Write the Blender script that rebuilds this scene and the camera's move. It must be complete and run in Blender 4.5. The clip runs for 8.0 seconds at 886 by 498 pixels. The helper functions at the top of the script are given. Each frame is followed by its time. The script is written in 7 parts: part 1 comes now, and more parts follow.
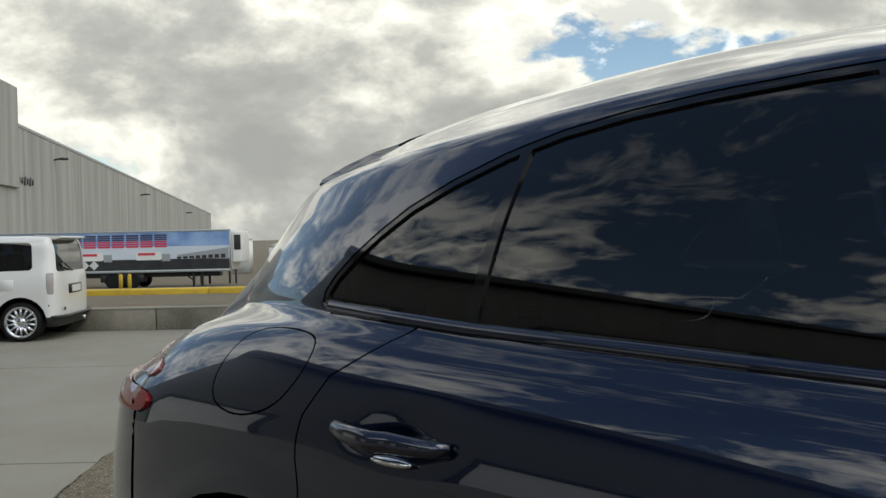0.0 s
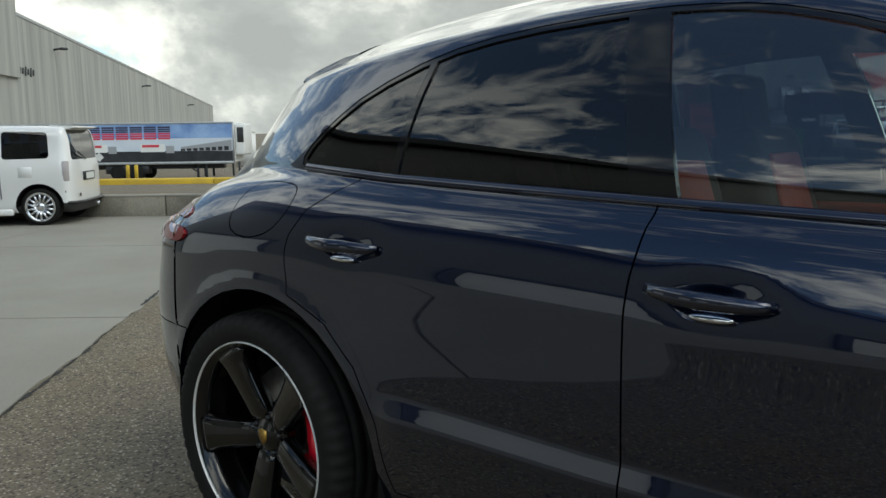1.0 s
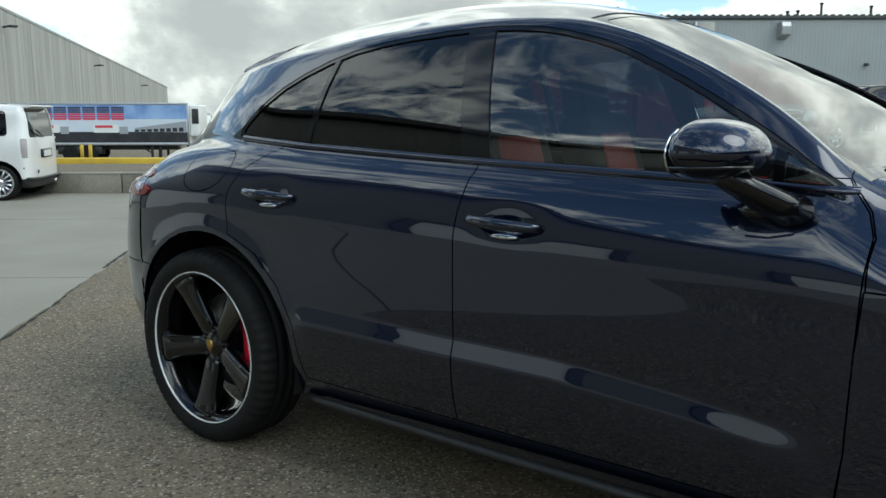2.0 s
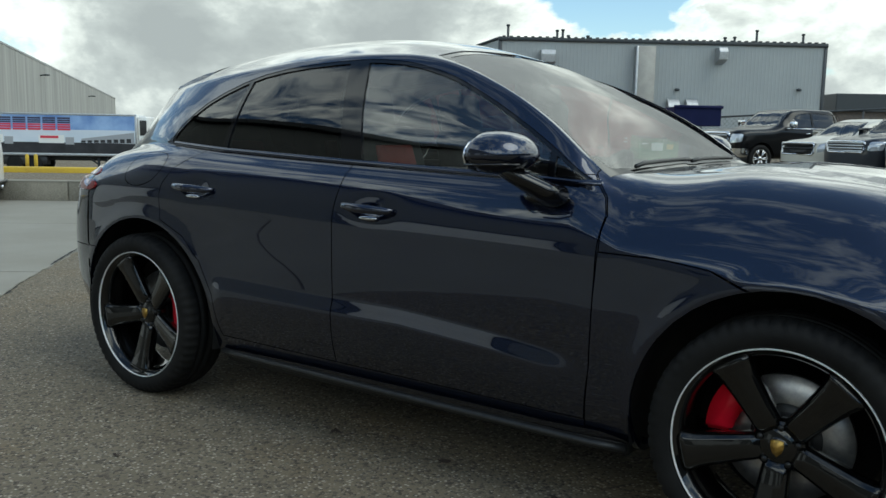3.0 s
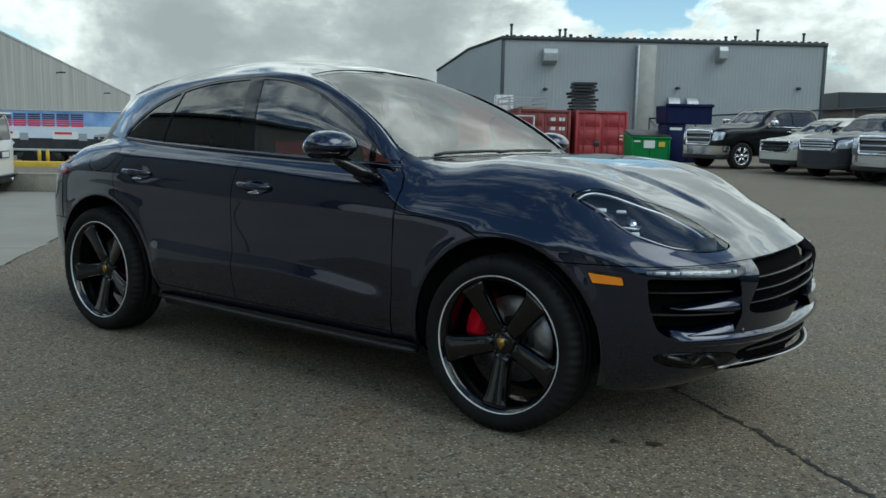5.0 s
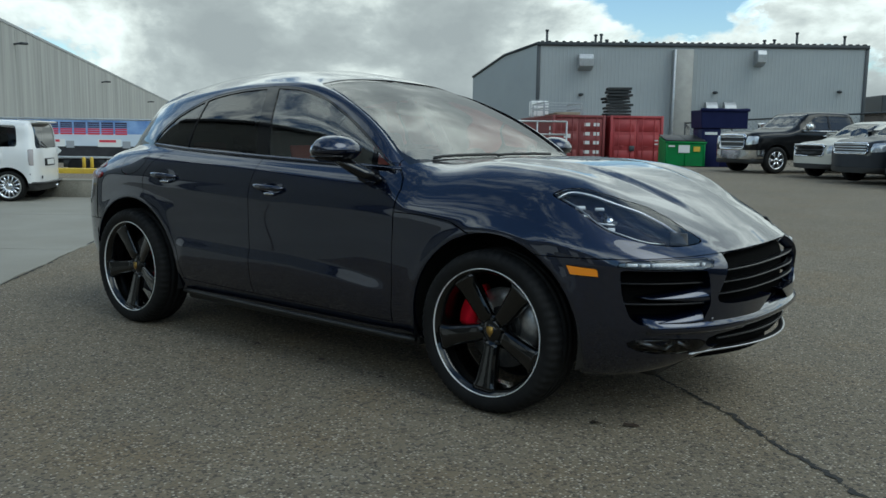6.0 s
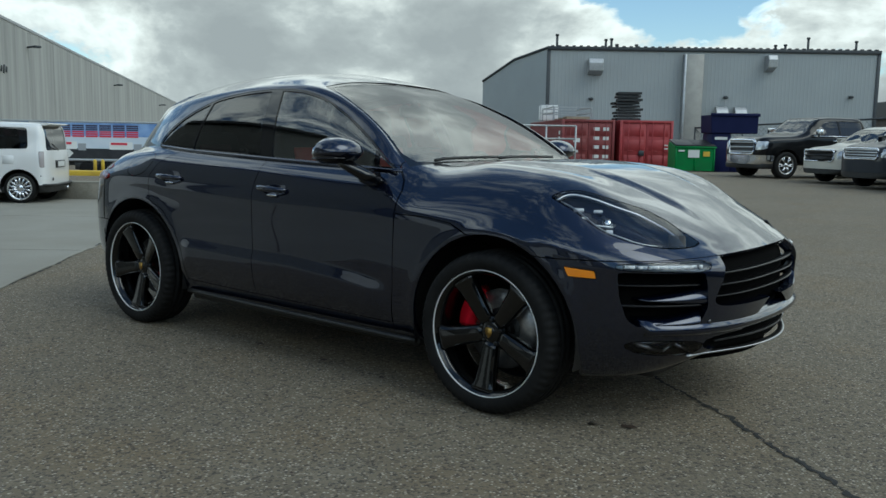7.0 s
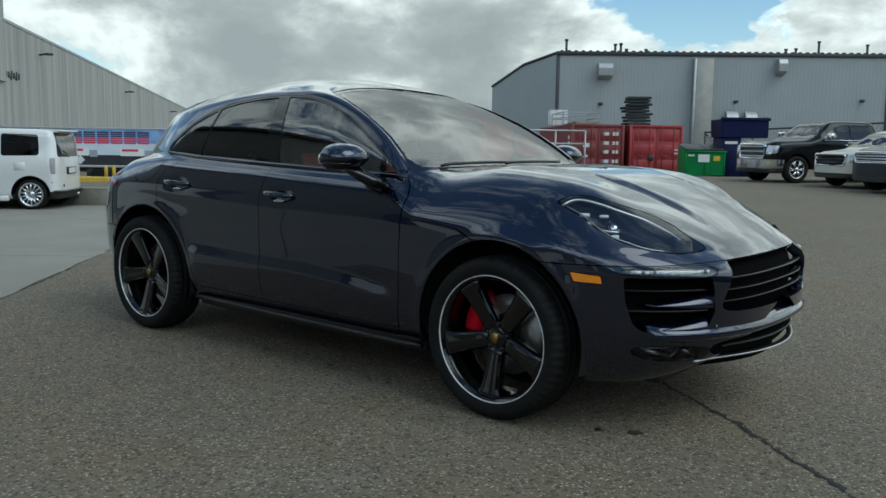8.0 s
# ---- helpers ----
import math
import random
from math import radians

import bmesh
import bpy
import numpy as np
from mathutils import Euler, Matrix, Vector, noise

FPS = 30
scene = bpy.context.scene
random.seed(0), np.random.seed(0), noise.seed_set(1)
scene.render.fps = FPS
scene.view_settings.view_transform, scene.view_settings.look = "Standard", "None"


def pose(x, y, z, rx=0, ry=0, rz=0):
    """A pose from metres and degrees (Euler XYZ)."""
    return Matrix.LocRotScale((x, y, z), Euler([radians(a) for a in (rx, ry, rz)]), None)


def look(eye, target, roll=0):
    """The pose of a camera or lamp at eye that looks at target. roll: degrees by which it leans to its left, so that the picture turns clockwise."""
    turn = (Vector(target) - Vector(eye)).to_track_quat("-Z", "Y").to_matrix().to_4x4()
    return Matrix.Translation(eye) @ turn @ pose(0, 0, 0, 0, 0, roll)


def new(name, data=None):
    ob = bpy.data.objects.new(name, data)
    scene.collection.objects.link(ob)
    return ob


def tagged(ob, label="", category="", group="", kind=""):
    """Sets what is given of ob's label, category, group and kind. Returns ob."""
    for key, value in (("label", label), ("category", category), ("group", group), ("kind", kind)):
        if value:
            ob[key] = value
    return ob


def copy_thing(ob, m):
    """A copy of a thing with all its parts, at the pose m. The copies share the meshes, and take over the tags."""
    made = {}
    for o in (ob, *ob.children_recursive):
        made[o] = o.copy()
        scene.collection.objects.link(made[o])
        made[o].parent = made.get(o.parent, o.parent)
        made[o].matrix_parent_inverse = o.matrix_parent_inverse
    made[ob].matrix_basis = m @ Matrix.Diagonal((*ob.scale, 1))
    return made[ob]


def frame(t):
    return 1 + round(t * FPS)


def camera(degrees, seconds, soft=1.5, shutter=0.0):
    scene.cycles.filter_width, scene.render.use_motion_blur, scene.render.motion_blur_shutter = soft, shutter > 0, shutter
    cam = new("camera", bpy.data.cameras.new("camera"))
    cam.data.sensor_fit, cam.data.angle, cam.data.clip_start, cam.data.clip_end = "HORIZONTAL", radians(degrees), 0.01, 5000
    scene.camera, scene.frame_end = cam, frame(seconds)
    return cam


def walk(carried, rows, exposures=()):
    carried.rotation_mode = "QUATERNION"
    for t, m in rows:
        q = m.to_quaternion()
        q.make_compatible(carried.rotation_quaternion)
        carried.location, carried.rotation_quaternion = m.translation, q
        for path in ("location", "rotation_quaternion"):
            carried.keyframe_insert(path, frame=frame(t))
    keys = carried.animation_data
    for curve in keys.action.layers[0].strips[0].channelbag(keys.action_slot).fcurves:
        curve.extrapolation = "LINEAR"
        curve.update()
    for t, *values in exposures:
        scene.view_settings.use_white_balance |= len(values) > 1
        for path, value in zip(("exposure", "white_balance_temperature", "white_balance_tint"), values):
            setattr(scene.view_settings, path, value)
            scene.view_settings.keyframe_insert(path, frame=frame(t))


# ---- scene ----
cam = camera(55.0, 8.0)
PATH = [
    (0, (1.314, -1.903, 1.284), (0.026, -0.373, 1.249), -1.2),
    (0.5, (1.594, -2.133, 1.261), (0.286, -0.625, 1.146), -1.1),
    (1, (1.957, -2.391, 1.253), (0.672, -0.885, 0.973), -0.8),
    (1.5, (2.241, -2.642, 1.238), (0.973, -1.122, 0.956), -0.8),
    (2, (2.623, -2.869, 1.242), (1.418, -1.305, 0.927), -0.0),
    (2.2, (2.785, -2.95, 1.256), (1.603, -1.369, 0.932), 0.2),
    (3.3, (3.539, -3.428, 1.224), (2.429, -1.786, 0.959), 1.1),
    (3.5, (3.708, -3.464, 1.258), (2.585, -1.835, 0.966), 0.7),
    (4, (4.026, -3.613, 1.264), (2.894, -1.991, 0.964), 0.3),
    (4.5, (4.345, -3.761, 1.268), (3.203, -2.145, 0.979), 0.6),
    (4.7, (4.45, -3.813, 1.256), (3.318, -2.189, 0.971), 1.1),
    (6, (4.936, -4.006, 1.249), (3.719, -2.442, 0.979), 0.8),
    (6.5, (4.967, -4.012, 1.246), (3.74, -2.455, 0.983), 0.9),
    (7, (4.991, -4.002, 1.242), (3.755, -2.451, 0.981), 1.0),
    (7.5, (5.005, -3.993, 1.243), (3.761, -2.449, 0.988), 0.7),
    (8, (5.003, -3.987, 1.242), (3.748, -2.45, 0.993), 0.8),
]
walk(cam, [(t, look(eye, target, roll)) for t, eye, target, roll in PATH],
     [(0.0, -0.09, 7060, 4), (0.5, -0.34, 7100, 3), (1.0, 0.12, 6740, 0), (1.5, 0.52, 6560, -2), (2.0, 0.34, 6400, -3), (3.5, 0.12, 6310, -4), (4.0, 0.19, 6280, -4), (4.5, -0.06, 6120, -5), (6.0, -0.09, 6040, -5), (8.0, -0.17, 6010, -5)])

# ---- light ----
SUN_DIR = Vector((0.60, 0.07, 0.80)).normalized()


def make_world():
    world = bpy.data.worlds.new("sky")
    scene.world = world
    world.use_nodes = True
    nt = world.node_tree
    nt.nodes.clear()
    N = nt.nodes.new
    L = nt.links.new
    out = N("ShaderNodeOutputWorld")
    bg = N("ShaderNodeBackground")
    sky = N("ShaderNodeTexSky")
    sky.sky_type = "NISHITA"
    sky.sun_disc = False
    sky.ozone_density = 2.4
    sky.dust_density = 0.4
    sky.sun_elevation = math.asin(SUN_DIR.z)
    sky.sun_rotation = math.atan2(SUN_DIR.x, SUN_DIR.y)
    geo = N("ShaderNodeTexCoord")
    sep = N("ShaderNodeSeparateXYZ")
    L(geo.outputs["Generated"], sep.inputs[0])

    def math_node(op, a, b=None, c=None):
        n = N("ShaderNodeMath")
        n.operation = op
        for i, v in enumerate((a, b, c)):
            if v is None:
                continue
            if isinstance(v, (int, float)):
                n.inputs[i].default_value = v
            else:
                L(v, n.inputs[i])
        return n.outputs[0]

    # heaped clouds: bright rims, grey cores, thicker low down towards +y
    squeeze = N("ShaderNodeMapping")
    squeeze.inputs["Scale"].default_value = (1, 1, 1.75)
    squeeze.inputs["Rotation"].default_value = (0, 0, radians(17))
    L(geo.outputs["Generated"], squeeze.inputs[0])

    def cloud_noise(scale, detail, rough, offset, distort=0.0):
        mp = N("ShaderNodeMapping")
        mp.inputs["Location"].default_value = offset
        L(squeeze.outputs[0], mp.inputs[0])
        n = N("ShaderNodeTexNoise")
        n.inputs["Scale"].default_value = scale
        n.inputs["Detail"].default_value = detail
        n.inputs["Roughness"].default_value = rough
        n.inputs["Distortion"].default_value = distort
        L(mp.outputs[0], n.inputs["Vector"])
        return n.outputs["Fac"]

    def ramp(v, stops):
        r = N("ShaderNodeValToRGB")
        els = r.color_ramp.elements
        while len(els) < len(stops):
            els.new(0.5)
        for e, (p, c) in zip(els, stops):
            e.position = p
            e.color = (*c, 1)
        L(v, r.inputs[0])
        return r.outputs[0]

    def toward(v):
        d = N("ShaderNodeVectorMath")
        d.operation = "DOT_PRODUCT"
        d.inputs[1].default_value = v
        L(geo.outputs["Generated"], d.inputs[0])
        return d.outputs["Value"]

    # cover is weighted by direction, so flank and windows mirror bluer sky
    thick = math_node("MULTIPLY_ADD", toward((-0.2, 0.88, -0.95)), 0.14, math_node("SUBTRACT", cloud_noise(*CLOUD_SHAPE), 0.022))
    # two gaps put in the cloud, so the roof edge and tail mirror dark blue
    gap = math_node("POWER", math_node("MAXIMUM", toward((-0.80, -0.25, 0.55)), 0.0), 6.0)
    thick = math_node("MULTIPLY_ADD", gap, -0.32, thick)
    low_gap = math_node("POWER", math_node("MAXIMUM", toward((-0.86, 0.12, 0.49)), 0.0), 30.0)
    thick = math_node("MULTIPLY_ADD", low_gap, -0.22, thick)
    # and it is mostly blue overhead
    high = N("ShaderNodeMapRange")
    high.interpolation_type = "SMOOTHSTEP"
    high.inputs["From Min"].default_value = 0.46
    high.inputs["From Max"].default_value = 0.82
    L(sep.outputs["Z"], high.inputs["Value"])
    thick = math_node("MULTIPLY_ADD", high.outputs[0], -0.24, thick)
    # belt of heaps half way up the sky, added to brighten the windscreen's reflection
    belt = N("ShaderNodeMapRange")
    belt.interpolation_type = "SMOOTHSTEP"
    belt.inputs["From Min"].default_value = 0.28
    belt.inputs["From Max"].default_value = 0.46
    L(sep.outputs["Z"], belt.inputs["Value"])
    belt = math_node("MULTIPLY", belt.outputs[0], math_node("SUBTRACT", 1.0, high.outputs[0]))
    thick = math_node("MULTIPLY_ADD", math_node("MULTIPLY", belt, math_node("MAXIMUM", sep.outputs["Y"], 0.0)), 0.10, thick)
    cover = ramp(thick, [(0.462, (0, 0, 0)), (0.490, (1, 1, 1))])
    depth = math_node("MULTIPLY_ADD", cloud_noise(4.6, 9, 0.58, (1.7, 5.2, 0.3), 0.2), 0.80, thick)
    depth = math_node("MULTIPLY_ADD", sep.outputs["Z"], -0.15, math_node("ADD", depth, -0.110))
    # torn thin cloud in the blue between the heaps
    veil = math_node("MULTIPLY_ADD", cloud_noise(9.5, 9, 0.62, (0.4, 1.9, 3.3), 0.5), 0.45, math_node("MULTIPLY", cloud_noise(2.9, 5, 0.55, (5.1, 0.2, 2.2), 0.2), 0.55))
    thin = ramp(math_node("MULTIPLY_ADD", belt, 0.045, veil), [(0.50, (0, 0, 0)), (0.60, (0.95, 0.95, 0.95))])
    # thin cloud is cut back in the low gap too, for the same reflection
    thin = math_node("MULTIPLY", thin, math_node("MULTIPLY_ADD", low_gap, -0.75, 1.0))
    shade = ramp(depth, [(0.66, (1.05, 1.07, 1.09)), (0.745, (1.56, 1.56, 1.54)), (0.81, (1.12, 1.12, 1.11)), (0.875, (0.77, 0.785, 0.80)), (0.93, (0.65, 0.665, 0.685)), (1.0, (0.57, 0.585, 0.61))])
    # grey undersides low down; higher cloud made brighter to light the lot
    rise = N("ShaderNodeMapRange")
    rise.interpolation_type = "SMOOTHSTEP"
    for key, value in (("From Min", 0.18), ("From Max", 0.52), ("To Min", CLOUD), ("To Max", CLOUD * 1.75)):
        rise.inputs[key].default_value = value
    L(sep.outputs["Z"], rise.inputs["Value"])
    glow = rise.outputs[0]
    lit = N("ShaderNodeVectorMath")
    lit.operation = "SCALE"
    L(glow, lit.inputs["Scale"])
    L(shade, lit.inputs[0])
    blue = N("ShaderNodeVectorMath")
    blue.operation = "SCALE"
    blue.inputs["Scale"].default_value = 0.15
    L(sky.outputs[0], blue.inputs[0])
    mix = N("ShaderNodeMix")
    mix.data_type = "RGBA"
    L(cover, mix.inputs[0])
    L(lit.outputs[0], mix.inputs[7])
    torn = N("ShaderNodeMix")
    torn.data_type = "RGBA"
    torn.inputs[7].default_value = (2.3, 2.3, 2.25, 1)
    L(math_node("MULTIPLY", thin, math_node("MULTIPLY_ADD", high.outputs[0], -0.70, 1.0)), torn.inputs[0])
    L(blue.outputs[0], torn.inputs[6])
    L(torn.outputs[2], mix.inputs[6])
    # the bright haze round the veiled sun
    haze = math_node("MULTIPLY", math_node("POWER", math_node("MAXIMUM", toward(tuple(SUN_DIR)), 0.0), 26.0), 1.0)
    tone = N("ShaderNodeVectorMath")
    tone.operation = "SCALE"
    tone.inputs[0].default_value = (1.0, 0.96, 0.90)
    L(haze, tone.inputs["Scale"])
    total = N("ShaderNodeVectorMath")
    total.operation = "ADD"
    L(mix.outputs[2], total.inputs[0])
    L(tone.outputs[0], total.inputs[1])
    L(total.outputs[0], bg.inputs[0])
    bg.inputs[1].default_value = 1.0
    L(bg.outputs[0], out.inputs[0])


CLOUD = 0.75
CLOUD_SHAPE = (2.5, 12, 0.58, (2.3, 0.4, 1.1), 0.1)
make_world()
sun = new("sun", bpy.data.lights.new("sun", "SUN"))
sun.data.energy = 0.95
sun.data.angle = radians(40)
sun.data.color = (1.0, 0.95, 0.88)
sun.matrix_world = look(SUN_DIR * 60, (0, 0, 0))


# ---- materials ----
def principled(name, color, rough=0.5, metal=0.0, **more):
    m = bpy.data.materials.new(name)
    m.use_nodes = True
    b = m.node_tree.nodes["Principled BSDF"]
    b.inputs["Base Color"].default_value = (*color, 1)
    b.inputs["Roughness"].default_value = rough
    b.inputs["Metallic"].default_value = metal
    for k, v in more.items():
        b.inputs[k.replace("_", " ")].default_value = v
    return m


def mottled(name, color_a, color_b, scale, rough=0.6, metal=0.0, fine=0.0, bump=0.0, bump_scale=None, rough_b=None, stretch=(1, 1, 1), **more):
    """A surface that varies at two scales between two colours, with a fine relief."""
    m = principled(name, color_a, rough, metal, **more)
    nt = m.node_tree
    b = nt.nodes["Principled BSDF"]
    co = nt.nodes.new("ShaderNodeTexCoord")
    mp = nt.nodes.new("ShaderNodeMapping")
    mp.inputs["Scale"].default_value = stretch
    nt.links.new(co.outputs["Object"], mp.inputs[0])
    n1 = nt.nodes.new("ShaderNodeTexNoise")
    n1.inputs["Scale"].default_value = scale
    n1.inputs["Detail"].default_value = 6
    n1.inputs["Roughness"].default_value = 0.6
    nt.links.new(mp.outputs[0], n1.inputs["Vector"])
    n2 = nt.nodes.new("ShaderNodeTexNoise")
    n2.inputs["Scale"].default_value = bump_scale or scale * 14
    n2.inputs["Detail"].default_value = 4
    nt.links.new(mp.outputs[0], n2.inputs["Vector"])
    r = nt.nodes.new("ShaderNodeMapRange")
    r.inputs["From Min"].default_value = 0.33
    r.inputs["From Max"].default_value = 0.67
    nt.links.new(n1.outputs["Fac"], r.inputs["Value"])
    fac = r.outputs[0]
    if fine:
        a = nt.nodes.new("ShaderNodeMath")
        a.operation = "MULTIPLY_ADD"
        s = nt.nodes.new("ShaderNodeMath")
        s.operation = "SUBTRACT"
        nt.links.new(n2.outputs["Fac"], s.inputs[0])
        s.inputs[1].default_value = 0.5
        nt.links.new(s.outputs[0], a.inputs[0])
        a.inputs[1].default_value = fine * 4
        nt.links.new(fac, a.inputs[2])
        a.use_clamp = True
        fac = a.outputs[0]
    mx = nt.nodes.new("ShaderNodeMix")
    mx.data_type = "RGBA"
    mx.inputs[6].default_value = (*color_a, 1)
    mx.inputs[7].default_value = (*color_b, 1)
    nt.links.new(fac, mx.inputs[0])
    nt.links.new(mx.outputs[2], b.inputs["Base Color"])
    if rough_b is not None:
        mr = nt.nodes.new("ShaderNodeMapRange")
        mr.inputs["To Min"].default_value = rough
        mr.inputs["To Max"].default_value = rough_b
        nt.links.new(fac, mr.inputs["Value"])
        nt.links.new(mr.outputs[0], b.inputs["Roughness"])
    if bump:
        bp = nt.nodes.new("ShaderNodeBump")
        bp.inputs["Strength"].default_value = min(1.0, bump * 2)
        bp.inputs["Distance"].default_value = 0.004 * bump / 0.3
        nt.links.new(n2.outputs["Fac"], bp.inputs["Height"])
        nt.links.new(bp.outputs[0], b.inputs["Normal"])
    return m


def glass(name, tint, gloss=1.0, ior=1.8, rough=0.01):
    """A thin pane: tinted see-through with a mirror coat by Fresnel."""
    m = bpy.data.materials.new(name)
    m.use_nodes = True
    nt = m.node_tree
    nt.nodes.remove(nt.nodes["Principled BSDF"])
    out = nt.nodes["Material Output"]
    tr = nt.nodes.new("ShaderNodeBsdfTransparent")
    tr.inputs[0].default_value = (*tint, 1)
    gl = nt.nodes.new("ShaderNodeBsdfGlossy")
    gl.inputs["Roughness"].default_value = rough
    gl.inputs[0].default_value = (gloss, gloss, gloss, 1)
    fr = nt.nodes.new("ShaderNodeFresnel")
    fr.inputs["IOR"].default_value = ior
    mx = nt.nodes.new("ShaderNodeMixShader")
    nt.links.new(fr.outputs[0], mx.inputs[0])
    nt.links.new(tr.outputs[0], mx.inputs[1])
    nt.links.new(gl.outputs[0], mx.inputs[2])
    nt.links.new(mx.outputs[0], out.inputs[0])
    return m


PAINT = mottled("navy_paint", (0.0052, 0.0096, 0.0280), (0.0063, 0.0116, 0.0345), 60, rough=0.26, metal=0.82, fine=0.2, Specular_IOR_Level=0.05, Coat_Weight=1.0, Coat_Roughness=0.015, Coat_IOR=1.66)
BLACK_GLOSS = principled("black_gloss", (0.005, 0.005, 0.006), 0.06)
BLACK_TRIM = mottled("black_trim", (0.008, 0.008, 0.008), (0.016, 0.016, 0.016), 30, rough=0.45, fine=0.2, bump=0.05)
RUBBER = mottled("tyre_rubber", (0.005, 0.005, 0.005), (0.011, 0.0108, 0.0105), 9, rough=0.75, fine=0.25, bump=0.15, bump_scale=220, Specular_IOR_Level=0.25)
RIM_BLACK = principled("black_wheel_lacquer", (0.003, 0.003, 0.003), 0.16, Coat_Weight=0.9, Coat_Roughness=0.03, Specular_IOR_Level=0.10)
RIM_LIP = principled("bare_rim_lip", (0.86, 0.86, 0.84), 0.30, 0.2)
CHROME = principled("chrome", (0.72, 0.73, 0.75), 0.09, 1.0)
SATIN = principled("satin_metal", (0.50, 0.51, 0.53), 0.28, 1.0)
STEEL = mottled("brake_steel", (0.32, 0.32, 0.33), (0.46, 0.45, 0.44), 40, rough=0.36, metal=0.9, fine=0.3)
RED_CALIPER = principled("red_caliper_paint", (0.75, 0.008, 0.03), 0.32, Coat_Weight=0.5)
GOLD = mottled("gold_badge", (0.62, 0.40, 0.10), (0.30, 0.16, 0.04), 60, rough=0.35, metal=0.8)
AMBER = principled("amber_lens", (0.95, 0.30, 0.010), 0.18, Coat_Weight=0.8)
RED_LENS = principled("red_lens", (0.22, 0.010, 0.012), 0.12, Coat_Weight=1.0)
CLEAR = glass("clear_lens", (0.86, 0.88, 0.90), ior=1.45)
WINDSHIELD = glass("windscreen_glass", (0.74, 0.83, 0.77), ior=1.68)
TINT_FRONT = glass("door_glass", (0.64, 0.73, 0.73), ior=1.95)
TINT_REAR = glass("privacy_glass", (0.09, 0.11, 0.14), ior=1.58)
CABIN = mottled("cabin_black", (0.010, 0.010, 0.011), (0.018, 0.017, 0.017), 14, rough=0.7, fine=0.2)
RED_LEATHER = mottled("red_leather", (0.20, 0.022, 0.018), (0.27, 0.035, 0.028), 18, rough=0.5, fine=0.2, bump=0.06)
LED = principled("led_white", (0.86, 0.87, 0.88), 0.25)


# ---- mesh tools ----
def part(name, bm, material, parent=None, label="", smooth=True):
    """Links a bmesh as one mesh object, under a thing or a part."""
    me = bpy.data.meshes.new(name)
    bm.normal_update()
    bm.to_mesh(me)
    bm.free()
    for p in me.polygons:
        p.use_smooth = smooth
    for m in material if isinstance(material, (list, tuple)) else [material]:
        me.materials.append(m)
    ob = new(name, me)
    if parent is not None:
        ob.parent = parent
    if label:
        tagged(ob, label)
    return ob


def thing(name, label, category, m=None, group="", kind=""):
    ob = new(name)
    ob.empty_display_size = 0.2
    if m is not None:
        ob.matrix_world = m
    return tagged(ob, label, category, group, kind)


def box(bm, lo, hi, bevel=0.0, seg=2, m=None):
    """Adds a box between two corners, with its edges rounded."""
    lo, hi = Vector(lo), Vector(hi)
    got = bmesh.ops.create_cube(bm, size=1.0)
    vs = got["verts"]
    for v in vs:
        v.co = Vector(((lo.x + hi.x) / 2 + v.co.x * (hi.x - lo.x), (lo.y + hi.y) / 2 + v.co.y * (hi.y - lo.y), (lo.z + hi.z) / 2 + v.co.z * (hi.z - lo.z)))
    if bevel:
        es = list({e for v in vs for e in v.link_edges})
        r = bmesh.ops.bevel(bm, geom=es, offset=bevel, segments=seg, affect="EDGES", profile=0.5)
        vs = list({v for f in r["faces"] for v in f.verts} | {v for v in vs if v.is_valid})
    if m is not None:
        bmesh.ops.transform(bm, matrix=m, verts=vs)
    return vs


def box_bm(lo, hi, bevel=0.0, seg=2):
    bm = bmesh.new()
    box(bm, lo, hi, bevel, seg)
    return bm


def tube(bm, path, radius, sides=10, squash=None, caps=True):
    """Sweeps a ring along a path; radius: one number or one per point, or (across, up) pairs."""
    path = [Vector(p) for p in path]
    rings = []
    for i, p in enumerate(path):
        d = (path[min(i + 1, len(path) - 1)] - path[max(i - 1, 0)]).normalized()
        side = d.cross(Vector((0, 0, 1)))
        if side.length < 1e-4:
            side = d.cross(Vector((0, 1, 0)))
        side.normalize()
        up = side.cross(d)
        r = radius[i] if isinstance(radius, (list, tuple)) else radius
        ra, rb = r if isinstance(r, (list, tuple)) else (r, r)
        rings.append([bm.verts.new(p + side * ra * math.cos(a) + up * rb * math.sin(a)) for a in (2 * math.pi * k / sides for k in range(sides))])
    for a, b in zip(rings, rings[1:]):
        for k in range(sides):
            bm.faces.new((a[k], a[(k + 1) % sides], b[(k + 1) % sides], b[k]))
    if caps:
        bm.faces.new(list(reversed(rings[0])))
        bm.faces.new(rings[-1])
    return rings


def lathe(bm, profile, sides=64, m=None, close=False):
    """Turns a profile of (radius, along) about the y axis."""
    rings = []
    for r, h in profile:
        rings.append([bm.verts.new((r * math.cos(a), h, r * math.sin(a))) for a in (2 * math.pi * k / sides for k in range(sides))])
    pairs = list(zip(rings, rings[1:]))
    if close:
        pairs.append((rings[-1], rings[0]))
    for a, b in pairs:
        for k in range(sides):
            bm.faces.new((a[k], b[k], b[(k + 1) % sides], a[(k + 1) % sides]))
    if m is not None:
        bmesh.ops.transform(bm, matrix=m, verts=[v for r in rings for v in r])
    return rings


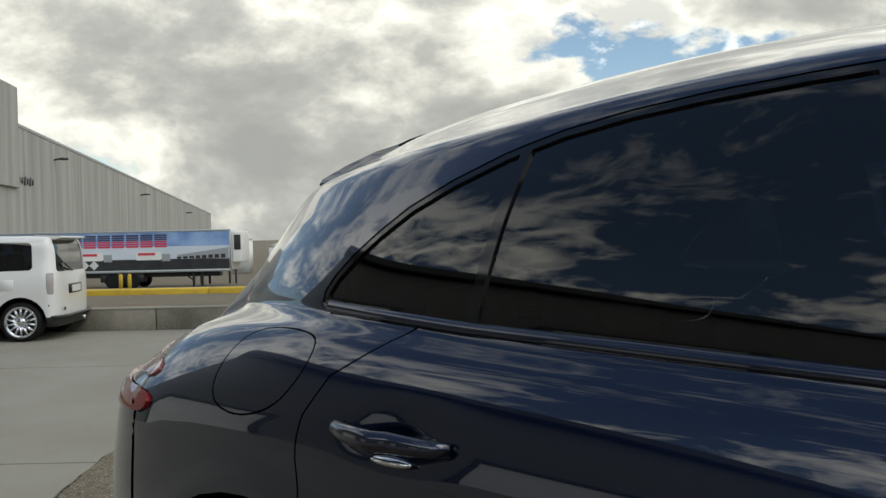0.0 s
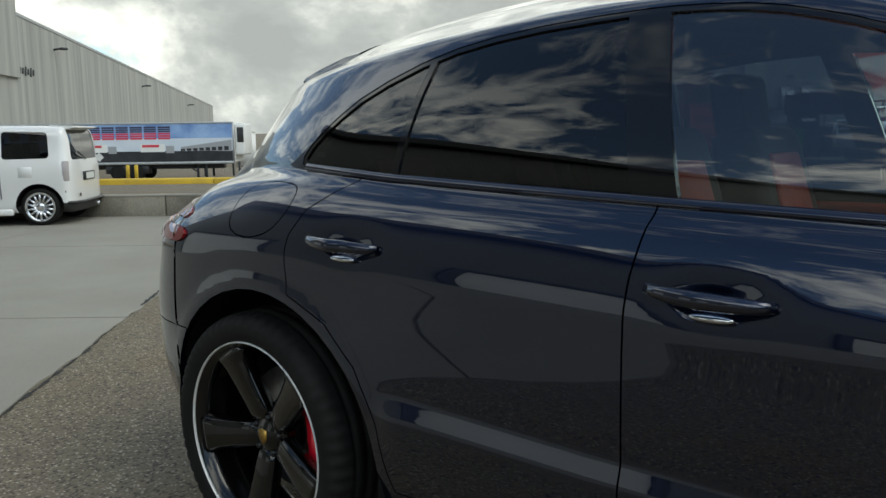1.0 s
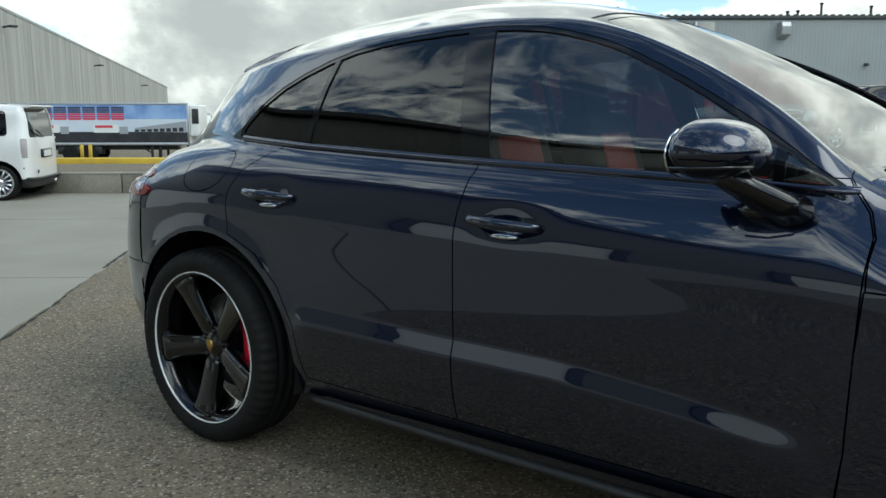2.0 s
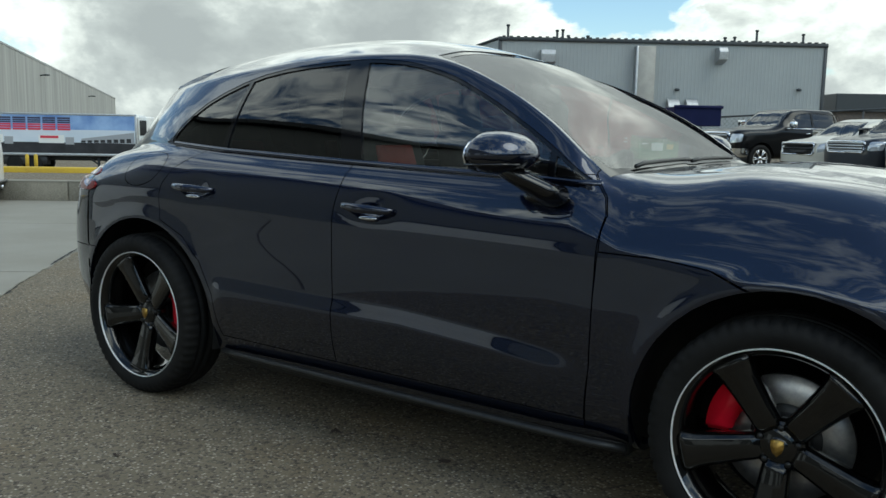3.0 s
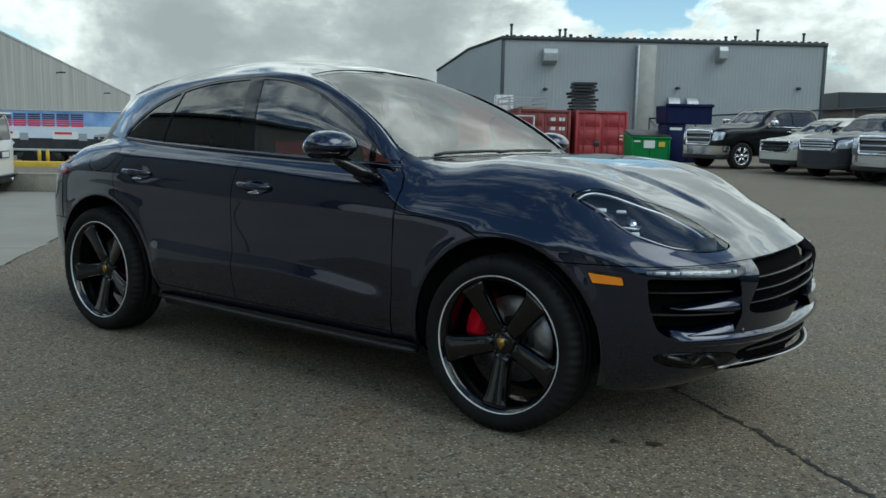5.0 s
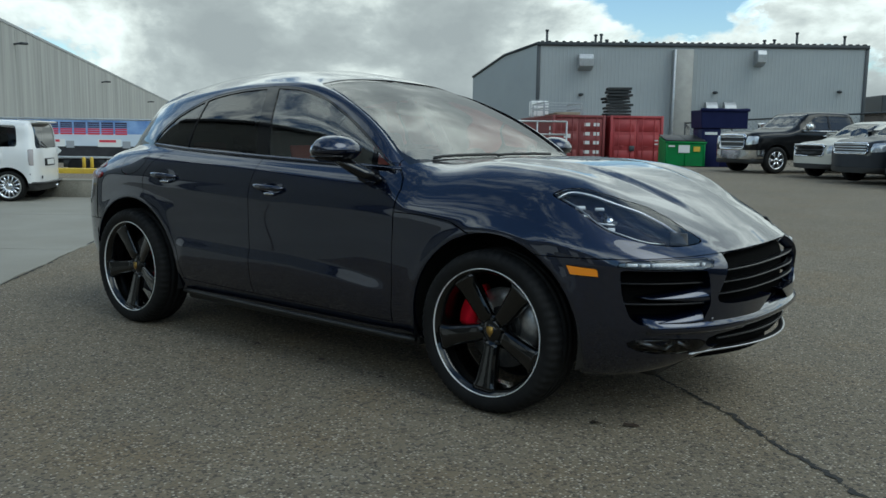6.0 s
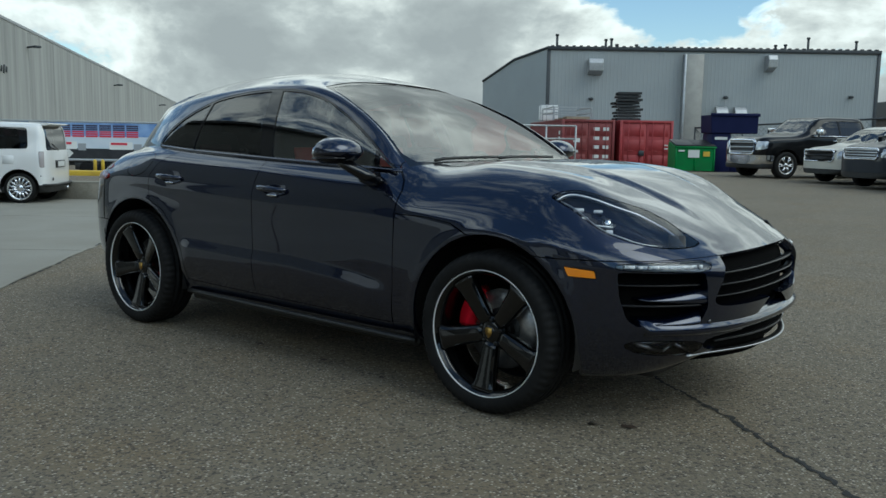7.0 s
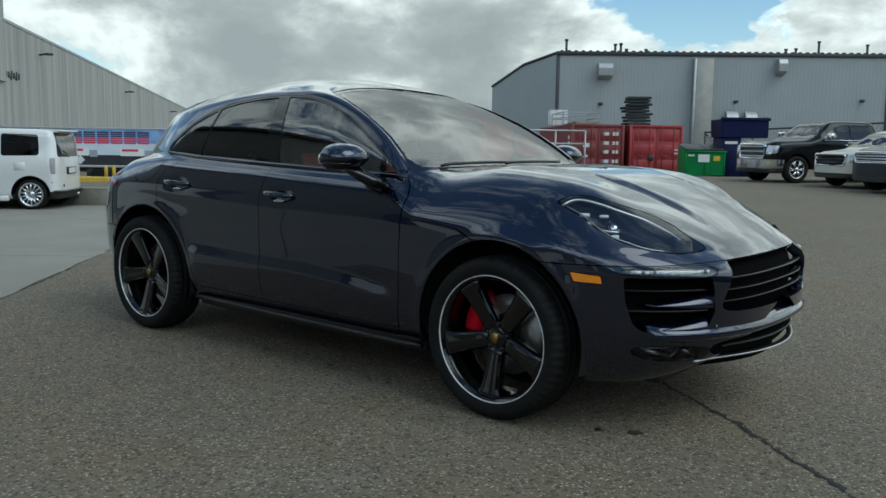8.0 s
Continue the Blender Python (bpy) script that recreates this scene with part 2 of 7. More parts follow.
def prism(bm, outline, a, b, axis="y"):
    """Extrudes a flat outline along an axis from a to b."""
    def at(p, h):
        return {"x": (h, p[0], p[1]), "y": (p[0], h, p[1]), "z": (p[0], p[1], h)}[axis]
    lo = [bm.verts.new(at(p, a)) for p in outline]
    hi = [bm.verts.new(at(p, b)) for p in outline]
    n = len(outline)
    fs = [bm.faces.new(lo), bm.faces.new(list(reversed(hi)))]
    for k in range(n):
        fs.append(bm.faces.new((lo[k], hi[k], hi[(k + 1) % n], lo[(k + 1) % n])))
    bmesh.ops.recalc_face_normals(bm, faces=fs)
    return lo + hi


def rounded(points, times=2, closed=True):
    """Cuts the corners off an outline, twice by default."""
    pts = [tuple(p) for p in points]
    for _ in range(times):
        got = []
        n = len(pts)
        for k in range(n if closed else n - 1):
            p, q = pts[k], pts[(k + 1) % n]
            got.append(tuple(0.75 * a + 0.25 * b for a, b in zip(p, q)))
            got.append(tuple(0.25 * a + 0.75 * b for a, b in zip(p, q)))
        if not closed:
            got = [pts[0]] + got[1:-1] + [pts[-1]]
        pts = got
    return pts


def fillet(points, r, n=4):
    """Rounds each corner of a closed outline with about the given radius."""
    got = []
    k = len(points)
    for i in range(k):
        a, b, c = (Vector(points[(i + o) % k]) for o in (-1, 0, 1))
        u, v = (a - b), (c - b)
        ru, rv = min(r, u.length * 0.45), min(r, v.length * 0.45)
        p, q = b + u.normalized() * ru, b + v.normalized() * rv
        for t in range(n + 1):
            f = t / n
            got.append(tuple(p * (1 - f) ** 2 + b * 2 * f * (1 - f) + q * f * f))
    return got


def inset_outline(pts, d):
    """Moves a closed outline inwards by d."""
    n = len(pts)
    area = sum(pts[k][0] * pts[(k + 1) % n][1] - pts[(k + 1) % n][0] * pts[k][1] for k in range(n))
    s = 1 if area > 0 else -1
    got = []
    for k in range(n):
        a, b, c = (Vector(pts[(k + o) % n]) for o in (-1, 0, 1))
        e1, e2 = (b - a).normalized(), (c - b).normalized()
        n1, n2 = Vector((-e1.y, e1.x)) * s, Vector((-e2.y, e2.x)) * s
        m = (n1 + n2)
        m = m / max(0.5, m.length_squared / 2)
        got.append(tuple(b + m * d))
    return got


def clip_outline(pts, a, b):
    """Keeps what lies to the left of the line from a to b."""
    got = []
    side = lambda p: (b[0] - a[0]) * (p[1] - a[1]) - (b[1] - a[1]) * (p[0] - a[0])
    for p, q in zip(pts, pts[1:] + pts[:1]):
        sp, sq = side(p), side(q)
        if sp >= 0:
            got.append(p)
        if sp * sq < 0:
            t = sp / (sp - sq)
            got.append((p[0] + t * (q[0] - p[0]), p[1] + t * (q[1] - p[1])))
    return got


def inside(p, poly):
    """Whether a point lies in a closed outline."""
    x, y = p
    hit = False
    j = len(poly) - 1
    for i in range(len(poly)):
        xi, yi = poly[i]
        xj, yj = poly[j]
        if (yi > y) != (yj > y) and x < (xj - xi) * (y - yi) / (yj - yi) + xi:
            hit = not hit
        j = i
    return hit


def eased(knots, xs, soft=0.0):
    """A smooth curve through knots (monotone between them), softened over a length."""
    kx, kv = np.array([k[0] for k in knots], float), np.array([k[1] for k in knots], float)

    def pchip(x):
        h, d = np.diff(kx), np.diff(kv) / np.diff(kx)
        m = np.zeros(len(kx))
        m[0], m[-1] = d[0], d[-1]
        for i in range(1, len(kx) - 1):
            if d[i - 1] * d[i] > 0:
                w1, w2 = 2 * h[i] + h[i - 1], h[i] + 2 * h[i - 1]
                m[i] = (w1 + w2) / (w1 / d[i - 1] + w2 / d[i])
        x = np.clip(x, kx[0], kx[-1])
        i = np.clip(np.searchsorted(kx, x) - 1, 0, len(kx) - 2)
        t = (x - kx[i]) / h[i]
        return (kv[i] * (1 + 2 * t) * (1 - t) ** 2 + m[i] * h[i] * t * (1 - t) ** 2
                + kv[i + 1] * t * t * (3 - 2 * t) + m[i + 1] * h[i] * t * t * (t - 1))

    xs = np.asarray(xs, float)
    if not soft:
        return pchip(xs)
    fine = np.linspace(kx[0] - 4 * soft, kx[-1] + 4 * soft, 900)
    val = pchip(fine)
    step = fine[1] - fine[0]
    w = int(3 * soft / step) + 1
    ker = np.exp(-0.5 * (np.arange(-w, w + 1) * step / soft) ** 2)
    ker /= ker.sum()
    val = np.convolve(np.pad(val, w, mode="edge"), ker, mode="valid")
    return np.interp(xs, fine, val)


def spline(pts, n, ends=True):
    """A natural cubic through points, by chord length, in n even steps."""
    pts = np.asarray(pts, float)
    c = np.r_[0, np.cumsum(np.maximum(1e-4, np.linalg.norm(np.diff(pts, axis=0), axis=1)) ** 0.6)]
    k = len(c)
    h = np.diff(c)
    A = np.zeros((k, k))
    B = np.zeros_like(pts)
    A[0, 0] = A[-1, -1] = 1
    for i in range(1, k - 1):
        A[i, i - 1], A[i, i], A[i, i + 1] = h[i - 1], 2 * (h[i - 1] + h[i]), h[i]
        B[i] = 6 * ((pts[i + 1] - pts[i]) / h[i] - (pts[i] - pts[i - 1]) / h[i - 1])
    m = np.linalg.solve(A, B)
    per = n // (k - 1)
    out = []
    for i in range(k - 1):
        for t in np.linspace(0, 1, per, endpoint=False):
            a, b = 1 - t, t
            out.append(a * pts[i] + b * pts[i + 1] + ((a ** 3 - a) * m[i] + (b ** 3 - b) * m[i + 1]) * h[i] ** 2 / 6)
    out.append(pts[-1])
    return np.array(out)


def smooth_step(a, b, x):
    t = np.clip((x - a) / (b - a), 0, 1)
    return t * t * (3 - 2 * t)


# ---- vehicle shells ----
class Shell:
    """Half a vehicle's skin (its right side), as a grid that outlines are cut into."""

    def __init__(self, grid):
        self.bm = bm = bmesh.new()
        self.pid = bm.faces.layers.int.new("pid")
        self.nrm = bm.verts.layers.float_vector.new("nrm")
        nx, nr = grid.shape[:2]
        du = np.gradient(grid, axis=0)
        dv = np.gradient(grid, axis=1)
        no = np.cross(du, dv)
        no /= np.maximum(1e-9, np.linalg.norm(no, axis=2, keepdims=True))
        no[:, -1, 1] = 0
        no[0], no[-1] = (-1, 0, 0), (1, 0, 0)
        vs = [[bm.verts.new(grid[i, j]) for j in range(nr)] for i in range(nx)]
        for i in range(nx):
            for j in range(nr):
                vs[i][j][self.nrm] = no[i, j]
        for i in range(nx - 1):
            for j in range(nr - 1):
                bm.faces.new((vs[i][j], vs[i + 1][j], vs[i + 1][j + 1], vs[i][j + 1]))
        bm.normal_update()
        self.names = ["body"]

    def cut(self, name, outline, axis="y", test=None, only=None, reach=0.08):
        """Cuts an outline through the skin along an axis and gives what lies inside it a name."""
        bm, pid = self.bm, self.pid
        a, b = {"x": (1, 2), "y": (0, 2), "z": (0, 1)}[axis]
        lo = [min(p[k] for p in outline) - reach for k in (0, 1)]
        hi = [max(p[k] for p in outline) + reach for k in (0, 1)]
        allowed = None if only is None else {self.names.index(o) for o in only}
        pool = set()
        for f in bm.faces:
            c = f.calc_center_median()
            if lo[0] < c[a] < hi[0] and lo[1] < c[b] < hi[1] and (test is None or test(c, f.normal)) and (allowed is None or f[pid] in allowed):
                pool.add(f)
        n = len(outline)
        for k in range(n):
            p, q = outline[k], outline[(k + 1) % n]
            ex, ey = q[0] - p[0], q[1] - p[1]
            ln = math.hypot(ex, ey)
            if ln < 1e-6:
                continue
            near = []
            for f in pool:
                us = [((v.co[a] - p[0]) * ex + (v.co[b] - p[1]) * ey) / ln for v in f.verts]
                ws = [((v.co[a] - p[0]) * -ey + (v.co[b] - p[1]) * ex) / ln for v in f.verts]
                if min(ws) < -1e-6 and max(ws) > 1e-6 and max(us) > -0.002 and min(us) < ln + 0.002:
                    near.append(f)
            if not near:
                continue
            co, no = [0, 0, 0], [0, 0, 0]
            co[a], co[b] = p
            no[a], no[b] = -ey / ln, ex / ln
            geom = list({e for f in near for e in f.edges} | {v for f in near for v in f.verts}) + near
            r = bmesh.ops.bisect_plane(bm, geom=geom, plane_co=co, plane_no=no, dist=0.0006)
            pool = {f for f in pool if f.is_valid} | {g for g in r["geom"] if isinstance(g, bmesh.types.BMFace)}
        if name not in self.names:
            self.names.append(name)
        k = self.names.index(name)
        for f in pool:
            c = f.calc_center_median()
            if inside((c[a], c[b]), outline) and (allowed is None or f[pid] in allowed) and (test is None or test(c, f.normal)):
                f[pid] = k
        return self

    def arrays(self, name):
        """The points, normals and faces that carry a name."""
        k = self.names.index(name)
        self.bm.verts.index_update()
        faces = [[v.index for v in f.verts] for f in self.bm.faces if f[self.pid] == k]
        used = sorted({i for f in faces for i in f})
        at = {i: n for n, i in enumerate(used)}
        self.bm.verts.ensure_lookup_table()
        co = np.array([self.bm.verts[i].co for i in used]).reshape(-1, 3)
        no = np.array([self.bm.verts[i][self.nrm] for i in used]).reshape(-1, 3)
        return co, no, [[at[i] for i in f] for f in faces]

    def panel(self, name, mat, parent, sides="R", gap=0.0022, depth=0.018, sink=0.0, as_name=None, label="", clean=False):
        """Makes the named skin into panels with folded edges: sides R, L or C (both halves in one)."""
        co, no, faces = self.arrays(name)
        if not faces:
            return None
        if clean:
            # leave out loose slivers
            root = list(range(len(co)))

            def find(i):
                while root[i] != i:
                    root[i] = root[root[i]]
                    i = root[i]
                return i
            for f in faces:
                for i in f[1:]:
                    root[find(i)] = find(f[0])
            count = {}
            for f in faces:
                count[find(f[0])] = count.get(find(f[0]), 0) + 1
            faces = [f for f in faces if count[find(f[0])] > 0.04 * len(faces)]
        if sides == "C":
            mid = np.abs(co[:, 1]) < 1e-4
            twin = np.arange(len(co)) + len(co)
            twin[mid] = np.arange(len(co))[mid]
            flip = np.array([1, -1, 1])
            faces = faces + [[int(twin[i]) for i in reversed(f)] for f in faces]
            co, no = np.r_[co, co * flip], np.r_[no, no * flip]
        elif sides == "L":
            flip = np.array([1, -1, 1])
            co, no, faces = co * flip, no * flip, [list(reversed(f)) for f in faces]
        co = co - no * sink
        # edges with one face only
        seen = {}
        for fi, f in enumerate(faces):
            for i in range(len(f)):
                e = (f[i], f[(i + 1) % len(f)])
                key = (min(e), max(e))
                seen.setdefault(key, []).append(e)
        rim = [e[0] for e in seen.values() if len(e) == 1]
        shift = np.zeros_like(co)
        for i, j in rim:
            d = co[j] - co[i]
            inn = np.cross(no[i] + no[j], d)
            ln = np.linalg.norm(inn)
            if ln > 1e-9:
                shift[i] += inn / ln
                shift[j] += inn / ln
        ln = np.linalg.norm(shift, axis=1, keepdims=True)
        co = co + np.where(ln > 1e-6, shift / np.maximum(ln, 1e-6), 0) * gap
        me = bpy.data.meshes.new(as_name or name)
        used = sorted({i for f in faces for i in f})
        at = {i: k for k, i in enumerate(used)}
        verts = [tuple(co[i]) for i in used]
        norms = [tuple(no[i]) for i in used]
        faces = [[at[i] for i in f] for f in faces]
        if depth:
            for i, j in rim:
                b = len(verts)
                out = -(shift[i] + shift[j])
                o = out / max(1e-6, np.linalg.norm(out))
                verts += [tuple(co[i]), tuple(co[j]), tuple(co[j] - no[j] * depth), tuple(co[i] - no[i] * depth)]
                norms += [tuple(o)] * 4
                faces.append([b + 1, b, b + 3, b + 2])
        me.from_pydata(verts, [], faces)
        for p in me.polygons:
            p.use_smooth = True
        me.update()
        me.normals_split_custom_set_from_vertices([Vector(n).normalized() for n in norms])
        me.materials.append(mat)
        ob = new(as_name or name, me)
        ob.parent = parent
        if label:
            tagged(ob, label)
        return ob


def even_sheet(ob):
    """Gives a pane the slope of one smooth curved sheet, z as a low polynomial of x and y, so that it mirrors evenly."""
    me = ob.data
    co = np.array([v.co for v in me.vertices])
    powers = [(0, 0), (1, 0), (2, 0), (3, 0), (0, 2), (1, 2), (0, 4)]
    cx = co[:, 0].mean()
    base = lambda c: np.stack([(c[:, 0] - cx) ** a * c[:, 1] ** b for a, b in powers], 1)
    fit = np.linalg.lstsq(base(co), co[:, 2], rcond=None)[0]
    e = 1e-3
    dx = (base(co + (e, 0, 0)) - base(co - (e, 0, 0))) @ fit / (2 * e)
    dy = (base(co + (0, e, 0)) - base(co - (0, e, 0))) @ fit / (2 * e)
    no = np.stack([-dx, -dy, np.ones(len(co))], 1)
    no /= np.linalg.norm(no, axis=1, keepdims=True)
    me.normals_split_custom_set_from_vertices([tuple(n) for n in no])


# ---- the dark blue sport utility vehicle ----
FRONT_AXLE, WHEEL_Z, WHEEL_R = 2.807, 0.368, 0.372
NOSE, TAIL = 3.785, -0.915


# the front wing's section: a slanting flank, a round crest, a flat bonnet
WING = np.array([(0.997, 0.08), (0.980, 0.22), (0.950, 0.38), (0.910, 0.54), (0.865, 0.69), (0.812, 0.81), (0.75, 0.90), (0.66, 0.96), (0.50, 0.985), (0.32, 0.995), (0.15, 1.0), (0.0, 1.0)])


def hero_grid():
    xs = np.concatenate([TAIL + (0.55) * (1 - np.cos(np.linspace(0.02, 1, 22) * math.pi / 2)), np.arange(-0.38, 3.04, 0.025),
                         3.05 + (NOSE - 3.05) * np.sin(np.linspace(0, 0.995, 34) * math.pi / 2)])
    tf = np.clip((xs - 2.95) / (NOSE - 2.95), 0, 1)
    tr = np.clip((-0.2 - xs) / (-0.2 - TAIL), 0, 1)
    tip = (1 - tf ** 2.6) ** (1 / 2.6) * (1 - tr ** 2.6) ** (1 / 2.6)
    vf = np.clip((xs - 3.42) / (NOSE - 3.42), 0, 1)
    vr = np.clip((-0.70 - xs) / (-0.70 - TAIL), 0, 1)
    vtip = (1 - vf ** 2.4) ** (1 / 2.4) * (1 - vr ** 2.4) ** (1 / 2.4)
    wide = eased([(-1, 0.955), (-0.3, 0.962), (0.0, 0.968), (0.5, 0.955), (1.2, 0.948), (2.0, 0.946), (2.5, 0.958), (2.85, 0.966), (3.2, 0.962), (4, 0.95)], xs, 0.08) * tip
    top = eased([(-1.2, 0.86), (-0.95, 0.98), (-0.86, 1.04), (-0.79, 1.10), (-0.70, 1.22), (-0.60, 1.345), (-0.50, 1.408), (-0.3, 1.482), (0.0, 1.570), (0.4, 1.624), (0.8, 1.643), (1.15, 1.625), (1.42, 1.562),
                 (1.7, 1.41), (2.0, 1.235), (2.22, 1.118), (2.30, 1.106), (2.6, 1.116), (2.9, 1.097), (3.15, 1.045), (3.35, 0.980), (3.5, 0.925), (3.65, 0.880), (3.85, 0.865)], xs, 0.035)
    low = eased([(-1.2, 0.36), (-0.8, 0.32), (-0.5, 0.27), (0, 0.25), (2.8, 0.25), (3.2, 0.235), (3.5, 0.250), (3.75, 0.285)], xs, 0.05)
    shoulder = eased([(-1, 0.93), (-0.6, 0.965), (0, 0.955), (0.5, 0.935), (1.2, 0.905), (2.1, 0.885), (2.4, 0.850), (2.75, 0.805), (2.95, 0.795), (3.2, 0.765), (3.45, 0.73), (3.6, 0.71), (3.8, 0.69)], xs, 0.06)
    belt = eased([(-0.92, 0.95), (-0.80, 1.01), (-0.65, 1.075), (-0.45, 1.125), (-0.2, 1.148), (0.1, 1.150), (0.5, 1.126), (1.2, 1.100), (1.7, 1.083), (2.3, 1.066)], xs, 0.06)
    beltw = eased([(-0.9, 0.48), (-0.65, 0.595), (-0.40, 0.690), (-0.12, 0.775), (0.15, 0.820), (0.5, 0.840), (1.2, 0.854), (1.8, 0.856), (2.3, 0.864)], xs, 0.06)
    rail = eased([(-0.9, 1.10), (-0.6, 1.255), (-0.3, 1.395), (0.0, 1.433), (0.3, 1.466), (0.7, 1.500), (1.1, 1.516), (1.35, 1.510), (1.55, 1.468), (1.75, 1.392), (1.97, 1.277), (2.12, 1.173), (2.22, 1.095), (2.3, 1.07)], xs, 0.03)
    railw = eased([(-0.9, 0.40), (-0.6, 0.465), (-0.3, 0.548), (0.0, 0.603), (0.5, 0.640), (1.1, 0.652), (1.4, 0.658), (1.7, 0.700), (2.0, 0.770), (2.2, 0.835), (2.3, 0.85)], xs, 0.05)
    zmid_f, zmid_r = 0.585, 0.66
    mid = np.where(xs > 1, zmid_f, zmid_r)
    top_t, low_t = mid + (top - mid) * vtip, mid + (low - mid) * vtip
    sh_t = mid + (shoulder - mid) * vtip
    # heights and widths of the lower skin, as parts of the shoulder's height and width
    frac = np.array([-0.02, 0.0, 0.10, 0.22, 0.36, 0.44, 0.51, 0.56, 0.70, 0.90, 1.0])
    wid_mid = np.array([0.85, 0.920, 0.955, 0.976, 0.9845, 0.988, 0.9910, 0.9928, 0.9970, 1.0002, 1.0])
    wid_end = np.array([0.80, 0.900, 0.950, 0.978, 0.990, 0.994, 0.997, 0.998, 1.0, 1.0, 1.0])
    door = smooth_step(0.30, 0.70, xs) * (1 - smooth_step(2.0, 2.4, xs))
    ga = smooth_step(-0.84, -0.60, xs) * (1 - smooth_step(2.12, 2.34, xs))
    grid = []
    for i, x in enumerate(xs):
        wj = wid_end + (wid_mid - wid_end) * door[i]
        lower = [(wide[i] * w, low_t[i] + (sh_t[i] - low_t[i]) * f) for w, f in zip(wj, frac)]
        angles = np.linspace(0, math.pi / 2, 13)[1:]
        over = np.array([(math.cos(a) ** (2 / 2.25) if a < 1.57 else 0.0, math.sin(a) ** (2 / 2.25)) for a in angles])
        over += (WING - over) * float(smooth_step(1.6, 2.1, x) * (1 - smooth_step(3.0, 3.5, x)))
        over = over * (wide[i], top_t[i] - sh_t[i]) + (0, sh_t[i])
        z11, w11, z13, w13, zt = belt[i], beltw[i], rail[i], railw[i], top_t[i]
        z13 = max(z13, z11 + 0.004)
        ze = max(zt, z13 + 0.02 - 0.030 * float(smooth_step(1.3, 1.6, x)))
        # the glass is a shallow arc from just under the belt to the roof rail
        arc = [(w11 + (w13 - w11) * q + 0.105 * q * (1 - q), z11 + (z13 - z11) * q) for q in (-0.03, 0.05, 0.28, 0.55, 0.82)]
        full = 1 - smooth_step(-0.55, 0.15, x)
        cab = np.array([(w11 + (wide[i] - w11) * (0.63 + 0.19 * full) + 0.003, z11 - 0.095), (w11 + (wide[i] - w11) * (0.31 + 0.17 * full) + 0.002, z11 - 0.040), *arc,
                        (w13, z13), (w13 - 0.040, z13 + (ze - z13) * (0.13 + 0.06 * float(smooth_step(0.2, 1.0, x)))),
                        (w13 * 0.72, z13 + (ze - z13) * (0.56 + 0.06 * float(smooth_step(0.2, 1.0, x)))), (w13 * 0.36, z13 + (ze - z13) * 0.90), (0.0, ze)])
        upper = over * (1 - ga[i]) + cab * ga[i]
        rows = spline(np.r_[np.array(lower), upper], 22 * 5)
        yz = rows
        # lips round the wheel openings
        pts = np.c_[np.full(len(yz), x), -yz[:, 0], yz[:, 1]]
        for cx in (0.045, FRONT_AXLE + 0.012):
            d = np.hypot(pts[:, 0] - cx, pts[:, 2] - 0.375)
            side = np.clip((-pts[:, 1] - 0.70) / 0.1, 0, 1)
            pts[:, 1] -= side * 0.006 * np.exp(-((d - 0.455) / 0.030) ** 2)
        # the ledge along the lower doors
        crease = float(np.interp(x, [0.4, 0.6, 1.1, 1.5, 1.86, 2.13, 2.3], [0.603, 0.605, 0.592, 0.590, 0.564, 0.535, 0.50]))
        u = pts[:, 2] - crease
        ends = smooth_step(0.47, 0.56, x) * (1 - smooth_step(2.05, 2.24, x))
        pts[:, 1] -= 0.0165 * ends * (1 - smooth_step(-0.062, 0.006, u)) * smooth_step(-0.30, -0.085, u) * (pts[:, 1] < -0.5)
        # the raised middle of the bonnet
        half = 0.46 - 0.20 * smooth_step(2.3, 3.6, x)
        dome = smooth_step(2.3, 2.5, x) * (1 - smooth_step(3.35, 3.6, x))
        pts[:, 2] += 0.017 * dome * (1 - smooth_step(half - 0.016, half + 0.016, -pts[:, 1])) * (pts[:, 2] > 0.8)
        # the wings rise beside the bonnet
        crest = smooth_step(2.32, 2.65, x) * (1 - smooth_step(3.15, 3.5, x))
        pts[:, 2] += 0.014 * crest * np.exp(-((-pts[:, 1] - 0.63) / 0.13) ** 2) * (pts[:, 2] > 0.8)
        # the tail draws in above the shoulder
        taper = 0.085 * (1 - smooth_step(-0.60, 0.16, x)) * np.clip((pts[:, 2] - 0.89) / 0.27, 0, 1.45)
        pts[:, 1] *= 1 - taper
        # the nose leans: bonnet edge set back, lower lip forward
        fz = np.interp(pts[:, 2], [0.2, 0.36, 0.46, 0.72, 0.80, 0.95], [-0.10, -0.030, -0.008, -0.006, -0.045, -0.055])
        pts[:, 0] += fz * smooth_step(3.05, 3.6, x)
        rz = np.interp(pts[:, 2], [0.25, 0.5, 0.7, 0.8, 0.9, 1.0, 1.1, 1.25, 1.45], [0.10, 0.0, 0.0, 0.02, 0.06, 0.10, 0.12, 0.165, 0.175])
        pts[:, 0] += rz * (1 - smooth_step(-0.9, -0.15, x))
        pts[-1, 1] = 0.0
        grid.append(pts)
    # even out the upper skin along the car
    g = np.array(grid)
    for _ in range(16):
        even = g.copy()
        even[1:-1, :, 1:] = 0.5 * g[1:-1, :, 1:] + 0.25 * (g[:-2, :, 1:] + g[2:, :, 1:])
        weight = smooth_step(0.94, 1.02, g[:, :, 2]) * (1 - smooth_step(1.3, 1.6, g[:, :, 0])) * smooth_step(-0.80, -0.70, g[:, :, 0])
        doors = smooth_step(0.70, 0.78, g[:, :, 0]) * (1 - smooth_step(1.95, 2.08, g[:, :, 0])) * smooth_step(0.62, 0.68, g[:, :, 2]) * (1 - smooth_step(1.0, 1.05, g[:, :, 2]))
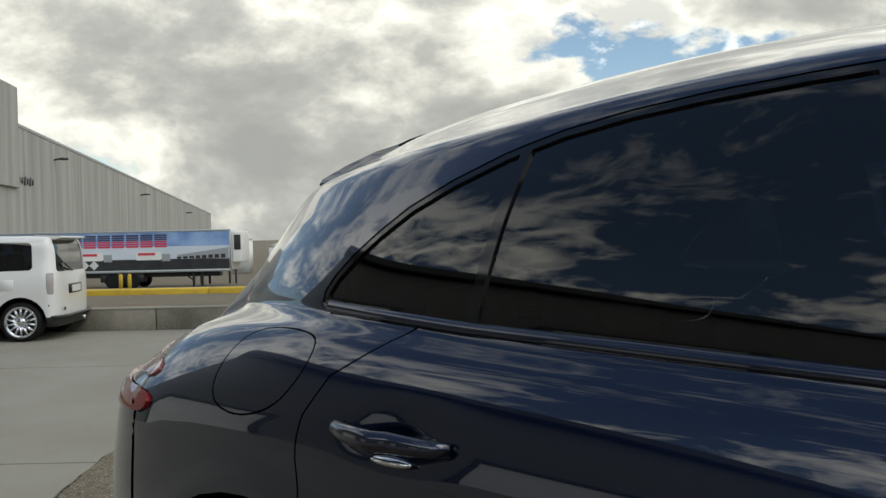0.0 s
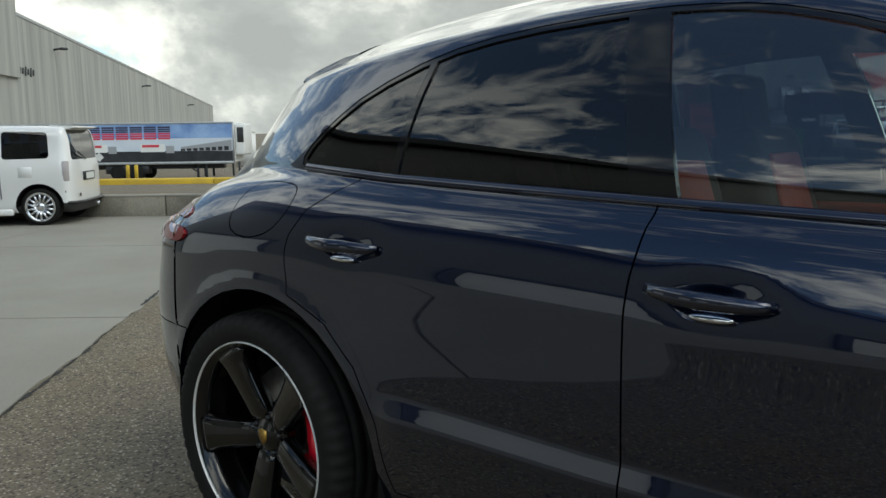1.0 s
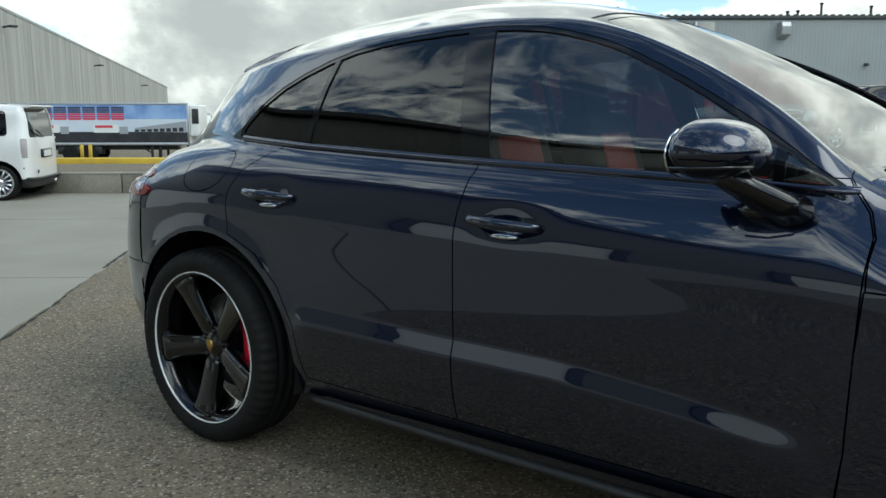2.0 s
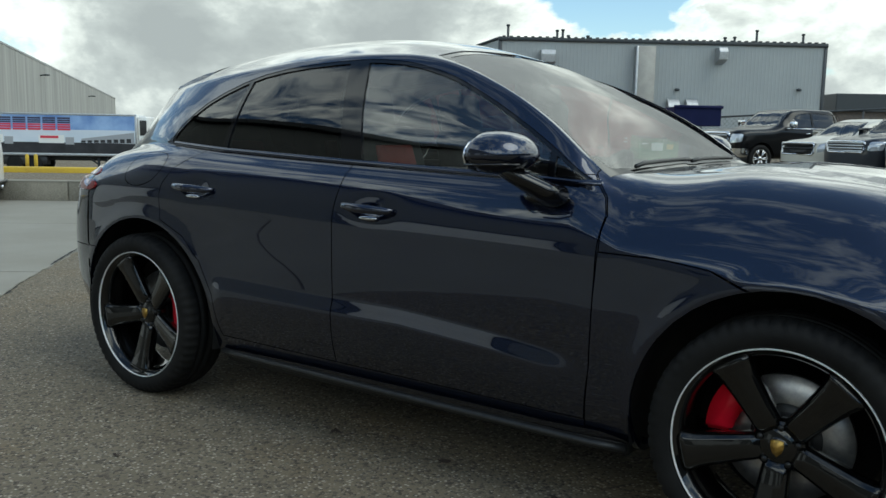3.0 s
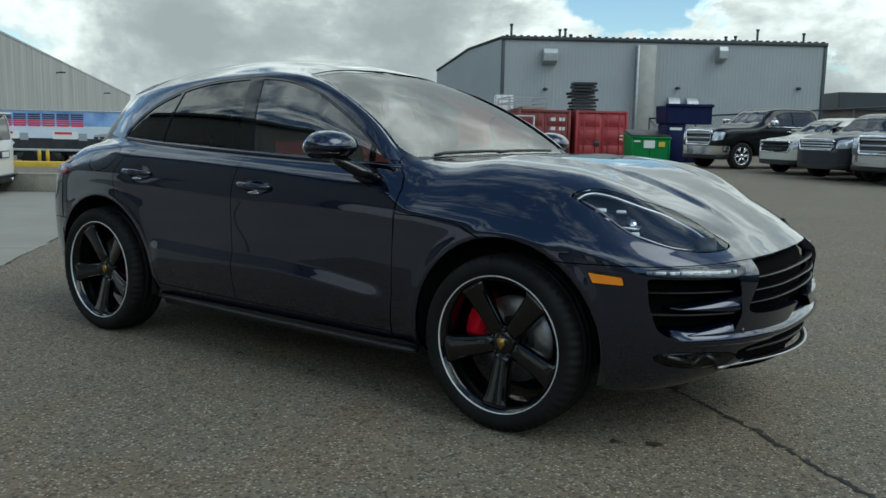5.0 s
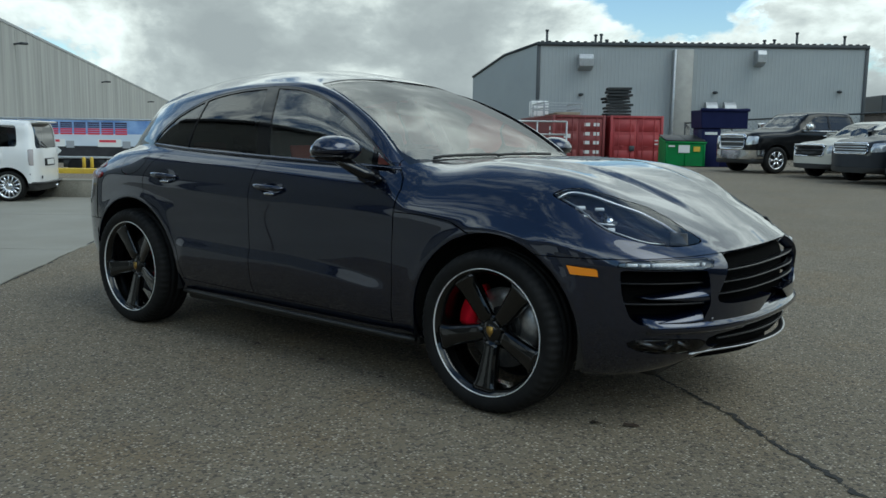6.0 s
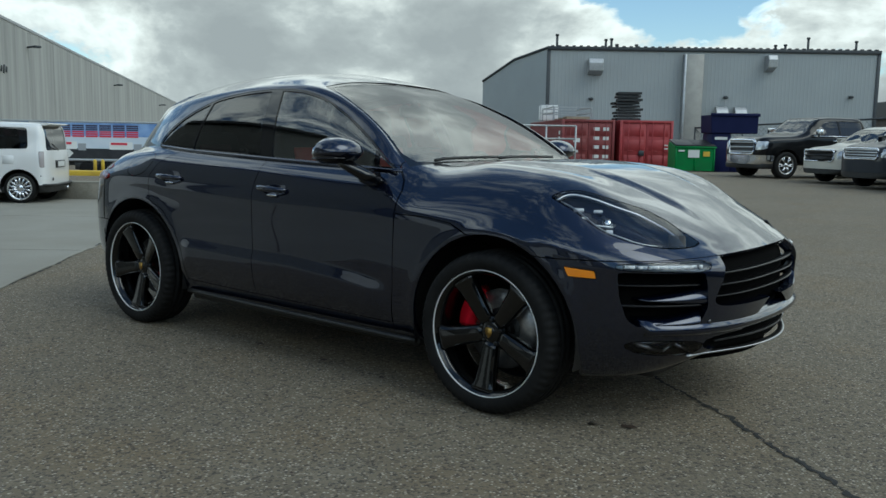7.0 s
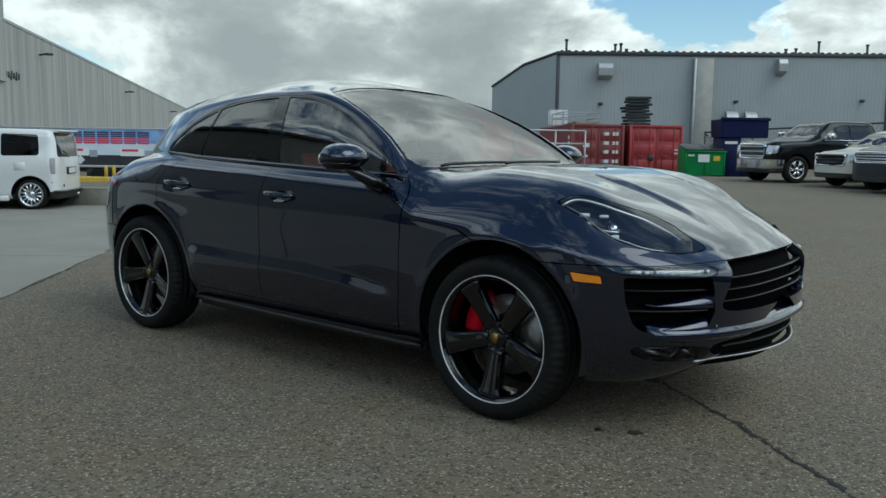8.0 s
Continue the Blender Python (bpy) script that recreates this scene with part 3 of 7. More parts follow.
        weight = np.maximum(weight, doors)
        g = g + (even - g) * weight[:, :, None]
    # bowls behind the door handles
    for hx, hz in ((0.405, 0.964), (1.352, 0.938)):
        g[:, :, 1] += 0.018 * np.exp(-((g[:, :, 0] - hx) / 0.080) ** 2 - ((g[:, :, 2] - hz) / 0.028) ** 2) * (g[:, :, 1] < -0.5)
    # and the corners of the cowl, both ways
    for _ in range(14):
        even = g.copy()
        even[1:-1, 1:-1, 1:] = 0.4 * g[1:-1, 1:-1, 1:] + 0.15 * (g[:-2, 1:-1, 1:] + g[2:, 1:-1, 1:] + g[1:-1, :-2, 1:] + g[1:-1, 2:, 1:])
        weight = smooth_step(2.13, 2.24, g[:, :, 0]) * (1 - smooth_step(2.42, 2.55, g[:, :, 0])) * smooth_step(0.90, 0.98, g[:, :, 2])
        g = g + (even - g) * weight[:, :, None]
    g[:, -1, 1] = 0.0
    grid = list(g)
    # close the two ends
    for k, end in ((0, 0), (len(grid), -1)):
        cap = grid[end].copy()
        cap[:, 1] = 0.0
        grid.insert(k, cap)
    return np.array(grid)


HERO = hero_grid()


def hero_side(x, z):
    """The right flank at a place along the car and a height: the skin's point and normal."""
    i = int(np.argmin(np.abs(HERO[:, 40, 0] - x)))
    i = max(1, min(len(HERO) - 2, i))
    sec = HERO[i]
    zs, ys = sec[:90, 2], sec[:90, 1]
    k = int(np.argmin(np.abs(zs - z) + (zs < zs[5]) * 9))
    k = max(1, min(88, k))
    y = float(np.interp(z, sec[max(0, k - 2):k + 3, 2], ys[max(0, k - 2):k + 3]))
    tu, tv = HERO[i + 1, k] - HERO[i - 1, k], HERO[i, k + 1] - HERO[i, k - 1]
    no = np.cross(tu, tv)
    return Vector((x, y, z)), Vector(no / np.linalg.norm(no))


def ring(cx, cz, r, n=40):
    return [(cx + r * math.cos(2 * math.pi * k / n), cz + r * math.sin(2 * math.pi * k / n)) for k in range(n)]


ARCH_R = ring(0.045, 0.375, 0.442)
ARCH_F = ring(FRONT_AXLE + 0.012, 0.375, 0.442)
DLO = rounded([(0.085, 1.150), (0.45, 1.128), (1.15, 1.103), (1.7, 1.086), (2.10, 1.075), (2.205, 1.072), (2.165, 1.098), (2.045, 1.178), (1.905, 1.260), (1.745, 1.344), (1.585, 1.418), (1.475, 1.454),
               (1.34, 1.487), (1.19, 1.502), (1.04, 1.504), (0.73, 1.486), (0.49, 1.445), (0.28, 1.361), (0.16, 1.270), (0.085, 1.19)], 1)
PANES = inset_outline(DLO, 0.012)


def build_hero():
    car = thing("sport_utility_car", "dark navy blue sport utility car with black five-spoke wheels", "car")
    sh = Shell(HERO)
    flank = lambda c, n: c.y < -0.3
    upright = lambda c, n: c.y < -0.3 and n.y < -0.15
    for name, hole in (("arch_r", ARCH_R), ("arch_f", ARCH_F)):
        sh.cut(name, hole, "y", flank)
    sh.cut("window_trim", DLO, "y", upright)
    quarter = clip_outline(PANES, (0.452, 1.0), (0.474, 1.5))
    rear_pane = clip_outline(clip_outline(PANES, (0.496, 1.5), (0.474, 1.0)), (1.145, 1.09), (1.030, 1.50))
    front_pane = clip_outline(clip_outline(PANES, (1.13, 1.50), (1.245, 1.09)), (2.03, 1.0), (2.03, 1.5))
    sail = clip_outline(PANES, (2.055, 1.5), (2.055, 1.0))
    sh.cut("quarter_window", quarter, "y", upright, only=["window_trim"])
    sh.cut("rear_window_pane", rear_pane, "y", upright, only=["window_trim"])
    sh.cut("front_window_pane", front_pane, "y", upright, only=["window_trim"])
    sh.cut("corner_window", sail, "y", upright, only=["window_trim"])
    rear_door = [(0.41, 1.16), (0.30, 1.092), (0.225, 1.045), (0.192, 0.98), (0.185, 0.90), (0.190, 0.82), (0.24, 0.80), (0.33, 0.76), (0.43, 0.66), (0.50, 0.52), (0.535, 0.345), (1.172, 0.335), (1.176, 0.8), (1.182, 0.97), (1.205, 1.14)]
    front_door = [(1.205, 1.14), (1.182, 0.97), (1.176, 0.8), (1.172, 0.335), (2.215, 0.325), (2.237, 0.5), (2.245, 0.73), (2.252, 0.90), (2.258, 0.98), (2.240, 1.03), (2.212, 1.066), (2.190, 1.10)]
    sh.cut("rear_door", rear_door, "y", upright, only=["body"])
    sh.cut("front_door", front_door, "y", upright, only=["body"])
    # screens and roof
    screen = [(2.262, 0.0), (2.262, -0.45), (2.250, -0.70), (2.225, -0.800), (2.15, -0.795), (2.0, -0.750), (1.7, -0.684), (1.46, -0.630), (1.415, -0.600), (1.405, -0.3), (1.40, 0.0), (1.40, 0.2), (2.262, 0.2)]
    sh.cut("windscreen", screen, "z", lambda c, n: n.z > 0.2, only=["body"])
    backlight = [(-0.60, 0.2), (-0.60, -0.42), (-0.62, -0.47), (-0.79, -0.50), (-0.82, -0.46), (-0.82, 0.2)]
    sh.cut("rear_screen", backlight, "z", lambda c, n: n.z > 0.1 and c.z > 0.9, only=["body"])
    # clamshell bonnet down to the seam over the wheel
    bonnet = [(2.190, 1.30), (2.190, 1.104), (2.216, 1.068), (2.244, 1.032), (2.262, 0.98), (2.256, 0.93), (2.258, 0.872), (2.46, 0.869), (2.60, 0.852), (2.70, 0.812), (2.82, 0.77), (3.02, 0.752), (3.10, 0.745), (3.26, 0.748), (3.45, 0.750), (3.60, 0.757), (3.70, 0.764), (3.9, 0.775), (3.9, 1.3)]
    sh.cut("bonnet", bonnet, "y", None, only=["body"])
    lamp = rounded([(3.045, 0.992), (3.075, 1.016), (3.13, 1.022), (3.20, 1.004), (3.323, 0.953), (3.449, 0.893), (3.545, 0.838), (3.605, 0.800), (3.55, 0.792), (3.461, 0.810), (3.37, 0.838), (3.287, 0.872), (3.19, 0.928), (3.09, 0.975)], 2)
    sh.cut("headlight_lens", lamp, "y", lambda c, n: c.y < -0.35, only=["bonnet"])
    fender = [(2.256, 0.872), (2.46, 0.869), (2.60, 0.852), (2.72, 0.80), (2.60, 0.70), (2.45, 0.3), (2.215, 0.30), (2.237, 0.5), (2.245, 0.73)]
    sh.cut("front_fender", fender, "y", flank, only=["body"])
    bumper = [(3.02, 0.756), (3.10, 0.745), (3.26, 0.748), (3.45, 0.750), (3.60, 0.757), (3.70, 0.764), (3.9, 0.775), (3.9, 0.0), (2.8, 0.0), (2.8, 0.756)]
    sh.cut("front_bumper", bumper, "y", None, only=["body"])
    rear_bumper = [(-0.30, 0.66), (-0.5, 0.655), (-0.7, 0.65), (-1.2, 0.65), (-1.2, 0.1), (-0.3, 0.1)]
    sh.cut("rear_bumper", rear_bumper, "y", None, only=["body"])
    fin = [(-0.24, 1.485), (-0.275, 1.44), (-0.34, 1.385), (-0.405, 1.325), (-0.455, 1.268), (-0.56, 1.235), (-0.95, 1.235), (-0.95, 1.56), (-0.24, 1.56)]
    sh.cut("spoiler_fin", fin, "y", lambda c, n: c.y < -0.40, only=["body"])
    fuel = rounded([(-0.095, 1.01), (-0.095, 1.065), (-0.06, 1.102), (0.02, 1.112), (0.13, 1.108), (0.160, 1.085), (0.150, 1.03), (0.11, 0.980), (0.02, 0.958), (-0.06, 0.972)], 2)
    sh.cut("fuel_flap", fuel, "y", upright, only=["body"])
    upper_lamp = rounded([(-0.315, 1.012), (-0.35, 1.030), (-0.97, 1.03), (-0.97, 0.990), (-0.36, 0.990), (-0.33, 0.995)], 1)
    sh.cut("tail_light_upper", upper_lamp, "y", flank, only=["body"])
    lower_lamp = rounded([(-0.290, 0.955), (-0.33, 0.970), (-0.97, 0.975), (-0.97, 0.920), (-0.34, 0.922), (-0.303, 0.932)], 1)
    sh.cut("tail_light_lower", lower_lamp, "y", flank, only=["body"])
    # openings of the bumper, seen from the front
    face = lambda c, n: c.x > 3.25
    grille = rounded([(0.3, 0.80), (-0.41, 0.80), (-0.468, 0.735), (-0.525, 0.62), (-0.545, 0.574), (-0.49, 0.554), (-0.30, 0.549), (0.3, 0.546)], 1)
    sh.cut("grille_mesh", grille, "x", face, only=["front_bumper"])
    intake = fillet([(-0.598, 0.700), (-0.872, 0.704), (-0.866, 0.60), (-0.848, 0.515), (-0.826, 0.484), (-0.70, 0.476), (-0.610, 0.492), (-0.578, 0.56), (-0.586, 0.64)], 0.012)
    sh.cut("intake_mesh", intake, "x", face, only=["front_bumper"])
    drl = rounded([(-0.525, 0.750), (-0.72, 0.750), (-0.872, 0.741), (-0.876, 0.714), (-0.744, 0.710), (-0.580, 0.706)], 1)
    sh.cut("running_light", drl, "x", face, only=["front_bumper"])
    fog = rounded([(-0.57, 0.405), (-0.70, 0.418), (-0.82, 0.420), (-0.845, 0.395), (-0.79, 0.358), (-0.62, 0.346), (-0.56, 0.370)], 1)
    sh.cut("fog_light", fog, "x", face, only=["front_bumper"])
    lower = rounded([(0.3, 0.432), (-0.40, 0.430), (-0.55, 0.418), (-0.565, 0.385), (-0.50, 0.358), (-0.2, 0.350), (0.3, 0.348)], 1)
    sh.cut("lower_intake", lower, "x", face, only=["front_bumper"])

    marker = fillet([(3.199, 0.716), (3.325, 0.706), (3.332, 0.674), (3.218, 0.677)], 0.006)
    sh.cut("side_marker", marker, "y", flank, only=["front_bumper"])
    view = [(2.225, 0.0), (2.225, -0.45), (2.205, -0.725), (2.13, -0.760), (2.0, -0.720), (1.7, -0.655), (1.50, -0.607), (1.455, -0.575), (1.445, -0.3), (1.44, 0.0), (1.44, 0.2), (2.225, 0.2)]
    sh.cut("windscreen_glass", view, "z", lambda c, n: n.z > 0.2, only=["windscreen"])

    sh.panel("body", PAINT, car, "C", gap=0.0018, as_name="body_shell")
    for s in "RL":
        d1 = sh.panel("rear_door", PAINT, car, s)
        d2 = sh.panel("front_door", PAINT, car, s)
        sh.panel("window_trim", BLACK_GLOSS, car, s, gap=0.0, sink=0.002, label="gloss black window surround")
        for nm, mat, par in (("quarter_window", TINT_REAR, car), ("rear_window_pane", TINT_REAR, d1), ("front_window_pane", TINT_FRONT, d2), ("corner_window", TINT_FRONT, d2)):
            g = sh.panel(nm, mat, par, s, gap=0.0, depth=0.006, sink=0.007, as_name="window_pane", label="tinted glass pane")
            g.visible_shadow = False
        sh.panel("front_fender", PAINT, car, s)
        lens = sh.panel("headlight_lens", CLEAR, car, s, gap=0.0045, depth=0.006, as_name="headlight", label="clear headlight lens over a dark housing")
        lens.visible_shadow = False
        sh.panel("headlight_lens", HOUSING, lens, s, gap=0.0, depth=-0.05, sink=0.055, as_name="headlight_housing")
        head_lamp_inside(lens, 1 if s == "L" else -1)
        sh.panel("fuel_flap", PAINT, car, s)
        sh.panel("spoiler_fin", BLACK_GLOSS, car, s, label="gloss black side fin of the spoiler")
        sh.panel("tail_light_upper", PALE_LENS, car, s, gap=0.001, depth=0.03, sink=-0.005, as_name="tail_light", label="clear and red tail light lens")
        sh.panel("tail_light_lower", RED_LENS, car, s, gap=0.001, depth=0.035, sink=-0.008, as_name="tail_light", label="red tail light lens")
        sh.panel("side_marker", AMBER, car, s, gap=0.001, depth=0.01, label="amber side marker lens")
        run = sh.panel("running_light", CLEAR, car, s, gap=0.001, depth=0.006)
        sh.panel("running_light", DRL_GREY, run, s, gap=0.0, depth=-0.012, sink=0.014, as_name="reflector")
        fog = sh.panel("fog_light", CLEAR, car, s, gap=0.001, depth=0.006)
        sh.panel("fog_light", HOUSING, fog, s, gap=0.0, depth=-0.035, sink=0.04, as_name="lamp_housing")
        fog_lamp_inside(fog, 1 if s == "L" else -1)
    sh.panel("bonnet", PAINT, car, "C")
    border = sh.panel("windscreen", BLACK_GLOSS, car, "C", gap=0.001, depth=0.0, sink=0.002, as_name="windscreen_border")
    even_sheet(border)
    w = sh.panel("windscreen_glass", WINDSHIELD, car, "C", gap=0.0, depth=0.0, sink=0.003, as_name="windscreen", label="clear windscreen")
    even_sheet(w)
    w.visible_shadow = False
    sh.panel("rear_screen", TINT_REAR, car, "C", gap=0.001, depth=0.004)
    sh.panel("front_bumper", PAINT, car, "C", depth=0.05)
    sh.panel("rear_bumper", PAINT, car, "C")
    sh.bm.free()
    return car


FACE = HERO[HERO[:, 40, 0] > 3.0].reshape(-1, 3)


def nose_at(y, z):
    """How far forward the nose reaches at a width and height."""
    d = (FACE[:, 1] + abs(y)) ** 2 + (FACE[:, 2] - z) ** 2
    k = np.argsort(d)[:6]
    w = 1 / (d[k] + 1e-5)
    return float((FACE[k, 0] * w).sum() / w.sum())


BAR = ((-1, -0.5), (-0.15, -0.5), (0, -0.25), (0, 0.25), (-0.15, 0.5), (-1, 0.5))
LEDGE = ((-1, -0.5), (-0.12, -0.5), (0, -0.32), (-0.04, -0.08), (-0.40, 0.26), (-1, 0.5))


def nose_bar(name, mat, parent, y0, y1, z0, z1, high, out, thick, steps=26, label="", prof=BAR, high_end=None):
    """A bar that follows the nose's curve from one width to another."""
    bm = bmesh.new()
    rows = []
    ys = np.linspace(y0, y1, steps + 1)
    zs = np.linspace(z0, z1, steps + 1)
    raw = np.array([nose_at(y, z) for y, z in zip(ys, zs)])
    even = np.polyfit(ys, raw, 4 if y0 * y1 > 0 else 6)
    for y, z in zip(ys, zs):
        x = float(np.polyval(even, y)) + out
        h = high if high_end is None else high + (high_end - high) * (y - y0) / (y1 - y0)
        rows.append([bm.verts.new((x + a * thick, y, z + b * h)) for a, b in prof])
    for a, b in zip(rows, rows[1:]):
        for i in range(6):
            bm.faces.new((a[i], a[(i + 1) % 6], b[(i + 1) % 6], b[i]))
    bm.faces.new(rows[0]), bm.faces.new(list(reversed(rows[-1])))
    bmesh.ops.recalc_face_normals(bm, faces=bm.faces)
    return part(name, bm, mat, parent, label)


def skin_point(x, z, sink, sy):
    """A place under the skin of the front wing, from its position along the car and its height."""
    wing = HERO[HERO[:, 40, 0] > 2.6]
    du, dv = np.gradient(wing, axis=0), np.gradient(wing, axis=1)
    no = np.cross(du, dv).reshape(-1, 3)
    pts = wing.reshape(-1, 3)
    d = (pts[:, 0] - x) ** 2 + (pts[:, 2] - z) ** 2 + (pts[:, 1] > -0.38) * 9
    k = np.argsort(d)[:5]
    p, n = pts[k].mean(0), no[k].mean(0)
    q = p - n / np.linalg.norm(n) * sink
    return Vector((q[0], q[1] * (1 if sy < 0 else -1), q[2]))


def blob(bm, at, size, m=None, u=14, v=8):
    got = bmesh.ops.create_uvsphere(bm, u_segments=u, v_segments=v, radius=1.0)
    for w in got["verts"]:
        w.co = Vector((w.co.x * size[0], w.co.y * size[1], w.co.z * size[2]))
    bmesh.ops.transform(bm, matrix=Matrix.Translation(at) @ (m or Matrix()), verts=got["verts"])


def head_lamp_inside(parent, sy):
    """Projector, four day lights, their guides and the dark front corner behind the lens."""
    out = Vector((0.30, -0.58, 0.75)).normalized()
    turn = out.to_track_quat("Z", "X").to_matrix().to_4x4()

    def seat_at(x, y, z, sink):
        p = skin_point(x, z, sink, -1)
        m = Matrix.Translation(p) @ turn
        return m if sy < 0 else Matrix.Diagonal((1, -1, 1, 1)) @ m

    for x, y, z, a, b in ((3.167, -0.812, 0.967, 0.024, 0.011), (3.238, -0.727, 0.958, 0.022, 0.009), (3.321, -0.826, 0.881, 0.017, 0.012), (3.215, -0.838, 0.934, 0.022, 0.008)):
        bm = bmesh.new()
        box(bm, (-b * 0.8, -a * 0.9, -0.006), (b * 0.8, a * 0.9, 0.006), 0.004, 2, seat_at(x, y, z, 0.036))
        bmesh.ops.recalc_face_normals(bm, faces=bm.faces)
        part("day_light", bm, LED, parent, "white day running light block")
    bm = bmesh.new()
    blob(bm, (0, 0, 0), (0.027, 0.027, 0.020), seat_at(3.296, -0.779, 0.914, 0.036))
    bmesh.ops.recalc_face_normals(bm, faces=bm.faces)
    part("projector", bm, CHROME, parent, "bright projector lamp")
    for loop in (((3.225, -0.835, 0.925), (3.275, -0.835, 0.900), (3.325, -0.800, 0.892), (3.320, -0.765, 0.905)), ((3.262, -0.790, 0.935), (3.285, -0.815, 0.915), (3.318, -0.800, 0.900))):
        bm = bmesh.new()
        tube(bm, [seat_at(*q, 0.028).translation for q in loop], 0.0055, 8)
        part("light_guide", bm, SATIN, parent)
    bm = bmesh.new()
    box(bm, (-0.034, -0.036, -0.006), (0.034, 0.036, 0.006), 0.006, 2, seat_at(3.530, -0.585, 0.828, 0.012))
    bmesh.ops.recalc_face_normals(bm, faces=bm.faces)
    part("corner_shade", bm, BLACK_TRIM, parent)
    for edge, r, sink in ((((3.070, 0.985), (3.095, 1.008), (3.135, 1.010), (3.20, 0.993), (3.26, 0.967), (3.323, 0.941), (3.386, 0.911), (3.449, 0.881), (3.51, 0.847), (3.56, 0.816)), 0.0075, 0.012),
                          (((3.10, 0.980), (3.19, 0.937), (3.24, 0.908), (3.287, 0.882), (3.37, 0.848), (3.44, 0.824), (3.50, 0.808)), 0.0035, 0.010)):
        pts = np.array([skin_point(x, z, sink, sy) for x, z in spline(edge, 30)])
        for _ in range(6):
            pts[1:-1] = (pts[:-2] + 2 * pts[1:-1] + pts[2:]) / 4
        bm = bmesh.new()
        tube(bm, [tuple(q) for q in pts], r, 8)
        part("bezel", bm, SATIN, parent, "bright rim inside the headlight")


def fog_lamp_inside(parent, sy):
    for y0, z0, y1, z1, r in ((0.60, 0.368, 0.66, 0.398, 0.008), (0.66, 0.398, 0.71, 0.370, 0.006), (0.71, 0.372, 0.79, 0.402, 0.009), (0.62, 0.402, 0.80, 0.408, 0.004)):
        bm = bmesh.new()
        tube(bm, [(nose_at(y0, 0.38) - 0.030, y0 * sy, z0), (nose_at(y1, 0.38) - 0.022, y1 * sy, z1)], r, 8)
        part("lamp_fin", bm, SATIN, parent)


DRL_GREY = principled("running_light_reflector", (0.26, 0.27, 0.28), 0.22, 0.6)
# dull near-black, in place of the shade inside the nose openings
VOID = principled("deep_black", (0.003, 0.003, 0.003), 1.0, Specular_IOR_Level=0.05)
GRILLE_BLACK = principled("grille_black", (0.008, 0.008, 0.009), 0.30, Specular_IOR_Level=0.22)
HOUSING = principled("lamp_housing", (0.005, 0.008, 0.022), 0.18)
PALE_LENS = mottled("pale_red_lens", (0.36, 0.24, 0.24), (0.26, 0.02, 0.02), 9, rough=0.12, Coat_Weight=1.0)
hero = build_hero()


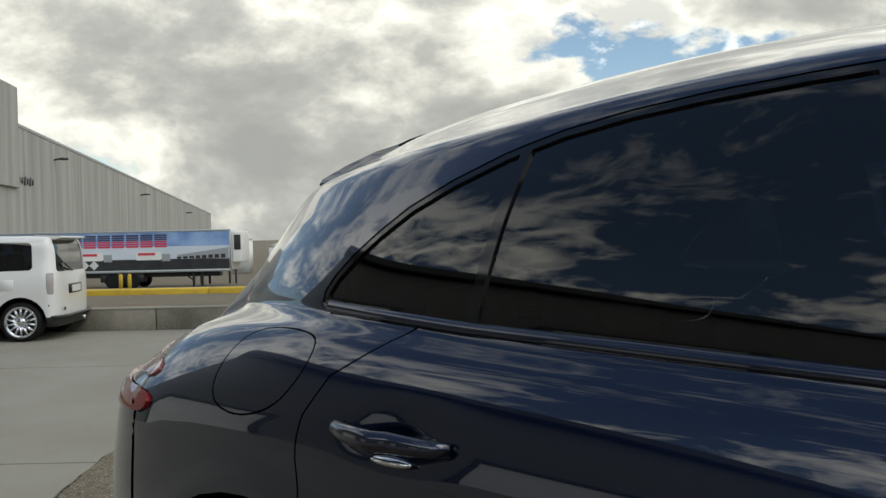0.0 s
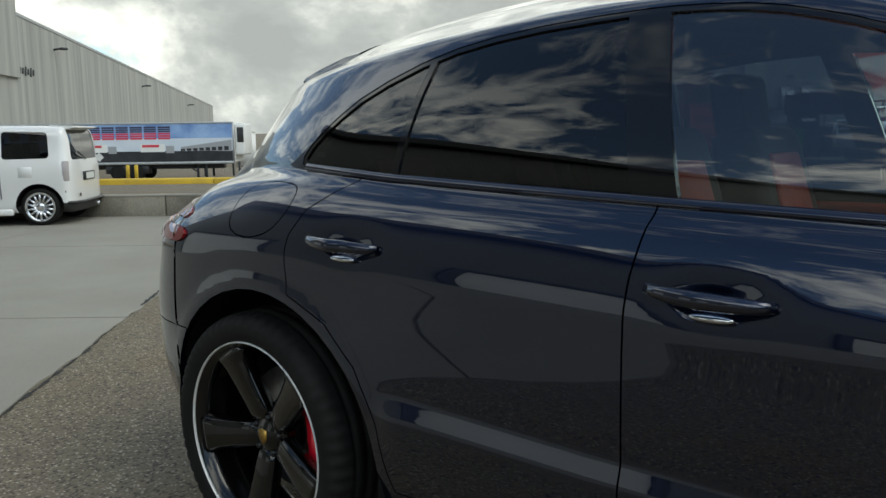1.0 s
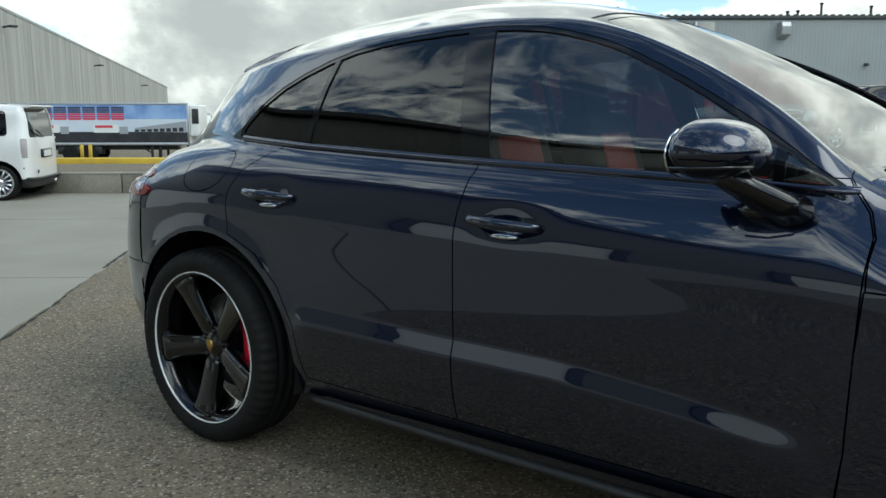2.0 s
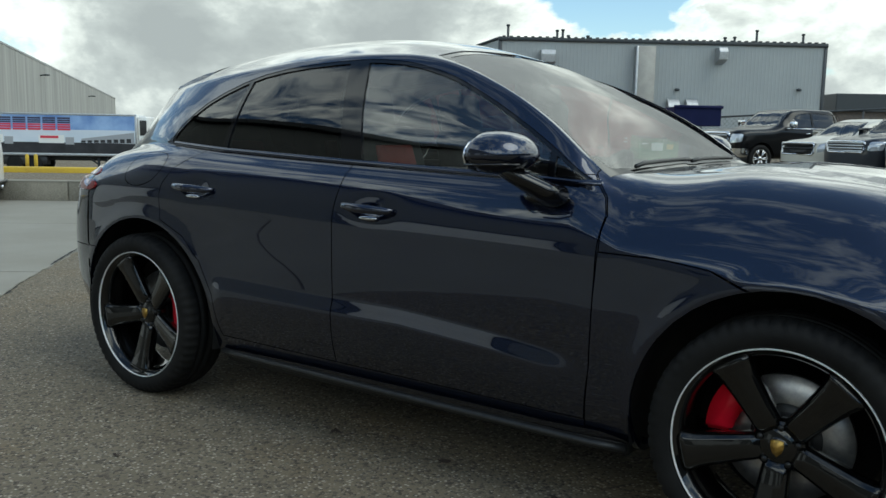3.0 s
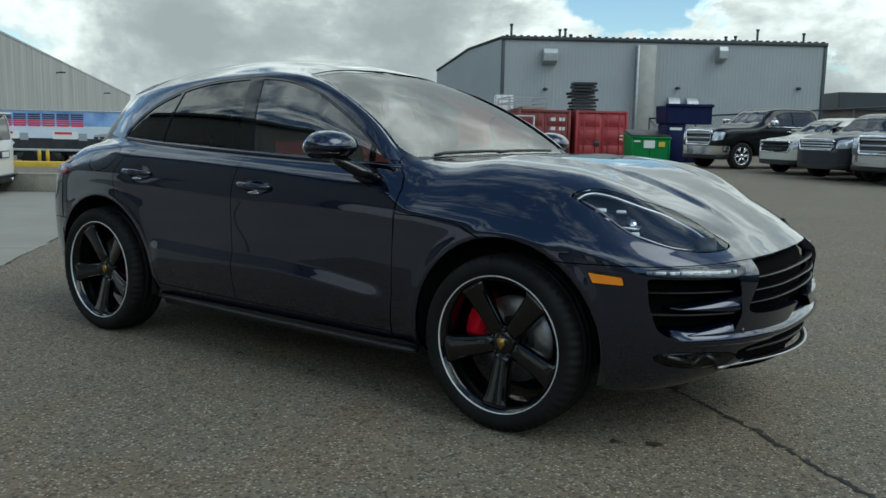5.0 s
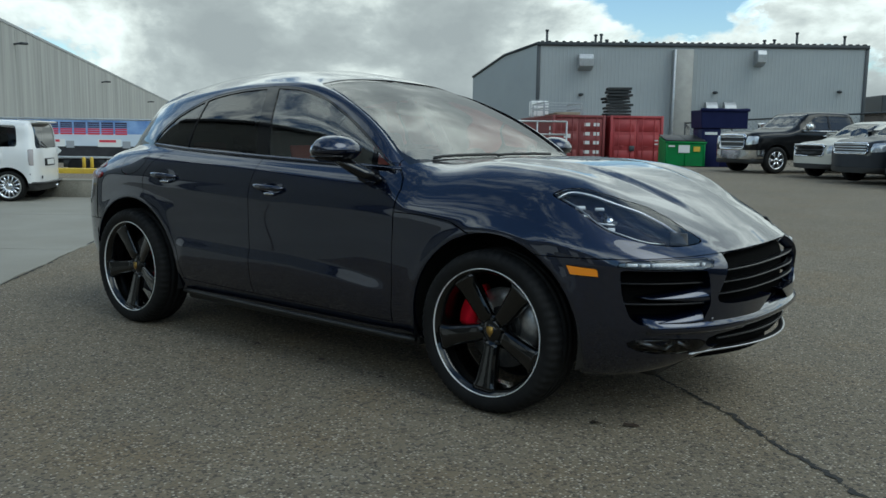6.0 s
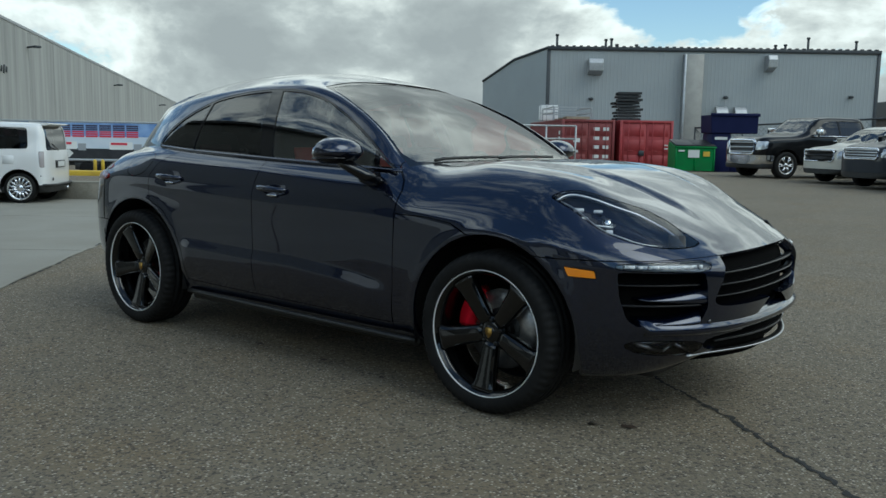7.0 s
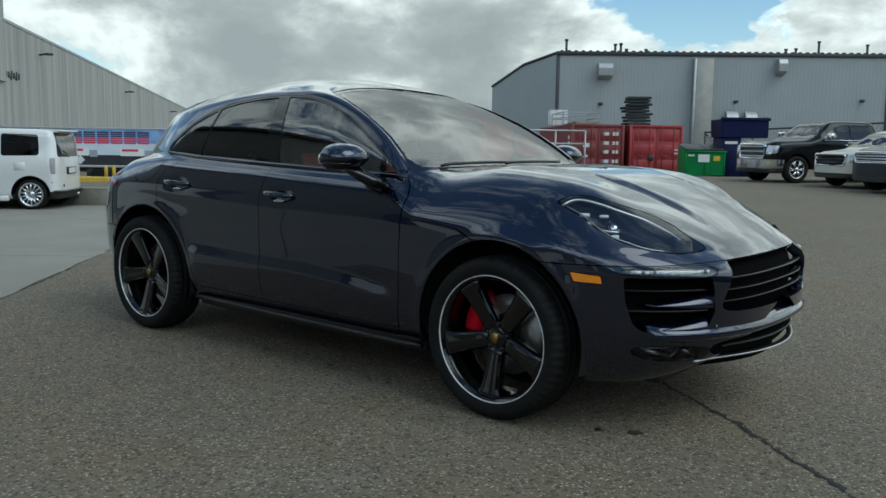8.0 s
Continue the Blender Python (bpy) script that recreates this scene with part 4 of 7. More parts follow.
# ---- wheels ----
def build_wheel(car, cx, side, turn):
    """A black five-spoke wheel with its tyre, disc and caliper; the outer face looks along -y."""
    w = new("wheel")
    w.parent = car
    w.matrix_local = pose(cx, 0, WHEEL_Z) if side < 0 else pose(cx, 0, WHEEL_Z, 0, 0, 180)
    tagged(w, "black alloy wheel with a bright rim edge")
    bm = bmesh.new()
    prof = [(0.286, -0.945), (0.292, -0.962), (0.300, -0.968), (0.318, -0.974), (0.338, -0.974), (0.354, -0.966), (0.364, -0.952), (0.369, -0.935),
            (0.3715, -0.915), (0.3715, -0.905), (0.364, -0.903), (0.364, -0.896), (0.372, -0.894), (0.372, -0.862), (0.364, -0.860), (0.364, -0.852), (0.372, -0.850),
            (0.372, -0.818), (0.364, -0.816), (0.364, -0.808), (0.372, -0.806), (0.371, -0.775), (0.360, -0.752), (0.335, -0.738), (0.300, -0.742), (0.286, -0.76)]
    rings = lathe(bm, prof, 240)
    for i, rr in enumerate(rings):
        if 4 <= i <= 8 or 21 <= i <= 22:
            for k in range(0, 240, 4):
                v = rr[k].co
                f = 1 - 0.007 / math.hypot(v.x, v.z)
                v.x, v.z = v.x * f, v.z * f
    tyre = part("tyre", bm, RUBBER, w, "black low-profile rubber tyre")
    bm = bmesh.new()
    lathe(bm, [(0.2862, -0.957), (0.2858, -0.960), (0.2864, -0.9635), (0.2882, -0.9655), (0.2902, -0.9635), (0.2908, -0.957)], 96)
    part("rim_edge", bm, RIM_LIP, w, "bright machined rim edge")
    bm = bmesh.new()
    lathe(bm, [(0.2866, -0.958), (0.275, -0.948), (0.266, -0.935), (0.262, -0.915), (0.258, -0.86), (0.262, -0.78), (0.285, -0.745)], 72)
    rim = part("rim", bm, RIM_BLACK, w)
    bm = bmesh.new()
    lathe(bm, [(0.0, -0.915), (0.034, -0.915), (0.044, -0.908), (0.070, -0.900), (0.078, -0.885), (0.078, -0.80), (0.0, -0.80)], 40)
    part("hub", bm, RIM_BLACK, w)
    bm = bmesh.new()
    lathe(bm, [(0.0, -0.919), (0.026, -0.919), (0.032, -0.912)], 32)
    cap = part("centre_cap", bm, RIM_BLACK, w, "black centre cap with a gold badge")
    bm = bmesh.new()
    prism(bm, [(-0.017, 0.021), (0.0, 0.024), (0.017, 0.021), (0.018, 0.002), (0.013, -0.013), (0.0, -0.026), (-0.013, -0.013), (-0.018, 0.002)], -0.922, -0.918, "y")
    bmesh.ops.recalc_face_normals(bm, faces=bm.faces)
    part("badge", bm, GOLD, cap, "gold shield badge")
    bm = bmesh.new()
    lathe(bm, [(0.10, -0.815), (0.185, -0.815), (0.186, -0.812), (0.186, -0.795), (0.10, -0.795)], 64)
    part("brake_disc", bm, STEEL, w, "bare steel brake disc")
    bm = bmesh.new()
    lathe(bm, [(0.0, -0.826), (0.092, -0.824), (0.102, -0.813)], 40)
    part("disc_bell", bm, BLACK_TRIM, w)
    # spokes: wide, stepped, with a chamfer on each side
    stations = [(0.040, 0.038, -0.902), (0.075, 0.040, -0.914), (0.12, 0.043, -0.921), (0.17, 0.047, -0.929), (0.22, 0.052, -0.938), (0.252, 0.060, -0.945), (0.272, 0.070, -0.950)]
    sec = ((-1.0, 0.046), (-1.0, 0.016), (-0.80, 0.002), (-0.60, -0.002), (0.60, -0.002), (0.80, 0.002), (1.0, 0.016), (1.0, 0.046))
    for k in range(5):
        a = radians(turn + 72 * k)
        ca, sa = math.cos(a), math.sin(a)
        bm = bmesh.new()
        rows = []
        for r, hw, y in stations:
            rows.append([bm.verts.new((r * ca - s * hw * sa, y + d, r * sa + s * hw * ca)) for s, d in sec])
        for p, q in zip(rows, rows[1:]):
            for i in range(len(sec)):
                bm.faces.new((p[i], p[(i + 1) % len(sec)], q[(i + 1) % len(sec)], q[i]))
        bm.faces.new(rows[0]), bm.faces.new(list(reversed(rows[-1])))
        bmesh.ops.recalc_face_normals(bm, faces=bm.faces)
        bmesh.ops.bevel(bm, geom=[e for e in bm.edges if e.calc_face_angle(0) > 0.5], offset=0.003, segments=2, affect="EDGES")
        part("spoke", bm, RIM_BLACK, w)
        b = a + radians(36)
        bm = bmesh.new()
        bmesh.ops.create_cone(bm, cap_ends=True, segments=10, radius1=0.009, radius2=0.008, depth=0.018)
        bmesh.ops.transform(bm, matrix=pose(0.055 * math.cos(b), -0.902, 0.055 * math.sin(b), 90), verts=bm.verts)
        part("wheel_bolt", bm, BLACK_TRIM, w)
    # caliper towards the middle of the car
    bm = bmesh.new()
    ang = radians(152 if cx > 1 else 4)
    outline = []
    for k in range(13):
        a = ang + radians(-30 + 5 * k)
        outline.append((0.224 * math.cos(a), 0.224 * math.sin(a)))
    for k in range(13):
        a = ang + radians(30 - 5 * k)
        r = 0.135 + 0.014 * abs(6 - k) / 6
        outline.append((r * math.cos(a), r * math.sin(a)))
    prism(bm, outline, -0.852 if cx > 1 else -0.874, -0.76, "y")
    bmesh.ops.bevel(bm, geom=[e for e in bm.edges if e.calc_face_angle(0) > 0.9], offset=0.008, segments=2, affect="EDGES")
    part("brake_caliper", bm, RED_CALIPER, w, "red painted brake caliper")
    bm = bmesh.new()
    lathe(bm, [(0.0, -0.69), (0.25, -0.69), (0.25, -0.70)], 32)
    part("back_plate", bm, BLACK_TRIM, w)
    return w


for cx, turn in ((0.0, 262), (FRONT_AXLE, 266)):
    for side in (-1, 1):
        build_wheel(hero, cx, side, turn)


def hero_details(car):
    # wheel housings and floor
    for cx in (0.045, FRONT_AXLE + 0.012):
        for sy in (-1, 1):
            bm = bmesh.new()
            lathe(bm, [(0.446, -0.938), (0.455, -0.88), (0.450, -0.60), (0.05, -0.58)], 56, pose(cx, 0, 0.375))
            if sy > 0:
                bmesh.ops.transform(bm, matrix=Matrix.Diagonal((1, -1, 1, 1)), verts=bm.verts)
                bmesh.ops.reverse_faces(bm, faces=bm.faces)
            bmesh.ops.delete(bm, geom=[v for v in bm.verts if v.co.z < 0.24], context="VERTS")
            part("wheel_housing", bm, BLACK_TRIM, car, smooth=True)
    for sy in (-1, 1):
        part("arch_liner", box_bm((-0.475, min(0.45 * sy, 0.87 * sy), 0.30), (-0.455, max(0.45 * sy, 0.87 * sy), 0.82), 0.004, 1), BLACK_TRIM, car)
    bm = bmesh.new()
    box(bm, (-0.70, -0.57, 0.20), (3.45, 0.57, 0.26), 0.02)
    box(bm, (0.50, -0.875, 0.215), (2.36, 0.875, 0.275), 0.02)
    part("underbody", bm, BLACK_TRIM, car)
    for sy in (-1, 1):
        # sill blade
        bm = bmesh.new()
        path = [(0.52, 0.905 * sy, 0.272), (0.60, 0.922 * sy, 0.276), (1.4, 0.925 * sy, 0.266), (2.25, 0.920 * sy, 0.258), (2.36, 0.90 * sy, 0.255)]
        tube(bm, path, [(0.018, 0.014)] * 5, 10)
        part("sill_blade", bm, BLACK_TRIM, car)
        # bright strip under the windows
        bm = bmesh.new()
        rows = []
        for k in range(61):
            x = 0.11 + 2.105 * k / 60
            z = float(np.interp(x, [0.085, 0.45, 1.15, 1.7, 2.225], [1.150, 1.128, 1.103, 1.086, 1.070]))
            y = hero_side(x, z)[0].y
            rows.append([bm.verts.new((x, (y - o) * -sy, z + h)) for o, h in ((-0.006, 0.014), (0.0005, 0.012), (0.0045, 0.007), (0.0075, 0.0005), (0.0065, -0.004), (-0.006, -0.005))])
        for a, b in zip(rows, rows[1:]):
            for i in range(5):
                bm.faces.new((a[i], a[i + 1], b[i + 1], b[i]))
        bmesh.ops.recalc_face_normals(bm, faces=bm.faces)
        part("belt_moulding", bm, PAINT, car, "glossy waist strip under the windows")
        # handles
        for hx, hz in ((0.397, 0.972), (1.343, 0.946)):
            bm = bmesh.new()
            path, rad = [], []
            for k in range(13):
                t = k / 12
                x = hx - 0.118 + 0.236 * t
                p, n = hero_side(x, hz)
                lift = 0.006 + 0.034 * math.sin(math.pi * t) ** 0.6
                base = hero_side(hx + (0.13 if t > 0.5 else -0.13), hz)[0].y
                path.append((x, (base - lift) * -sy, hz + 0.004 - 0.010 * t))
                rad.append((0.010 + 0.004 * math.sin(math.pi * t), 0.011 + 0.006 * math.sin(math.pi * t)))
            tube(bm, path, rad, 14)
            part("door_handle", bm, PAINT, car, "body-coloured door handle")
            bm = bmesh.new()
            blob(bm, (hx + 0.012, (hero_side(hx, hz - 0.05)[0].y - 0.006) * -sy, hz - 0.036), (0.045, 0.012, 0.008))
            part("handle_trim", bm, CHROME, car)
        # mirror
        mir = new("door_mirror")
        mir.parent = car
        tagged(mir, "navy door mirror on a black foot")
        bm = bmesh.new()
        bmesh.ops.create_uvsphere(bm, u_segments=40, v_segments=24, radius=1.0)
        for v in bm.verts:
            x, y, z = v.co
            sx = 0.125 if x > 0 else 0.060
            zz = z * (0.078 if z > 0 else 0.058)
            wide = 1 - 0.20 * max(0, -z)
            v.co = (abs(x) ** 0.85 * (1 if x > 0 else -1) * sx * wide, abs(y) ** 0.86 * (1 if y > 0 else -1) * 0.128 * wide, zz)
        bmesh.ops.transform(bm, matrix=pose(1.945, -1.035, 1.155, 0, 0, -9), verts=bm.verts)
        low = [f for f in bm.faces if f.calc_center_median().z < 1.128]
        bm2 = bm.copy()
        bmesh.ops.delete(bm, geom=low, context="FACES")
        bm2.faces.ensure_lookup_table()
        bmesh.ops.delete(bm2, geom=[f for f in bm2.faces if f.calc_center_median().z >= 1.128], context="FACES")
        bm3 = bmesh.new()
        tube(bm3, [(1.955, -1.02, 1.120), (2.00, -0.985, 1.085), (2.05, -0.945, 1.050), (2.075, -0.895, 1.030)], [(0.075, 0.030), (0.072, 0.030), (0.070, 0.034), (0.075, 0.040)], 18)
        blob(bm3, (2.055, -0.905, 1.022), (0.085, 0.022, 0.022))
        bm4 = bmesh.new()
        tube(bm4, [(1.905, -1.160, 1.128), (1.96, -1.168, 1.130), (2.02, -1.145, 1.132), (2.055, -1.09, 1.132)], 0.004, 8)
        bm5 = bmesh.new()
        blob(bm5, (1.886, -1.045, 1.155), (0.006, 0.100, 0.056))
        for b, nm, mat, lb in ((bm, "mirror_cap", PAINT, ""), (bm2, "mirror_base", BLACK_GLOSS, ""), (bm3, "mirror_foot", BLACK_GLOSS, ""), (bm4, "indicator", BLACK_GLOSS, ""), (bm5, "mirror_glass", CHROME, "mirror glass")):
            if sy > 0:
                bmesh.ops.transform(b, matrix=Matrix.Diagonal((1, -1, 1, 1)), verts=b.verts)
                bmesh.ops.reverse_faces(b, faces=b.faces)
            part(nm, b, mat, mir, lb)
    # roof spoiler
    bm = bmesh.new()
    rows = []
    for k in range(25):
        y = -0.445 + 0.89 * k / 24
        e = abs(y) / 0.445
        xb = -0.470 + 0.150 * e ** 2.0
        zb = 1.468 - 0.045 * e ** 2.0
        xf = -0.04
        j = int(np.argmin(np.abs(HERO[:, -1, 0] - xf)))
        zf = float(np.interp(abs(y), -HERO[j, :75:-1, 1], HERO[j, :75:-1, 2]))
        up = [(0, 0.002), (0.3, 0.010), (0.65, 0.009), (0.95, 0.003), (1.0, -0.006), (0.96, -0.022), (0.6, -0.050), (0.2, -0.07)]
        rows.append([bm.verts.new((xf + (xb - xf) * t, y, zf + (zb - zf) * t + h)) for t, h in up])
    for a, b in zip(rows, rows[1:]):
        for i in range(7):
            bm.faces.new((a[i], a[i + 1], b[i + 1], b[i]))
    bm.faces.new(rows[0]), bm.faces.new(list(reversed(rows[-1])))
    bmesh.ops.recalc_face_normals(bm, faces=bm.faces)
    part("roof_spoiler", bm, PAINT, car)
    # nose: near-black sheet for the hollow's shade, slats, blades, lip
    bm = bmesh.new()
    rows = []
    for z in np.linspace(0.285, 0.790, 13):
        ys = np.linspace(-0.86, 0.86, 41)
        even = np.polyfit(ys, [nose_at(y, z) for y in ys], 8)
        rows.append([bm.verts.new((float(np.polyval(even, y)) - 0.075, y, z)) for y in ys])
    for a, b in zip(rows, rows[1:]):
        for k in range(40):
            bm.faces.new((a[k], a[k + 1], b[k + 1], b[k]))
    part("grille_shade_sheet", bm, VOID, car, "near-black sheet for the shade behind the openings")
    for z in (0.690, 0.642, 0.594):
        h = 0.478 + 0.08 * (0.72 - z) / 0.15
        nose_bar("grille_slat", GRILLE_BLACK, car, -h, h, z, z, 0.007, -0.020, 0.03, 32)
    for sy in (-1, 1):
        nose_bar("intake_blade", PAINT, car, 0.560 * sy, 0.800 * sy, 0.606, 0.592, 0.080, -0.004, 0.07, 18, prof=LEDGE, high_end=0.010)
        nose_bar("intake_scoop", PAINT, car, 0.560 * sy, 0.770 * sy, 0.510, 0.492, 0.085, 0.002, 0.09, 18, prof=LEDGE, high_end=0.014)
        nose_bar("intake_blade", GRILLE_BLACK, car, 0.60 * sy, 0.862 * sy, 0.566, 0.566, 0.010, -0.010, 0.05, 18)
        nose_bar("intake_blade", GRILLE_BLACK, car, 0.60 * sy, 0.865 * sy, 0.650, 0.650, 0.008, -0.020, 0.05, 18)
        for k in range(9):
            y0 = 0.590 + 0.0305 * k
            nose_bar("led_block", LED, car, y0 * sy, (y0 + 0.021) * sy, 0.728, 0.727, 0.012, 0.001, 0.012, 4, "white light block")
    nose_bar("bumper_lip", PAINT, car, -0.80, 0.80, 0.482, 0.482, 0.078, 0.018, 0.10, 44, prof=LEDGE)
    # black block fills the lower opening, standing for its shaded depth
    nose_bar("intake_shade_fill", VOID, car, -0.54, 0.54, 0.39, 0.39, 0.085, -0.028, 0.10, 30)
    nose_bar("chin_trim", SATIN, car, -0.61, 0.61, 0.342, 0.342, 0.009, 0.010, 0.03, 44, "satin metal chin trim")
    for z in (0.392,):
        nose_bar("lower_slat", BLACK_TRIM, car, -0.46, 0.46, z, z, 0.010, -0.012, 0.02, 24)
    # wipers
    for y0, y1 in ((-0.62, -0.02), (-0.05, 0.55)):
        bm = bmesh.new()
        pts = []
        for k in range(9):
            y = y0 + (y1 - y0) * k / 8
            x = 2.235 - 0.02 * k / 8
            j = int(np.argmin(np.abs(HERO[:, -1, 0] - x)))
            z = float(np.interp(abs(y), -HERO[j, :72:-1, 1], HERO[j, :72:-1, 2]))
            pts.append((x, y, z + 0.014))
        tube(bm, pts, 0.008, 8)
        part("wiper", bm, BLACK_TRIM, car)


hero_details(hero)


def seat(parent, x, y, m_shell, m_face):
    """A sport seat: cushion, backrest, head restraint."""
    def pad(size, at, tilt, name, mat, taper=0.0):
        bm = bmesh.new()
        box(bm, (-size[0] / 2, -size[1] / 2, -size[2] / 2), (size[0] / 2, size[1] / 2, size[2] / 2), min(size) * 0.32, 4)
        for v in bm.verts:
            v.co.y *= 1 - taper * max(0, v.co.z / size[2] + 0.2)
        bmesh.ops.transform(bm, matrix=pose(*at, 0, tilt, 0), verts=bm.verts)
        return part(name, bm, mat, parent)
    pad((0.52, 0.52, 0.16), (x, y, 0.58), -6, "seat_cushion", m_face)
    pad((0.15, 0.52, 0.64), (x - 0.31, y, 0.93), -16, "backrest", m_shell, 0.25)
    pad((0.05, 0.30, 0.50), (x - 0.245, y, 0.92), -16, "backrest_face", m_face, 0.2)
    pad((0.10, 0.27, 0.20), (x - 0.44, y, 1.31), -10, "head_restraint", m_shell)


def hero_cabin(car):
    inside_of = new("cabin")
    inside_of.parent = car
    tagged(inside_of, "black cabin with red leather seats")
    for y in (-0.37, 0.37):
        seat(inside_of, 1.32, y, CABIN, RED_LEATHER)
    for y in (-0.36, 0.36):
        seat(inside_of, 0.36, y, CABIN, RED_LEATHER)
    bm = bmesh.new()
    box(bm, (-0.60, -0.70, 0.30), (2.30, 0.70, 0.34), 0.01)
    part("cabin_floor", bm, CABIN, inside_of)
    for sy in (-1, 1):
        bm = bmesh.new()
        box(bm, (0.2, 0.80 * sy - 0.02, 0.34), (2.2, 0.80 * sy + 0.02, 1.06), 0.015)
        part("door_card", bm, CABIN, inside_of)
        bm = bmesh.new()
        box(bm, (0.5, 0.775 * sy - 0.02, 0.72), (2.0, 0.775 * sy + 0.02, 0.98), 0.015)
        part("door_pad", bm, RED_LEATHER, inside_of)
    bm = bmesh.new()
    prism(bm, rounded([(2.28, 1.045), (2.05, 1.065), (1.85, 1.05), (1.78, 0.98), (1.80, 0.80), (1.95, 0.60), (2.28, 0.60)], 2), -0.76, 0.76, "y")
    part("dashboard", bm, CABIN, inside_of)
    bm = bmesh.new()
    tube(bm, [(0.185 * math.cos(a), 0.185 * math.sin(a), 0) for a in (2 * math.pi * k / 40 for k in range(41))], 0.016, 10, caps=False)
    tube(bm, [(-0.17, 0, 0), (0.17, 0, 0)], 0.02, 8)
    tube(bm, [(0, -0.17, 0), (0, 0, 0)], 0.02, 8)
    bmesh.ops.transform(bm, matrix=pose(1.70, 0.37, 0.98, 0, -62, 0) @ pose(0, 0, 0, 0, 0, 90), verts=bm.verts)
    part("steering_wheel", bm, CABIN, inside_of)
    bm = bmesh.new()
    box(bm, (1.54, -0.125, 1.355), (1.575, 0.125, 1.425), 0.015, 3)
    tube(bm, [(1.57, 0, 1.41), (1.55, 0, 1.455)], 0.02, 8)
    part("rear_view_mirror", bm, CABIN, inside_of)
    bm = bmesh.new()
    box(bm, (-0.55, -0.60, 0.34), (-0.12, 0.60, 0.98), 0.03)
    part("luggage_cover", bm, CABIN, inside_of)


hero_cabin(hero)


# ---- ground ----
ASPHALT_A, ASPHALT_B = (0.142, 0.116, 0.078), (0.194, 0.162, 0.114)


def asphalt(name):
    """Worn asphalt: pale stones in a dark binder, large soft stains."""
    m = principled(name, ASPHALT_A, 0.9)
    nt = m.node_tree
    b = nt.nodes["Principled BSDF"]
    co = nt.nodes.new("ShaderNodeTexCoord")

    def noise_at(scale, detail, lo, hi):
        n = nt.nodes.new("ShaderNodeTexNoise")
        n.inputs["Scale"].default_value = scale
        n.inputs["Detail"].default_value = detail
        nt.links.new(co.outputs["Object"], n.inputs["Vector"])
        r = nt.nodes.new("ShaderNodeMapRange")
        r.inputs["From Min"].default_value = lo
        r.inputs["From Max"].default_value = hi
        nt.links.new(n.outputs["Fac"], r.inputs["Value"])
        return r.outputs[0]

    def mix(fac, a, c, mode="MIX"):
        mx = nt.nodes.new("ShaderNodeMix")
        mx.data_type = "RGBA"
        mx.blend_type = mode
        if isinstance(fac, float):
            mx.inputs[0].default_value = fac
        else:
            nt.links.new(fac, mx.inputs[0])
        for k, v in ((6, a), (7, c)):
            if isinstance(v, tuple):
                mx.inputs[k].default_value = (*v, 1)
            else:
                nt.links.new(v, mx.inputs[k])
        return mx.outputs[2]

    large = noise_at(0.5, 5, 0.35, 0.65)
    mid = noise_at(5, 5, 0.35, 0.65)
    vor = nt.nodes.new("ShaderNodeTexVoronoi")
    vor.inputs["Scale"].default_value = 84
    nt.links.new(co.outputs["Object"], vor.inputs["Vector"])
    stone = nt.nodes.new("ShaderNodeSeparateColor")
    nt.links.new(vor.outputs["Color"], stone.inputs[0])
    pale = nt.nodes.new("ShaderNodeMapRange")
    pale.inputs["From Min"].default_value = 0.66
    pale.inputs["From Max"].default_value = 1.0
    nt.links.new(stone.outputs[0], pale.inputs["Value"])
    edge = nt.nodes.new("ShaderNodeMapRange")
    edge.inputs["From Min"].default_value = 0.25
    edge.inputs["From Max"].default_value = 0.62
    edge.inputs["To Min"].default_value = 1.0
    edge.inputs["To Max"].default_value = 0.0
    nt.links.new(vor.outputs["Distance"], edge.inputs["Value"])
    spot = nt.nodes.new("ShaderNodeMath")
    spot.operation = "MULTIPLY"
    nt.links.new(pale.outputs[0], spot.inputs[0])
    nt.links.new(edge.outputs[0], spot.inputs[1])
    base = mix(large, ASPHALT_A, ASPHALT_B)
    base = mix(mid, base, (0.156, 0.127, 0.086))
    dark = nt.nodes.new("ShaderNodeMapRange")
    dark.inputs["From Min"].default_value = 0.42
    dark.inputs["From Max"].default_value = 0.0
    dark.inputs["To Max"].default_value = 0.95
    nt.links.new(stone.outputs[1], dark.inputs["Value"])
    base = mix(noise_at(1.1, 7, 0.50, 0.72), base, (0.172, 0.128, 0.074))
    base = mix(dark.outputs[0], base, (0.045, 0.039, 0.030))
    col = mix(spot.outputs[0], base, (0.47, 0.42, 0.33))
    nt.links.new(col, b.inputs["Base Color"])
    bp = nt.nodes.new("ShaderNodeBump")
    bp.inputs["Strength"].default_value = 0.7
    bp.inputs["Distance"].default_value = 0.004
    nt.links.new(edge.outputs[0], bp.inputs["Height"])
    nt.links.new(bp.outputs[0], b.inputs["Normal"])
    return m


ASPHALT = asphalt("worn_asphalt")
CONCRETE = mottled("pale_concrete", (0.228, 0.214, 0.178), (0.274, 0.260, 0.220), 0.7, rough=0.88, fine=0.25, bump=0.12, bump_scale=70)
KERB_CONCRETE = mottled("kerb_concrete", (0.13, 0.120, 0.095), (0.27, 0.25, 0.205), 1.2, rough=0.9, fine=0.4, bump=0.2, bump_scale=50)
YELLOW = mottled("yellow_paint", (0.62, 0.42, 0.03), (0.50, 0.33, 0.04), 3, rough=0.6, fine=0.4, bump=0.1)
TAR = mottled("crack_filler", (0.012, 0.012, 0.011), (0.03, 0.029, 0.027), 30, rough=0.9, fine=0.4)

KX, KY = -11.47, 4.72
